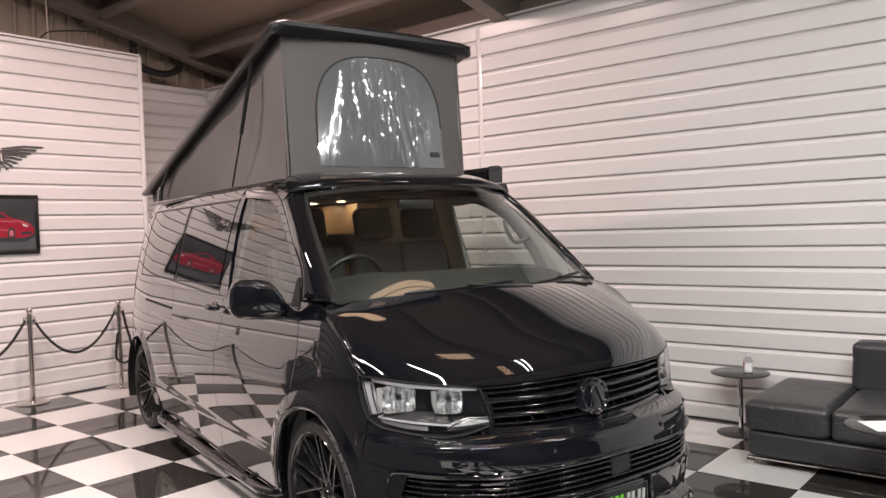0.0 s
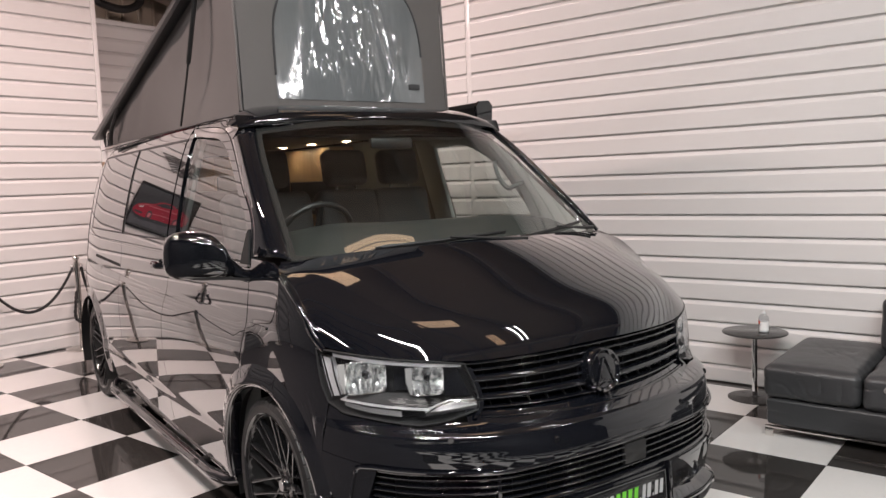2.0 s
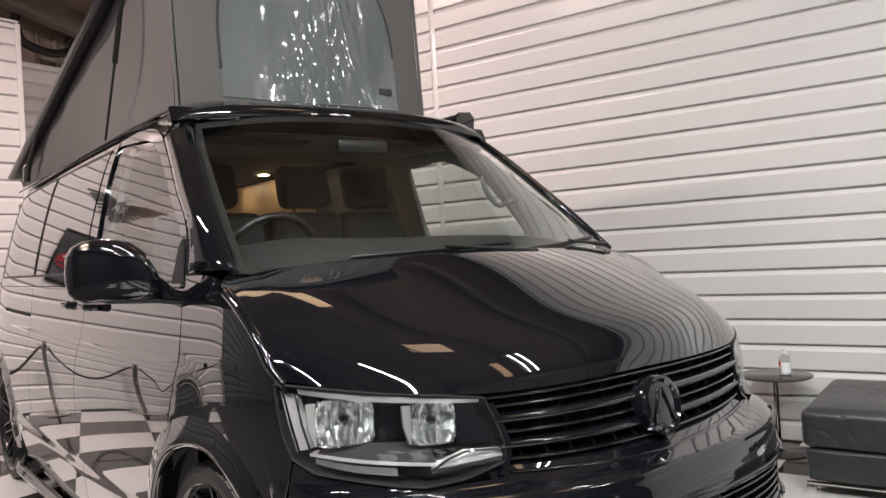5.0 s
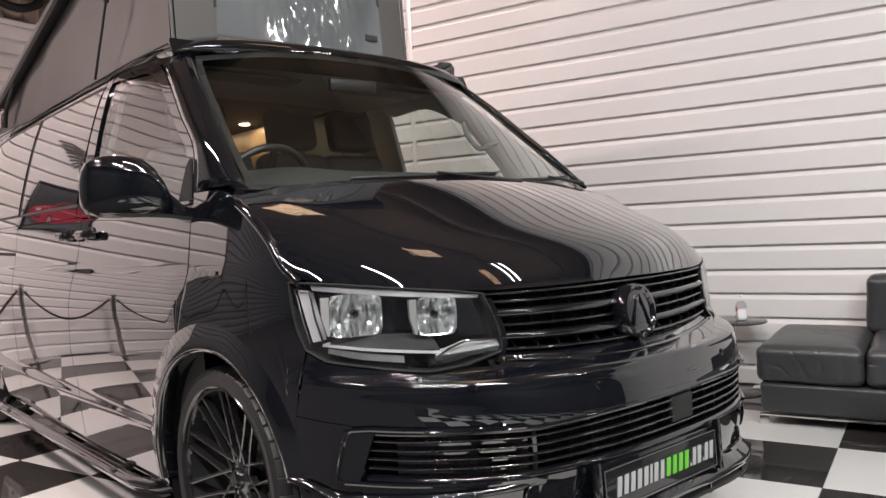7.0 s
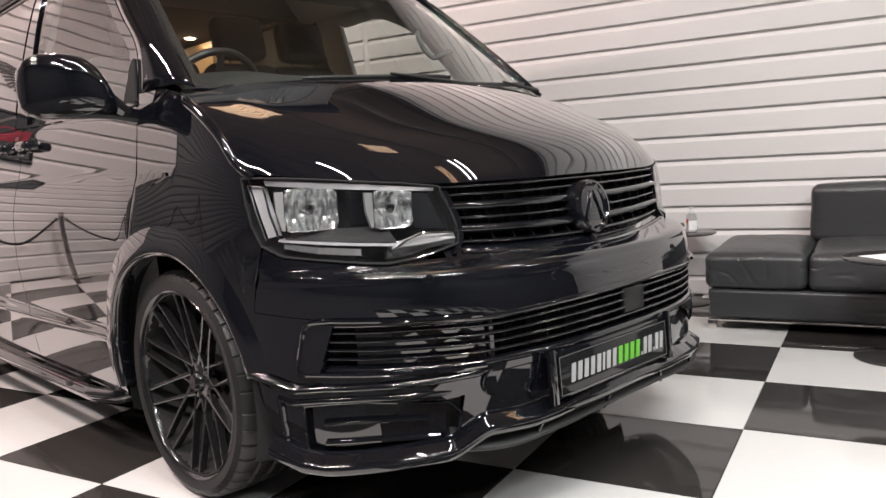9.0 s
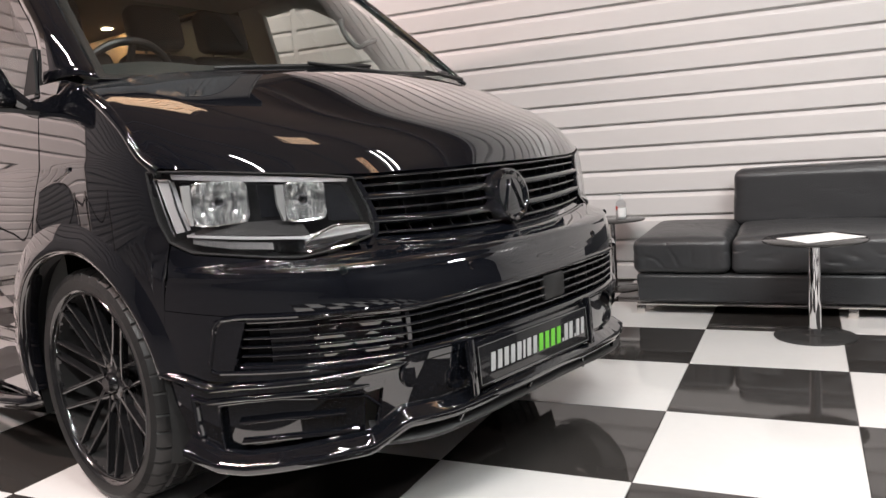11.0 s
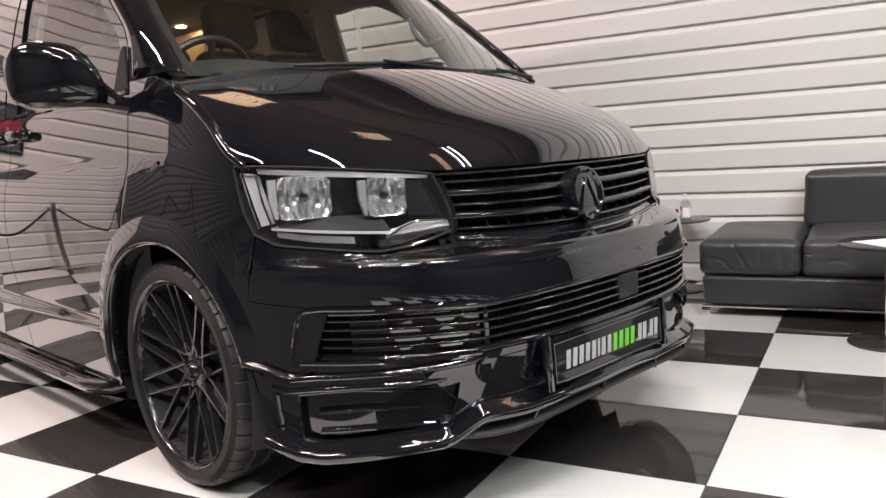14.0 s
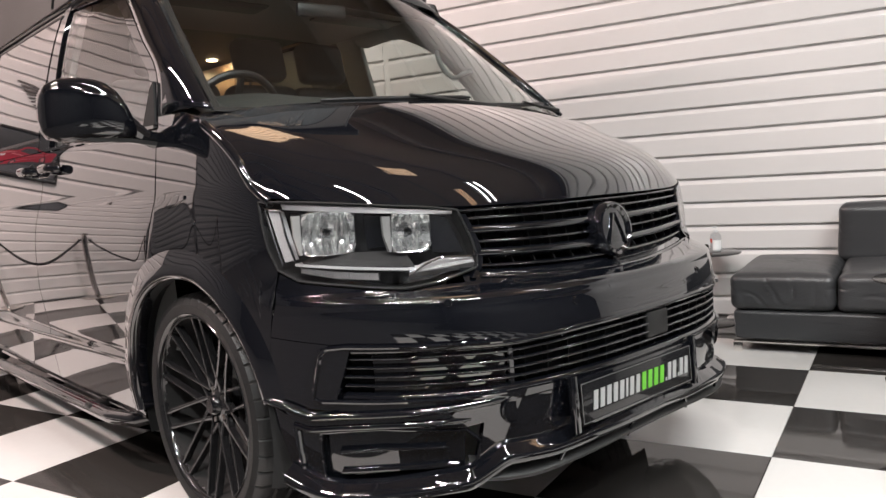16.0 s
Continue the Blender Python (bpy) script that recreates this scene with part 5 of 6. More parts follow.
# ---- van: wheels ----
def make_wheel(x, side):
    wheel = new("wheel")
    wheel.parent = van
    wheel.matrix_local = pose(x, side * (0.782 - 0.8 * taper(x)), AXLE + 0.007, 0 if side > 0 else 180, 0, 0) @ pose(0, 0, 0, -90, 0, 0)
    n = 432
    prof = [(0.276, -0.110), (0.294, -0.122), (0.320, -0.126), (0.338, -0.118), (0.349, -0.100), (0.352, -0.062), (0.345, -0.058), (0.345, -0.050), (0.3525, -0.046), (0.353, -0.012), (0.345, -0.008), (0.345, 0.008), (0.353, 0.012), (0.3525, 0.046), (0.345, 0.050), (0.345, 0.058), (0.352, 0.062), (0.349, 0.100), (0.338, 0.118), (0.320, 0.126), (0.294, 0.122), (0.276, 0.110)]
    bm = bmesh.new()
    rings = []
    for j, (r, z) in enumerate(prof):
        ring = []
        for k in range(n):
            cut = 0.0
            if 3 <= j <= 5 and k % 10 == 0 or 16 <= j <= 18 and k % 10 == 5:
                cut = 0.0045
            elif 8 <= j <= 9 and k % 12 == 0 or 12 <= j <= 13 and k % 12 == 6:
                cut = 0.006
            t = 2 * math.pi * (k + (1.6 * (z / 0.1) if 3 <= j <= 18 else 0)) / n
            ring.append(bm.verts.new(((r - cut) * math.cos(t), (r - cut) * math.sin(t), z)))
        rings.append(ring)
    for a, b in zip(rings, rings[1:]):
        for k in range(n):
            bm.faces.new((a[k], a[(k + 1) % n], b[(k + 1) % n], b[k]))
    part("tyre", bm, RUBBER, wheel, "low-profile black tyre", True, 28)
    part("rim", lathe([(0.280, 0.096), (0.285, 0.108), (0.291, 0.115), (0.294, 0.120), (0.291, 0.124), (0.285, 0.121), (0.279, 0.112), (0.274, 0.096)], 64), RIM_BLACK, wheel, "gloss black alloy rim")
    # the barrel's dark colour imitates the shade inside the rim
    part("rim_barrel", lathe([(0.276, 0.102), (0.262, 0.06), (0.240, 0.02), (0.238, -0.11)], 48), DEEP_BLACK, wheel, "inner barrel, coloured dark for its shade")
    part("hub", lathe([(0, 0.082), (0.026, 0.082), (0.030, 0.078), (0.034, 0.066), (0.062, 0.058), (0.070, 0.045), (0.072, 0.0), (0.0, -0.02)], 32), RIM_BLACK, wheel)
    part("hub_cap", lathe([(0, 0.088), (0.022, 0.088), (0.026, 0.083)], 24), GLOSS_BLACK, wheel)
    for k in range(5):
        t = 2 * math.pi * (k + 0.5) / 5
        part("wheel_bolt", lathe([(0, 0.066), (0.008, 0.066), (0.009, 0.05)], 6, Matrix.Translation((0.050 * math.cos(t), 0.050 * math.sin(t), 0))), STEEL_DISC, wheel)
    for k in range(10):
        t = 2 * math.pi * k / 10
        for s in (-1, 1):
            t2 = t + s * radians(13)
            a, b = Vector((0.056 * math.cos(t - s * 0.30), 0.056 * math.sin(t - s * 0.30), 0.066)), Vector((0.281 * math.cos(t2), 0.281 * math.sin(t2), 0.110))
            mid = a.lerp(b, 0.5) + Vector((0, 0, 0.001 if s > 0 else -0.003))
            bm = bmesh.new()
            pts = along([a, mid, b], 6)
            ahead = (b - a).normalized()
            flat_dir = ahead.cross(Vector((0, 0, 1))).normalized()
            rings2 = []
            for i, p in enumerate(pts):
                w = 0.0075 - 0.002 * math.sin(math.pi * i / 6)
                p = Vector(p)
                rings2.append([bm.verts.new(p + o) for o in (flat_dir * w + Vector((0, 0, -0.022)), flat_dir * w * 0.9 + Vector((0, 0, -0.002)), flat_dir * w * 0.35, -flat_dir * w * 0.35, -flat_dir * w * 0.9 + Vector((0, 0, -0.002)), -flat_dir * w + Vector((0, 0, -0.022)))])
            for p, q2 in zip(rings2, rings2[1:]):
                for i in range(6):
                    bm.faces.new((p[i], p[(i + 1) % 6], q2[(i + 1) % 6], q2[i]))
            part("spoke", bm, RIM_BLACK, wheel)
    part("brake_disc", lathe([(0.06, 0.0), (0.165, 0.0), (0.168, -0.01), (0.165, -0.024), (0.06, -0.024)], 40), STEEL_DISC, wheel, "worn steel brake disc")
    part("caliper", box((0.15, 0.02, -0.01), (0.06, 0.14, 0.07), None, 0.012), SATIN_BLACK, wheel)
    return wheel


for x in (WHEEL_X, REAR_X):
    for side in (-1, 1):
        make_wheel(x, side)

# ---- van: mirrors, handles, wipers ----
for side in (-1, 1):
    mirror = new("door_mirror")
    mirror.parent = van
    mirror.location = (0, 0, -0.022)
    if side > 0:
        # folded back against the door
        hinge = Vector((-0.25, 0.925, 0))
        fold = Matrix.Rotation(radians(68), 4, "Z")
        mirror.matrix_local = Matrix.Translation(hinge + Vector((0, 0, -0.022))) @ fold @ Matrix.Translation(-hinge)
    bm = bmesh.new()
    rings = []
    # the housing, in slices from the arm out to the tip
    for y, cx, cz, dx, dz in ((0.945, -0.250, 1.216, 0.018, 0.014), (0.960, -0.254, 1.230, 0.040, 0.034), (0.978, -0.261, 1.248, 0.054, 0.056), (1.0, -0.269, 1.265, 0.063, 0.075), (1.03, -0.279, 1.277, 0.068, 0.089), (1.06, -0.290, 1.281, 0.070, 0.093), (1.10, -0.305, 1.284, 0.068, 0.095), (1.14, -0.322, 1.283, 0.060, 0.091), (1.168, -0.338, 1.280, 0.045, 0.078), (1.182, -0.345, 1.278, 0.026, 0.054), (1.187, -0.348, 1.277, 0.006, 0.022)):
        ring = []
        for t in np.linspace(0, 2 * math.pi, 28, endpoint=False):
            c, s = math.cos(t), math.sin(t)
            r = (abs(c) ** 3 + abs(s) ** 3) ** (-1 / 3)
            ring.append(bm.verts.new((cx + dx * r * c, side * y, cz + dz * r * s)))
        rings.append(ring)
    for a, b in zip(rings, rings[1:]):
        for k in range(28):
            bm.faces.new((a[k], a[(k + 1) % 28], b[(k + 1) % 28], b[k]))
    bm.faces.new(rings[0])
    bm.faces.new(rings[-1])
    part("mirror_housing", bm, GLOSS_BLACK, mirror, "gloss black mirror housing")
    part("mirror_foot", sheet(np.array([[(x, side * y, z) for x, y, z in row] for row in (((-0.30, 0.90, 1.200), (-0.29, 0.97, 1.200), (-0.31, 1.08, 1.198), (-0.33, 1.15, 1.212)), ((-0.215, 0.90, 1.172), (-0.225, 0.97, 1.183), (-0.25, 1.08, 1.190), (-0.29, 1.15, 1.205)))]), 0.012, (-0.3, side * 1.0, 1.24)), SATIN_BLACK, mirror)
    part("mirror_arm", tube([(-0.235, side * 0.885, 1.185), (-0.24, side * 0.925, 1.20), (-0.255, side * 0.965, 1.235)], [0.026, 0.024, 0.03], 10), GLOSS_BLACK, mirror)
    part("mirror_glass", sheet(np.array([[(-0.365, side * y, z) for y in np.linspace(0.99, 1.155, 5)] for z in np.linspace(1.215, 1.35, 5)]), 0.006, (0, side, 1.3)), CHROME, mirror, "mirror glass")
    for x in (-1.455, -1.165):
        handle = new("door_handle")
        handle.parent = van
        base = skin(x, 1.128, side, 0.002)
        part("handle_cup", lathe([(0, -0.012), (0.030, -0.008), (0.038, 0.001), (0.040, 0.0)], 20, Matrix.Translation(base) @ pose(0, 0, 0, -90 * side, 0, 0) @ Matrix.Diagonal((1.25, 0.85, 1, 1))), SATIN_BLACK, handle)
        pts = [base + np.array((-0.075, side * 0.004, 0.0)), base + np.array((-0.06, side * 0.030, 0.002)), base + np.array((0, side * 0.040, 0.003)), base + np.array((0.06, side * 0.030, 0.002)), base + np.array((0.075, side * 0.004, 0.0))]
        part("handle_grip", tube(along(pts, 14), [0.012] + [0.014] * 13 + [0.012], 10, True, 1.25), GLOSS_BLACK, handle, "gloss black pull handle")
    # bright line of the belt moulding
    rows = [[skin(x, 1.208 + dz, side, o) for x in np.linspace(-1.29, -0.23, 20)] for dz, o in ((-0.010, 0.0), (-0.006, 0.008), (0.004, 0.008), (0.008, 0.0))]
    part("belt_moulding", sheet(np.array(rows)), GLOSS_BLACK, van)

for blade, arm in ((((0.20, 0.045), (0.585, 0.085)), ((0.63, 0.01), (0.40, 0.07))), (((0.60, 0.035), (0.955, 0.085)), ((0.97, 0.01), (0.80, 0.066)))):
    wiper = new("wiper")
    wiper.parent = van
    pts = [on_screen(u, v, 0.014) for u, v in zip(np.linspace(blade[0][0], blade[1][0], 14), np.linspace(blade[0][1], blade[1][1], 14))]
    part("wiper_blade", tube(pts, [0.003] + [0.0055] * 12 + [0.003], 6, True, 1.4), SATIN_BLACK, wiper)
    part("wiper_rubber", tube([p - 0.009 * np.array((0.62, 0, 0.78)) for p in pts], 0.003, 4), RUBBER, wiper)
    pts = [on_screen(u, v, 0.024) for u, v in zip(np.linspace(arm[0][0], arm[1][0], 8), np.linspace(arm[0][1], arm[1][1], 8))]
    part("wiper_arm", tube(pts, [0.010, 0.009, 0.008, 0.007, 0.006, 0.006, 0.005, 0.005], 8), SATIN_BLACK, wiper)
cowl = np.array([along([(x - 0.012, y, z - 0.004) for x, y, z in rear_edge], 30), along([(x + 0.01, y, z + 0.002) for x, y, z in screen_low], 30)])
part("cowl", sheet(cowl - np.array((0, 0, 0.008))), SATIN_BLACK, van, "satin black cowl panel")


# ---- van: cab interior ----
def cushion(name, centre, size, parent, mat=SEAT_CLOTH, turn=None, bevel=0.05, label=""):
    return part(name, box(centre, size, turn, bevel, 4), mat, parent, label, True, 60)


dash = new("dashboard")
dash.parent = van
rows = []
for y in np.linspace(-0.79, 0.79, 25):
    bulge = 0.045 * math.exp(-((y + 0.43) / 0.17) ** 2)
    lim = 0.05 * (1 - (y / 0.8) ** 2)
    side_drop = 0.03 * (y / 0.79) ** 4
    rows.append([(0.05 + lim, y, 1.195), (-0.06, y, 1.245 - side_drop), (-0.18, y, 1.295 - side_drop), (-0.30, y, 1.325 - side_drop), (-0.38, y, 1.332 + 0.3 * bulge - side_drop), (-0.43, y, 1.322 + 0.3 * bulge - side_drop), (-0.465, y, 1.27), (-0.455, y, 1.12), (-0.38, y, 0.85), (-0.36, y, 0.60)])
part("dash_moulding", sheet(np.array(rows)), DASH_GREY, dash)
for y in (-0.70, 0.02, 0.70):
    part("air_vent", box((-0.468, y, 1.20), (0.02, 0.13, 0.06), None, 0.006), SATIN_BLACK, dash)
wheel_m = pose(-0.585, -0.43, 1.265, 0, -62, 0)
steering = new("steering_wheel")
steering.parent = van
ring_pts = [wheel_m @ Vector((0.185 * math.cos(t), 0.185 * math.sin(t), 0)) for t in np.linspace(0, 2 * math.pi, 41)]
part("wheel_rim", tube(ring_pts, 0.015, 10, False), SATIN_BLACK, steering)
part("wheel_hub", lathe([(0, 0.02), (0.05, 0.018), (0.065, 0.0), (0.06, -0.03), (0, -0.035)], 24, wheel_m), SATIN_BLACK, steering)
for t in (0, math.pi, -math.pi / 2):
    part("wheel_spoke", tube([wheel_m @ Vector((0.05 * math.cos(t), 0.05 * math.sin(t), -0.005)), wheel_m @ Vector((0.18 * math.cos(t), 0.18 * math.sin(t), 0))], 0.014, 8), SATIN_BLACK, steering)
part("steering_column", tube([(-0.54, -0.43, 1.265), (-0.38, -0.43, 1.17)], 0.045, 12), SATIN_BLACK, steering)

for y0, w, heads in ((-0.42, 0.50, (-0.42,)), (0.22, 0.76, (0.05, 0.40))):
    seat = new("cab_seat")
    seat.parent = van
    lean = Matrix.Rotation(radians(-12), 4, "Y")
    cushion("seat_cushion", (-0.86, y0, 0.86), (0.52, w, 0.16), seat)
    part("seat_base", box((-0.88, y0, 0.64), (0.46, w * 0.8, 0.30), None, 0.02), SATIN_BLACK, seat)
    for h in heads:
        cushion("backrest", (-1.12, h, 1.19), (0.13, w / len(heads) - 0.015, 0.60), seat, SEAT_CLOTH, lean)
        cushion("headrest", (-1.175, h, 1.605), (0.10, 0.26, 0.20), seat, SEAT_CLOTH, lean, 0.04)
        for s in (-1, 1):
            part("headrest_post", tube([(-1.15, h + s * 0.06, 1.44), (-1.17, h + s * 0.06, 1.55)], 0.006, 8), CHROME, seat)
part("cab_floor", box((-0.75, 0, 0.47), (1.5, 1.55, 0.04)), SATIN_BLACK, van)
part("living_floor", box((-2.7, 0, 0.47), (2.4, 1.5, 0.04)), WOOD, van)
part("headlining", sheet(np.array([[(x, y, 1.765 + 0.02 * (1 - (y / 0.66) ** 2) - (0.03 if x > -0.75 else 0)) for y in np.linspace(-0.66, 0.66, 9)] for x in np.linspace(-1.45, -0.62, 7)])), HEADLINER, van)
# rear half of the lining, coloured darker to imitate the dim interior
part("headlining", sheet(np.array([[(x, y, 1.80) for y in np.linspace(-0.56, 0.56, 5)] for x in np.linspace(-3.95, -1.46, 7)])), TRIM_GREY, van)
for side in (-1, 1):
    part("side_lining", sheet(np.array([[(x, side * (half_w(z) - 0.04 - taper(x)), z) for x in np.linspace(-3.4, -1.42, 12)] for z in np.linspace(0.5, 1.80, 8)])), TRIM_GREY, van)
    part("door_lining", sheet(np.array([[(x, side * (half_w(z) - 0.05 - taper(x)), z) for x in np.linspace(-1.38, -0.25, 10)] for z in np.linspace(0.5, 1.20, 6)])), TRIM_GREY, van)
    # the far pillar takes the tone that holds the screen's reflection
    part("pillar_trim", box((-1.36 if side < 0 else -1.29, side * 0.755, 1.50), (0.10 if side < 0 else 0.19, 0.03, 0.62), Matrix.Rotation(radians(side * 16), 4, "X"), 0.01), TRIM_GREY if side < 0 else PILLAR_GLARE, van)
    handle_pts = [(-0.64, side * 0.715, 1.605), (-0.604, side * 0.675, 1.589), (-0.575, side * 0.665, 1.54), (-0.543, side * 0.67, 1.492), (-0.495, side * 0.675, 1.462), (-0.455, side * 0.69, 1.475), (-0.44, side * 0.73, 1.49)]
    part("grab_handle", tube(along(handle_pts, 20), 0.012, 8), TRIM_GREY, van)
    part("sun_visor", box((-0.80, side * 0.36, 1.748), (0.13, 0.44, 0.010), Matrix.Rotation(radians(-3), 4, "Y"), 0.004), DASH_GREY, van)
# lining of the passenger's screen pillar and door head
outer = [(-0.03, 0.785, 1.235), (-0.18, 0.755, 1.365), (-0.34, 0.725, 1.50), (-0.52, 0.682, 1.655), (-0.66, 0.645, 1.755), (-0.88, 0.64, 1.765), (-1.20, 0.64, 1.765)]
inner = [(-0.45, 0.825, 1.235), (-0.49, 0.80, 1.355), (-0.56, 0.78, 1.45), (-0.69, 0.74, 1.605), (-0.77, 0.72, 1.655), (-0.88, 0.70, 1.705), (-1.20, 0.70, 1.715)]
outer, inner = np.array(along(outer, 24)), np.array(along(inner, 24))
rows = [outer + (inner - outer) * f - np.array((0, 0.014, 0.004)) * math.sin(math.pi * f) for f in np.linspace(0, 1, 6)]
rows.append(inner + np.array((0, 0.03, 0.0)))
part("pillar_lining", sheet(np.array(rows)), PILLAR_GLARE, van, "grey pillar lining, paled for the windscreen's reflection", True, 60)
part("rear_view_mirror", box((-0.545, -0.02, 1.705), (0.03, 0.22, 0.055), Matrix.Rotation(radians(-8), 4, "Z"), 0.012), SATIN_BLACK, van)
cabinet = new("kitchen_unit")
cabinet.parent = van
part("cabinet_body", box((-2.55, 0.58, 0.90), (1.4, 0.36, 0.82), None, 0.006), WOOD, cabinet)
part("worktop", box((-2.55, 0.57, 1.325), (1.42, 0.40, 0.03), None, 0.006), SATIN_BLACK, cabinet)
for x in (-2.1, -2.55, -3.0):
    part("cabinet_door", box((x, 0.395, 0.90), (0.42, 0.018, 0.74), None, 0.004), WOOD, cabinet)
part("tall_cupboard", box((-3.60, 0.36, 1.12), (0.6, 0.64, 1.28), None, 0.006), WOOD, van)
part("overhead_locker", box((-2.7, 0.60, 1.66), (1.0, 0.22, 0.24), None, 0.006), WOOD, van)
for x, y, w in ((-3.285, 0.20, 0.29), (-3.285, 0.51, 0.30)):
    part("cupboard_door", box((x, y, 1.30), (0.02, w, 0.62), None, 0.004), SATIN_BLACK, van, "dark cupboard door")
part("rear_panel", box((-3.90, -0.3, 1.12), (0.03, 0.7, 1.28), None, 0.004), WOOD, van)
bench = new("rear_bench")
bench.parent = van
cushion("seat_cushion", (-2.75, -0.18, 0.88), (0.55, 1.05, 0.18), bench)
cushion("backrest", (-3.05, -0.18, 1.20), (0.15, 1.05, 0.60), bench, SEAT_CLOTH, Matrix.Rotation(radians(-10), 4, "Y"))
for x, y in ((-2.70, 0.36), (-2.28, 0.395), (-1.92, 0.475), (-3.2, -0.3)):
    spot = new("downlight")
    spot.parent = van
    part("bezel", lathe([(0.030, 0.0), (0.034, -0.004), (0.038, 0.0)], 20, Matrix.Translation((x, y, 1.797))), CHROME, spot)
    part("light_disc", lathe([(0, -0.003), (0.030, -0.002), (0.030, 0.001)], 20, Matrix.Translation((x, y, 1.797))), DOWNLIGHT, spot, "lit warm downlight")

# ---- van: raised roof ----
pop = new("pop_up_roof")
pop.parent = van
FX, BX, LOWZ, TOPZ, HALF = -0.90, -3.92, 1.885, 2.70, 0.605


def front_canvas(y, z):
    t = (z - LOWZ) / (TOPZ - LOWZ)
    return (FX - 0.045 * t - 0.04 * (abs(y) / HALF) ** 3 + 0.012 * math.sin(7 * y + 3 * z), y, z)


def arch_outline(n=72):
    """The window's outline from its lower left corner round its arched top."""
    pts = []
    for k in range(n):
        t = 2 * math.pi * k / n
        c, s = math.cos(t), math.sin(t)
        y = 0.435 * math.copysign(abs(c) ** (0.62 if s > 0 else 0.25), c)
        z = 2.20 + (0.405 * abs(s) ** 0.78 if s > 0 else -0.255 * abs(s) ** 0.25)
        if s > 0:
            y *= 1.0
        pts.append((y * (1 - 0.03 * (z - 1.95)), z))
    return pts


outline = arch_outline()
rows = []
for f in np.linspace(0, 1, 7):
    row = []
    for y, z in outline + outline[:1]:
        dy, dz = y, z - 2.25
        k = min(HALF / abs(dy) if abs(dy) > 1e-6 else 99, ((TOPZ - 2.25) if dz > 0 else (2.25 - LOWZ)) / abs(dz) if abs(dz) > 1e-6 else 99)
        oy, oz = dy * k, 2.25 + dz * k
        row.append(front_canvas(y + (oy - y) * f, z + (oz - z) * f))
    rows.append(row)
part("canvas_front", sheet(np.array(rows)), CANVAS, pop, "grey canvas front with a clear window")
rng = random.Random(5)
folds = [(rng.uniform(-0.4, 0.4), rng.uniform(0.012, 0.05), rng.uniform(-0.004, 0.006), rng.uniform(-0.25, 0.25)) for _ in range(42)]
zs = np.linspace(1.945, 2.604, 120)
rows = []
for z in zs:
    lim = 0.435 if z < 2.20 else 0.435 * max(0.0, 1 - ((z - 2.20) / 0.405) ** (1 / 0.39)) ** 0.31 if z < 2.604 else 0.02
    lim = max(lim, 0.02)
    row = []
    for u in np.linspace(-1, 1, 130):
        y = u * lim
        x, _, _ = front_canvas(y, z)
        d = sum(amp * math.exp(-(((y - yc - lean * (z - 2.25)) / wid) ** 2)) for yc, wid, amp, lean in folds)
        busy = 0.12 + 0.95 * math.exp(-(((y - 0.05) / 0.19) ** 2))
        d *= min(1, busy + 0.1)
        d += busy * (0.0085 * noise.noise((y * 14, z * 3.0, 3.1)) + 0.0060 * noise.noise((y * 32 + 3 * z, z * 7.5, 7.7)) + 0.0020 * noise.noise((y * 66, z * 24, 1.3)))
        fade = min(1, (1 - abs(u)) * 2.5) * min(1, (z - 1.945) * 9)
        row.append((x + 0.004 + d * fade, y, z))
    rows.append(row)
vinyl = part("canvas_window", sheet(np.array(rows)), VINYL, pop, "creased clear vinyl window", True, 180)
part("window_zip", tube([np.array(front_canvas(y, z)) + np.array((0.004, 0, 0)) for y, z in outline[:38]], 0.006, 6), CANVAS_TRIM, pop)
part("window_tag", box(np.array(front_canvas(0.36, 2.03)) + np.array((0.01, 0, 0)), (0.006, 0.07, 0.03), None, 0.002), CANVAS_TRIM, pop, "small dark fabric tag")


def roof_line(x):
    """Underside of the lifted shell above a place along the van."""
    return TOPZ + (x + 0.95) * (TOPZ - 1.945) / (-0.95 - BX)


for side in (-1, 1):
    rows = []
    for v in np.linspace(0, 1, 14):
        row = []
        for u in np.linspace(0, 1, 30):
            x = FX - 0.06 + u * (BX - FX + 0.06)
            lo, hi = 1.875, max(roof_line(x), 1.89)
            z = lo + (hi - lo) * v
            sag = -0.05 * math.sin(math.pi * v) * (1 - u) * math.sin(math.pi * min(u * 2.2, 1)) - 0.008 * math.sin(u * 40 + v * 3) * math.sin(math.pi * v)
            xx = x - 0.045 * v * (1 - u)
            row.append((xx, side * (HALF + 0.012 + sag), z))
        rows.append(row)
    part("canvas_side", sheet(np.array(rows)), CANVAS, pop)
    part("canvas_seam", tube([(FX - 0.045 * t - 0.045, side * (HALF + 0.006), LOWZ + t * (TOPZ - LOWZ)) for t in np.linspace(0, 1, 8)], 0.008, 6), CANVAS, pop)
    part("gas_strut", tube([(-1.30, side * 0.665, 2.61), (-1.515, side * 0.672, 2.19)], 0.013, 10), SATIN_BLACK, pop)
    part("strut_rod", tube([(-1.515, side * 0.672, 2.19), (-1.69, side * 0.68, 1.87)], 0.006, 8), CHROME_WORN if side > 0 else SATIN_BLACK, pop)
    part("hinge_arm", tube([(-3.20, side * 0.66, 2.13), (-3.42, side * 0.67, 1.97), (-3.46, side * 0.67, 1.87)], 0.014, 8), SATIN_BLACK, pop)
    part("hinge_bracket", tube([(-3.42, side * 0.70, 1.86), (-3.40, side * 0.70, 1.95), (-3.34, side * 0.70, 1.97)], 0.009, 8), CHROME_WORN, pop)
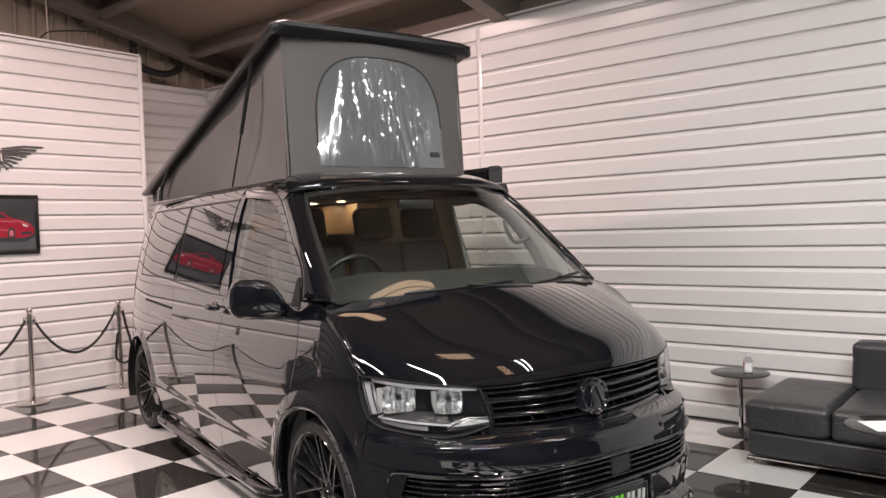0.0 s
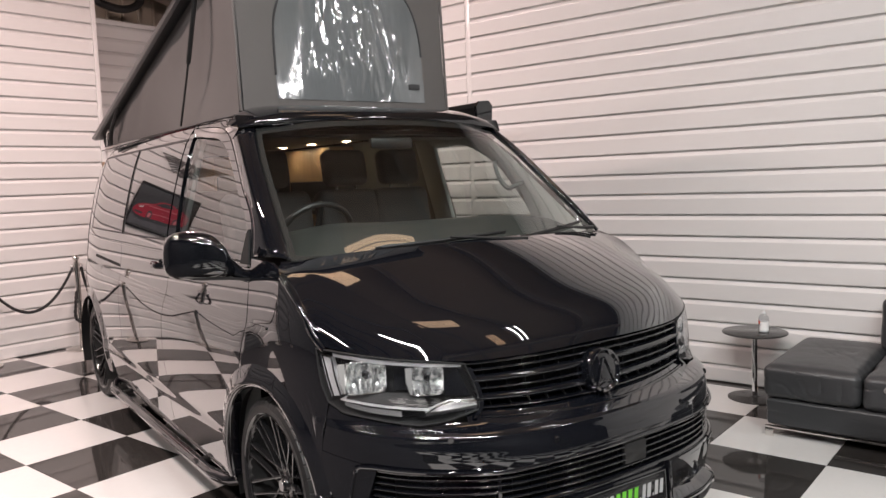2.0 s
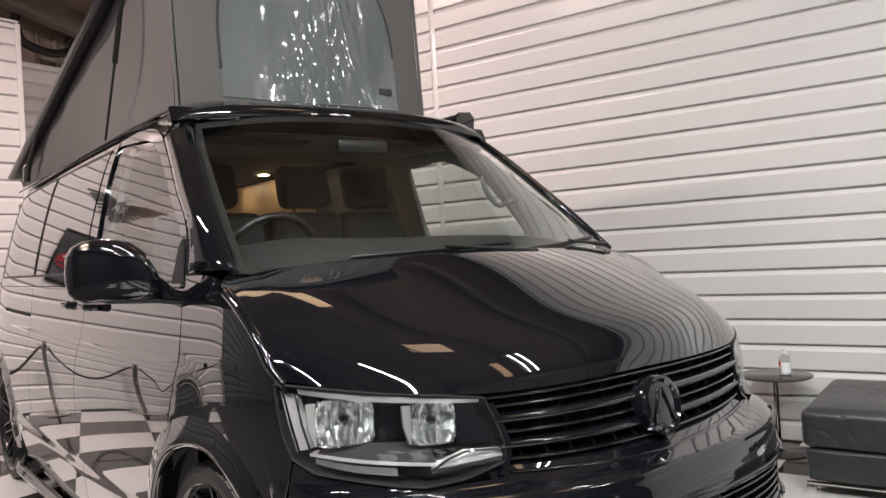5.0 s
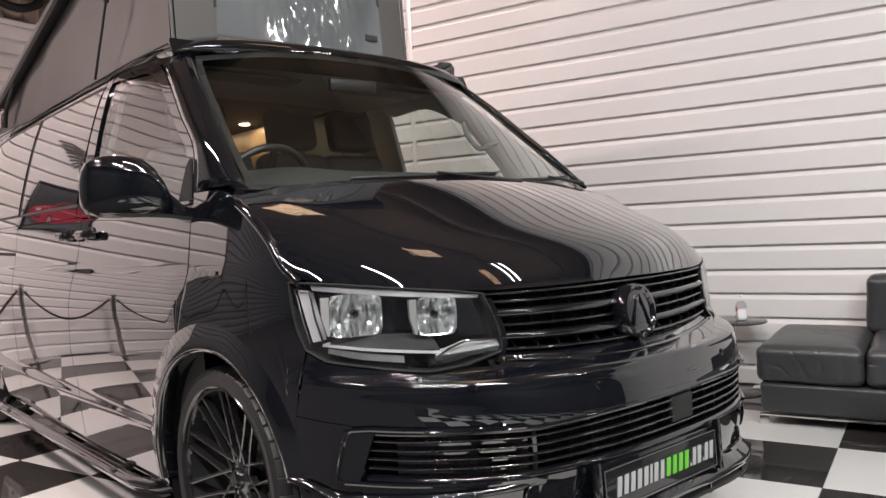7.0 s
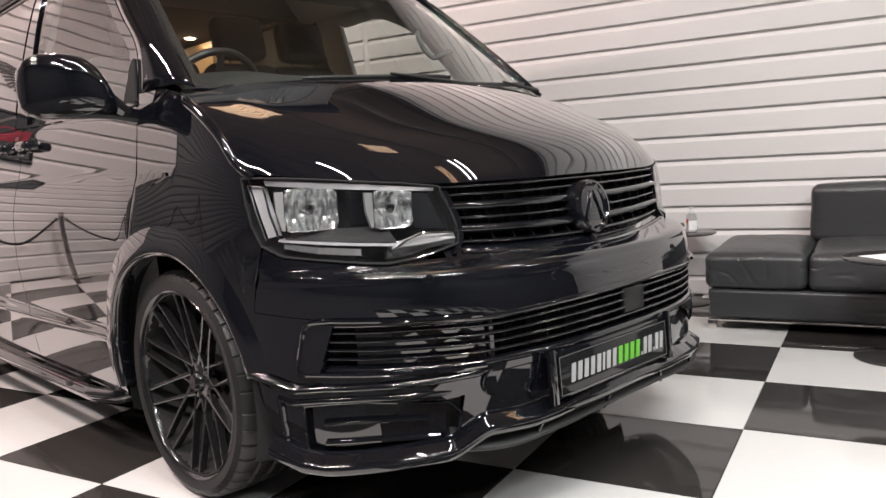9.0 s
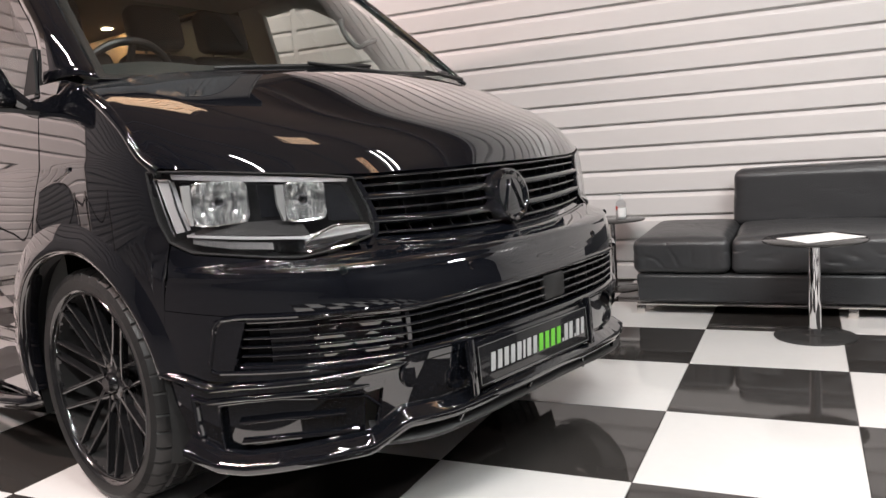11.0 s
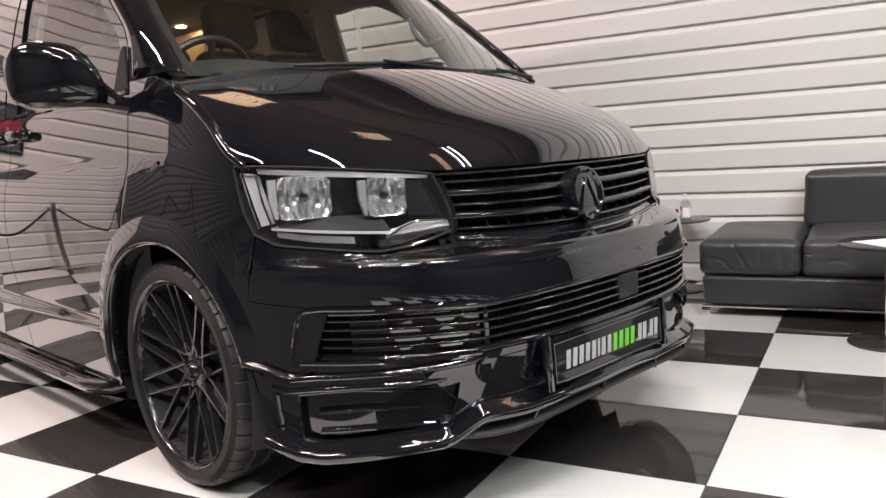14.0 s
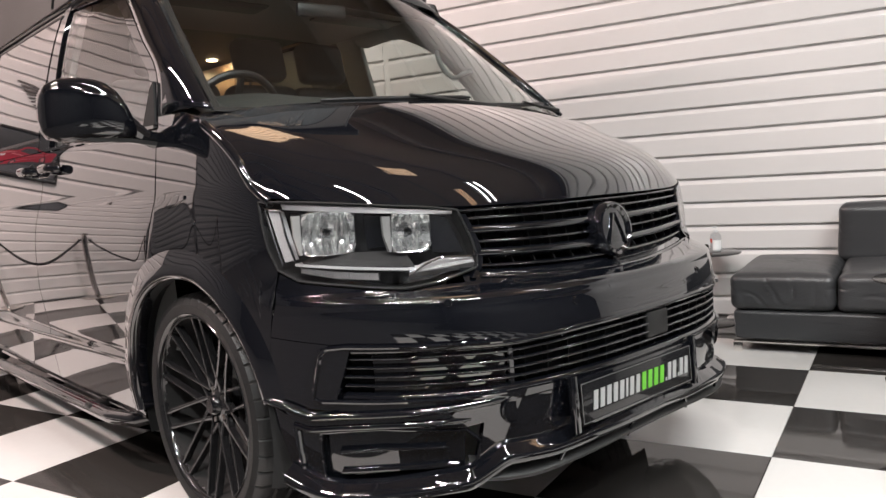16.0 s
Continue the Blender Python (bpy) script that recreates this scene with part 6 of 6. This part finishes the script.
# shell: a shallow lid with turned-down rims
rows = []
section = [(-0.675, -0.012), (-0.688, 0.0), (-0.690, 0.03), (-0.675, 0.058), (-0.62, 0.078), (-0.30, 0.096), (0, 0.10), (0.30, 0.096), (0.62, 0.078), (0.675, 0.058), (0.690, 0.03), (0.688, 0.0), (0.675, -0.012), (0.60, -0.004), (0, 0.0), (-0.60, -0.004), (-0.675, -0.012)]
for x in np.r_[-0.885, -0.90, -0.925, -0.98, np.linspace(-1.1, -3.9, 14), -3.98, -4.02]:
    k = 0.25 if x > -0.89 else 0.65 if x > -0.91 else 0.9 if x > -0.95 else 1.0
    k = k if x > -3.95 else (0.7 if x > -4.0 else 0.3)
    nose_in = 0.03 if x > -0.91 else 0.0
    base = roof_line(x) - (0.02 if x > -0.95 else 0.0)
    rows.append([(x, math.copysign(max(abs(y) - nose_in, 0), y) if y else 0, base + (h - 0.04) * k + 0.04) for y, h in section])
shell = part("roof_shell", sheet(np.array(rows)), ROOF_SHELL, pop, "black moulded roof shell")
for end in (0, -1):
    bm = bmesh.new()
    bm.faces.new([bm.verts.new(p) for p in rows[end][:-1]])
    part("shell_end", bm, ROOF_SHELL, shell, "", False)
# tray in front of the canvas
rows = []
for u in np.linspace(-1, 1, 33):
    y = 0.748 * u
    back_off = -0.10 * abs(u) ** 3
    k = 1 - abs(u) ** 10 * 0.85
    dip = 0.022 * abs(u) ** 3
    lip_line = ((-0.552, 1.0, 0.985, 0.002), (-0.545, 1.0, 1.0, 0.010), (-0.544, 1.0, 1.0, 0.026), (-0.552, 1.0, 1.0, 0.041), (-0.575, 1.0, 1.0, 0.060), (-0.66, 0.8, 0.995, 0.084), (-0.72, 0.6, 0.985, 0.097), (-0.80, 0.4, 0.975, 0.106), (-0.85, 0.0, 0.965, 0.105), (-0.88, 0.0, 0.95, 0.088), (-0.96, 0.0, 0.94, 0.068))
    rows.append([(x + back_off * b, y * w, 1.80 - dip * (1 if b == 1.0 else b) + h * k) for x, b, w, h in lip_line])
part("roof_tray", sheet(np.array(rows), 0.06, (-0.8, 0, 1.7)), GLOSS_BLACK, pop, "gloss black tray lip over the windscreen", True, 60)
for side in (-1, 1):
    part("roof_gutter", tube([(-0.80, side * 0.700, 1.848), (-1.2, side * 0.698, 1.853), (-4.02, side * 0.62, 1.853)], 0.004, 8), SATIN_BLACK, pop)
# side awning in its cassette, on the kerb side
awning = new("awning_cassette")
awning.parent = van
m = pose(-0.93, 0.86, 1.915, 0, -90, 0)
part("cassette", prism([(-0.05, -0.05), (0.02, -0.055), (0.05, -0.03), (0.055, 0.03), (0.03, 0.055), (-0.05, 0.05)], m, 2.7), SATIN_BLACK, awning, "black awning cassette")
part("cassette_end", prism([(-0.056, -0.055), (0.024, -0.06), (0.055, -0.034), (0.06, 0.034), (0.034, 0.06), (-0.056, 0.055)], pose(-0.915, 0.86, 1.915, 0, -90, 0), 0.02), GLOSS_BLACK, awning)


# ---- room things ----
def stanchion(y):
    post = thing("rope_post", pose(-1.745, y, 0), "polished chrome rope post with a ball top on a round base", "rope post", "rope posts")
    part("base", lathe([(0, 0.03), (0.04, 0.032), (0.10, 0.022), (0.148, 0.014), (0.155, 0.008), (0.155, 0.0), (0, 0.0)], 40), CHROME_WORN, post)
    part("pole", lathe([(0.025, 0.025), (0.025, 0.84), (0.030, 0.842), (0.030, 0.855), (0.018, 0.862)], 24), CHROME_WORN, post)
    part("ball", lathe([(0.014, 0.858), (0.016, 0.868)] + [(0.031 * math.sin(t), 0.895 - 0.031 * math.cos(t)) for t in np.linspace(0.5, math.pi, 12)], 24), CHROME_WORN, post)
    for s in (-1, 1):
        part("rope_ring", tube([(0.0, s * (0.03 + 0.014 * (1 - math.cos(t))), 0.82 + 0.014 * math.sin(t)) for t in np.linspace(0, 2 * math.pi, 13)], 0.004, 6, False), CHROME, post)
    return post


POSTS = (-1.82, -0.93, -0.04, 0.855, 1.745)
for y in POSTS:
    stanchion(y)


def rope(name_y, y0, y1, dip, x0=-1.745, x1=-1.745):
    r = thing("barrier_rope", pose(x0, y0, 0.815), "black twisted barrier rope hung between posts", "rope", "barrier ropes")
    pts = []
    for t in np.linspace(0, 1, 60):
        pts.append(((x1 - x0) * t, 0.045 + (y1 - y0 - 0.09) * t, -dip * (1 - (2 * t - 1) ** 2) - 0.02))
    # two strands wound round each other
    for phase in (0, math.pi):
        strand = []
        fine = along(pts, 150, False)
        for k, p in enumerate(fine):
            a = k * 0.9 + phase
            strand.append((p[0] + 0.007 * math.cos(a), p[1], p[2] + 0.007 * math.sin(a)))
        part("strand", tube(strand, 0.010, 6), ROPE, r)
    for p in (pts[0], pts[-1]):
        part("rope_cap", lathe([(0.0, -0.02), (0.016, -0.018), (0.018, 0.0), (0.014, 0.018), (0, 0.02)], 14, Matrix.Translation(p)), CHROME, r)
    return r


for a, b, dip in ((-1.82, -0.93, 0.34), (-0.93, -0.04, 0.36), (-0.04, 0.855, 0.35), (0.855, 1.745, 0.36)):
    rope("", a, b, dip)
# the last rope hangs doubled on its post
loose = thing("hanging_rope", pose(-1.745, 1.745, 0.80), "black twisted rope hanging in a loop from the end post", "rope")
pts = along([(0.0, 0.045, 0), (0.01, 0.07, -0.15), (0.02, 0.12, -0.38), (0.03, 0.11, -0.50), (0.03, 0.03, -0.545), (0.03, -0.045, -0.50), (0.03, -0.05, -0.36), (0.03, -0.03, -0.22)], 80)
for phase in (0, math.pi):
    part("strand", tube([(p[0] + 0.007 * math.cos(k * 0.9 + phase), p[1] + 0.007 * math.sin(k * 0.9 + phase), p[2]) for k, p in enumerate(pts)], 0.010, 6), ROPE, loose)

# framed print of a red car
PY0, PY1, PZ0, PZ1 = 0.30, 1.045, 1.445, 2.02
wall_x = WEST
picture = thing("framed_print", pose(wall_x + 0.002, (PY0 + PY1) / 2, (PZ0 + PZ1) / 2, 90, 0, 90), "framed dark print of a red sports car on the boarded wall", "picture")
W2, H2 = (PY1 - PY0) / 2, (PZ1 - PZ0) / 2
part("backing", box((0, 0, 0.012), (2 * W2 - 0.02, 2 * H2 - 0.02, 0.016)), POSTER_DARK, picture, "dark grey print")
for c, s in (((0, H2 - 0.015, 0.015), (2 * W2, 0.03, 0.03)), ((0, -H2 + 0.015, 0.015), (2 * W2, 0.03, 0.03)), ((W2 - 0.015, 0, 0.0149), (0.03, 2 * H2 - 0.06, 0.0298)), ((-W2 + 0.015, 0, 0.0149), (0.03, 2 * H2 - 0.06, 0.0298))):
    part("frame_rail", box(c, s, None, 0.003), FRAME_BLACK, picture)
# a low red car, three-quarter view, with its nose towards the print's right
def print_shape(name, outline, z, mat, label="", rounded=True):
    pts = along(outline + outline[:1], 60)[:-1, :2].tolist() if rounded else outline
    return part(name, prism(pts, pose(0, 0, z), 0.0008), mat, picture, label, False)


print_shape("print_ground", [(-0.335, -0.245), (0.335, -0.245), (0.335, -0.13), (-0.335, -0.10)], 0.0203, POSTER_GROUND, "slate grey ground of the print", False)
print_shape("car_shadow", [(-0.31, -0.105), (-0.20, -0.15), (0.05, -0.165), (0.28, -0.15), (0.325, -0.11), (0.1, -0.09)], 0.0211, POSTER_DARK)
car = [(-0.325, -0.03), (-0.315, 0.03), (-0.27, 0.065), (-0.20, 0.085), (-0.12, 0.125), (-0.04, 0.135), (0.04, 0.118), (0.11, 0.07), (0.20, 0.045), (0.285, 0.01), (0.325, -0.04), (0.325, -0.085), (0.28, -0.115), (0.15, -0.13), (0.0, -0.12), (-0.2, -0.115), (-0.30, -0.09)]
print_shape("car_shape", car, 0.0219, POSTER_RED, "dark red car shape")
print_shape("car_glass", [(-0.14, 0.085), (-0.09, 0.118), (-0.03, 0.122), (0.03, 0.108), (0.085, 0.066), (0.0, 0.062)], 0.0227, POSTER_DARK, "", False)
for outline in ([(-0.30, 0.02), (-0.18, 0.045), (0.0, 0.04), (0.16, 0.03), (0.16, 0.022), (0.0, 0.03), (-0.18, 0.034)], [(0.10, 0.055), (0.20, 0.035), (0.28, 0.0), (0.285, -0.012), (0.20, 0.022)], [(-0.25, -0.05), (-0.05, -0.04), (0.10, -0.055), (0.10, -0.062), (-0.05, -0.05)]):
    print_shape("car_sheen", outline, 0.0228, POSTER_PINK, "", False)
for x, r in ((-0.205, 0.052), (0.115, 0.058)):
    part("car_wheel", lathe([(0, 0.001), (r * 0.8, 0.001), (r, 0)], 24, Matrix.Translation((x, -0.085, 0.0228)) @ Matrix.Diagonal((0.62, 1, 1, 1))), POSTER_DARK, picture, "", False)
    part("car_hub", lathe([(0, 0.001), (r * 0.55, 0.0)], 16, Matrix.Translation((x, -0.085, 0.0242)) @ Matrix.Diagonal((0.62, 1, 1, 1))), POSTER_PINK, picture, "", False)
print_shape("car_lamp", [(0.215, 0.008), (0.262, -0.008), (0.268, -0.026), (0.222, -0.014)], 0.0231, POSTER_GREY, "", False)
print_shape("car_intake", [(0.20, -0.075), (0.30, -0.07), (0.305, -0.092), (0.21, -0.10)], 0.0231, POSTER_DARK, "", False)


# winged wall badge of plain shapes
def wing_badge(y, z, scale=1.0):
    badge = thing("wall_badge", pose(WEST + 0.004, y, z, 90, 0, 90), "dark pewter winged wall badge with a pale round centre", "wall badge")
    part("centre_disc", lathe([(0, 0.018), (0.082, 0.016), (0.092, 0.010), (0.094, 0.0)], 32, Matrix.Diagonal((scale, scale, 1, 1))), WING_DARK, badge)
    # pale strokes on the round centre
    for x0, y0, x1, y1 in ((-0.070, -0.040, -0.035, 0.042), (-0.035, 0.042, -0.012, -0.040), (-0.056, -0.012, -0.024, -0.012), (0.006, -0.040, 0.018, 0.042), (0.018, 0.042, 0.036, -0.008), (0.036, -0.008, 0.058, 0.042), (0.058, 0.042, 0.066, -0.040)):
        d = Vector((y0 - y1, x1 - x0)).normalized() * 0.0065
        part("centre_stroke", prism([(scale * (x0 - d.x), scale * (y0 - d.y)), (scale * (x1 - d.x), scale * (y1 - d.y)), (scale * (x1 + d.x), scale * (y1 + d.y)), (scale * (x0 + d.x), scale * (y0 + d.y))], pose(0, 0, 0.0165), 0.004), WING_PALE, badge, "pale enamel stroke", False)
    for s in (-1, 1):
        for k in range(8):
            f = k / 7
            root = (0.075 - 0.01 * f, 0.082 - 0.150 * f)
            tip = (0.465 - 0.335 * f ** 0.85, 0.118 - 0.225 * f)
            wide = 0.0115 - 0.0015 * f
            mid = ((root[0] + tip[0]) / 2, (root[1] + tip[1]) / 2 + 0.014 * (1 - f))
            outline_f = [(root[0], root[1] + 0.6 * wide), (mid[0], mid[1] + wide), (tip[0] - 0.02, tip[1] + 0.5 * wide), (tip[0], tip[1]), (tip[0] - 0.008, tip[1] - 0.8 * wide), (tip[0] - 0.03, tip[1] - 1.3 * wide), (mid[0], mid[1] - 0.7 * wide), (root[0], root[1] - 0.6 * wide)]
            outline_f = [(s * scale * x, scale * y) for x, y in outline_f]
            if s > 0:
                outline_f = outline_f[::-1]
            part("feather", prism(outline_f, pose(0, 0, 0.001 + 0.0008 * k), 0.010), WING_DARK, badge, "", False)
    part("tail_piece", prism([(-0.04 * scale, -0.06 * scale), (0.04 * scale, -0.06 * scale), (0.06 * scale, -0.135 * scale), (0, -0.15 * scale), (-0.06 * scale, -0.135 * scale)], pose(0, 0, 0.001), 0.01), WING_DARK, badge, "", False)


wing_badge(0.665, 2.38)

# sofa: low chaise end and a backed part, on a steel rail
sofa = thing("sofa", pose(4.40, 2.72, 0), "black leather low sofa with a chaise end on steel runners", "sofa")


def soft_block(centre, size, bevel, puff, seed, segs=46):
    """An upholstered block with rounded edges and a slightly uneven, puffed skin."""
    bm = bmesh.new()
    made = bmesh.ops.create_cube(bm, size=1.0)["verts"]
    bmesh.ops.subdivide_edges(bm, edges=bm.edges[:], cuts=segs, use_grid_fill=True)
    sx, sy, sz = size
    for v in bm.verts:
        p = v.co
        q = Vector((p.x * sx, p.y * sy, p.z * sz))
        inner = Vector((max(-sx / 2 + bevel, min(sx / 2 - bevel, q.x)), max(-sy / 2 + bevel, min(sy / 2 - bevel, q.y)), max(-sz / 2 + bevel, min(sz / 2 - bevel, q.z))))
        d = q - inner
        if d.length > 1e-9:
            q = inner + d.normalized() * bevel
        if p.z > 0.4:
            q.z += puff * (1 - (2 * p.x) ** 4) * (1 - (2 * p.y) ** 4)
        w = 0.006 * noise.noise(Vector((q.x * 5 + seed, q.y * 5, q.z * 6))) + 0.004 * noise.noise(Vector((q.x * 14 + seed, q.y * 14, q.z * 11)))
        crease = abs(noise.noise(Vector((q.x * 9 + 2.0 * seed + q.y * 4, q.y * 3.5 - q.x * 2, q.z * 7))))
        w -= 0.009 * max(0.0, 1 - crease / 0.10) * (0.4 + 0.6 * abs(noise.noise(Vector((q.x * 3, q.y * 3 + seed, 1.7)))))
        q += q.normalized() * w
        v.co = q + Vector(centre)
    return bm


# chaise cushion, seat cushions, bases, back
part("seat_cushion", soft_block((0.245, 0.43, 0.315), (0.50, 0.90, 0.19), 0.042, 0.022, 1), LEATHER, sofa, "black leather chaise cushion")
part("seat_cushion", soft_block((0.90, 0.36, 0.315), (0.80, 0.76, 0.19), 0.040, 0.026, 2), LEATHER, sofa)
part("seat_cushion", soft_block((1.71, 0.36, 0.315), (0.80, 0.76, 0.19), 0.040, 0.026, 3), LEATHER, sofa)
part("sofa_base", soft_block((1.06, 0.42, 0.14), (2.10, 0.86, 0.155), 0.02, 0.0, 4, 46), LEATHER, sofa, "black leather base")
part("back_cushion", soft_block((1.29, 0.80, 0.55), (1.66, 0.20, 0.34), 0.05, 0.01, 5, 46), LEATHER, sofa, "black leather back cushion")
part("steel_rail", box((1.06, -0.005, 0.055), (2.10, 0.02, 0.014), None, 0.003), CHROME_WORN, sofa, "brushed steel runner")
part("steel_rail", box((1.06, 0.84, 0.055), (2.10, 0.02, 0.014), None, 0.003), CHROME_WORN, sofa, "brushed steel runner")
for x in (0.03, 1.06, 2.09):
    for y in (-0.005, 0.84):
        part("foot", box((x, y, 0.024), (0.045, 0.018, 0.048), None, 0.002), CHROME_WORN, sofa)


def round_table(name, x, y, h, top_r, base_r, pole_r, label):
    t = thing(name, pose(x, y, 0), label, "table")
    part("table_top", lathe([(0, h), (top_r - 0.006, h), (top_r, h - 0.004), (top_r, h - 0.010), (top_r - 0.006, h - 0.014), (0, h - 0.014)], 56), TABLE_TOP, t, "round smoked top")
    part("pole", lathe([(pole_r, 0.012), (pole_r, h - 0.03), (pole_r + 0.02, h - 0.018), (pole_r + 0.03, h - 0.0145)], 28), CHROME, t, "chrome pole")
    part("foot_plate", lathe([(0, 0.016), (pole_r + 0.012, 0.016), (pole_r + 0.016, 0.012), (base_r - 0.02, 0.009), (base_r, 0.005), (base_r, 0.0), (0, 0.0)], 56), TABLE_TOP, t, "dark round foot plate")
    return t


round_table("side_table", 4.13, 3.42, 0.45, 0.205, 0.17, 0.018, "small round smoked-top table on a chrome pole beside the sofa")
round_table("coffee_table", 5.285, 2.335, 0.455, 0.22, 0.175, 0.027, "round smoked-top table on a chrome pole before the sofa")
sheet_m = pose(5.31, 2.33, 0.4562, 0, 0, 38)
paper = thing("paper_sheet", sheet_m, "blank white sheet of paper on the round table", "paper")
part("page", box((0, 0, 0.0006), (0.297, 0.21, 0.0012)), PAPER, paper, "", False)

bottle = thing("pump_bottle", pose(4.19, 3.41, 0.4502), "clear pump bottle with white and red labels on a table", "bottle")
part("bottle_body", lathe([(0, 0.001), (0.030, 0.001), (0.033, 0.006), (0.033, 0.090), (0.029, 0.106), (0.016, 0.116), (0.013, 0.122)], 28), BOTTLE, bottle).visible_shadow = False
part("gel", lathe([(0, 0.003), (0.028, 0.003), (0.0305, 0.008), (0.0305, 0.070), (0, 0.070)], 24), GEL, bottle, "pale gel in the bottle")
for name, first, last, low, high, mat, label in (("front_label", -112, -10, 0.014, 0.072, PAPER, "white label"), ("red_label", -150, -116, 0.058, 0.082, LABEL_RED, "small red label")):
    part(name, sheet(np.array([[(0.0336 * math.cos(radians(t)), 0.0336 * math.sin(radians(t)), z) for t in np.linspace(first, last, 12)] for z in (low, high)])), mat, bottle, label)
part("pump_collar", lathe([(0.013, 0.120), (0.013, 0.132), (0.005, 0.134), (0.004, 0.150)], 20), GEL, bottle, "clear pump collar")
part("pump_head", tube([(0.008, 0.002, 0.152), (-0.002, 0, 0.153), (-0.022, -0.004, 0.148)], [0.006, 0.006, 0.003], 10), GEL, bottle)

floor_cable = thing("floor_cable", pose(4.25, 3.50, 0.006), "thin black cable lying on the tiles by the sofa", "cable")
part("cable_run", tube(along([(-0.22, -0.02, 0), (-0.12, -0.05, 0), (0.0, 0.0, 0), (0.10, -0.01, 0.0), (0.25, 0.05, 0.0)], 30), 0.006, 6), CABLE, floor_cable)

# coiled hose and cables over the partition
hose = thing("hose_loop", pose(-2.88, 2.98, 3.74), "thick black hose bent in a loop above the far partition", "hose")
part("hose_run", tube(along([(0, -0.32, 0.28), (0, -0.33, 0.12), (0, -0.28, -0.03), (0, -0.10, -0.10), (0, 0.12, -0.10), (0, 0.28, 0.0), (0, 0.30, 0.14)], 40), 0.045, 10), CABLE, hose)
wire = thing("roof_cable", pose(-2.0, 1.0, 3.57), "thin black cable looping over the partition", "cable")
part("cable_run", tube(along([(0, 0.15, 0.0), (0, 0.24, 0.10), (0, 0.45, 0.16), (0, 0.75, 0.20)], 24), 0.008, 6), CABLE, wire)
drop = thing("light_pull", pose(-2.0, 1.2, 3.57), "pale hanging pull cord above the partition", "cord")
part("cord_line", tube([(0, 0.06, 0.02), (0, 0.05, 0.6)], 0.006, 6), BEIGE, drop)
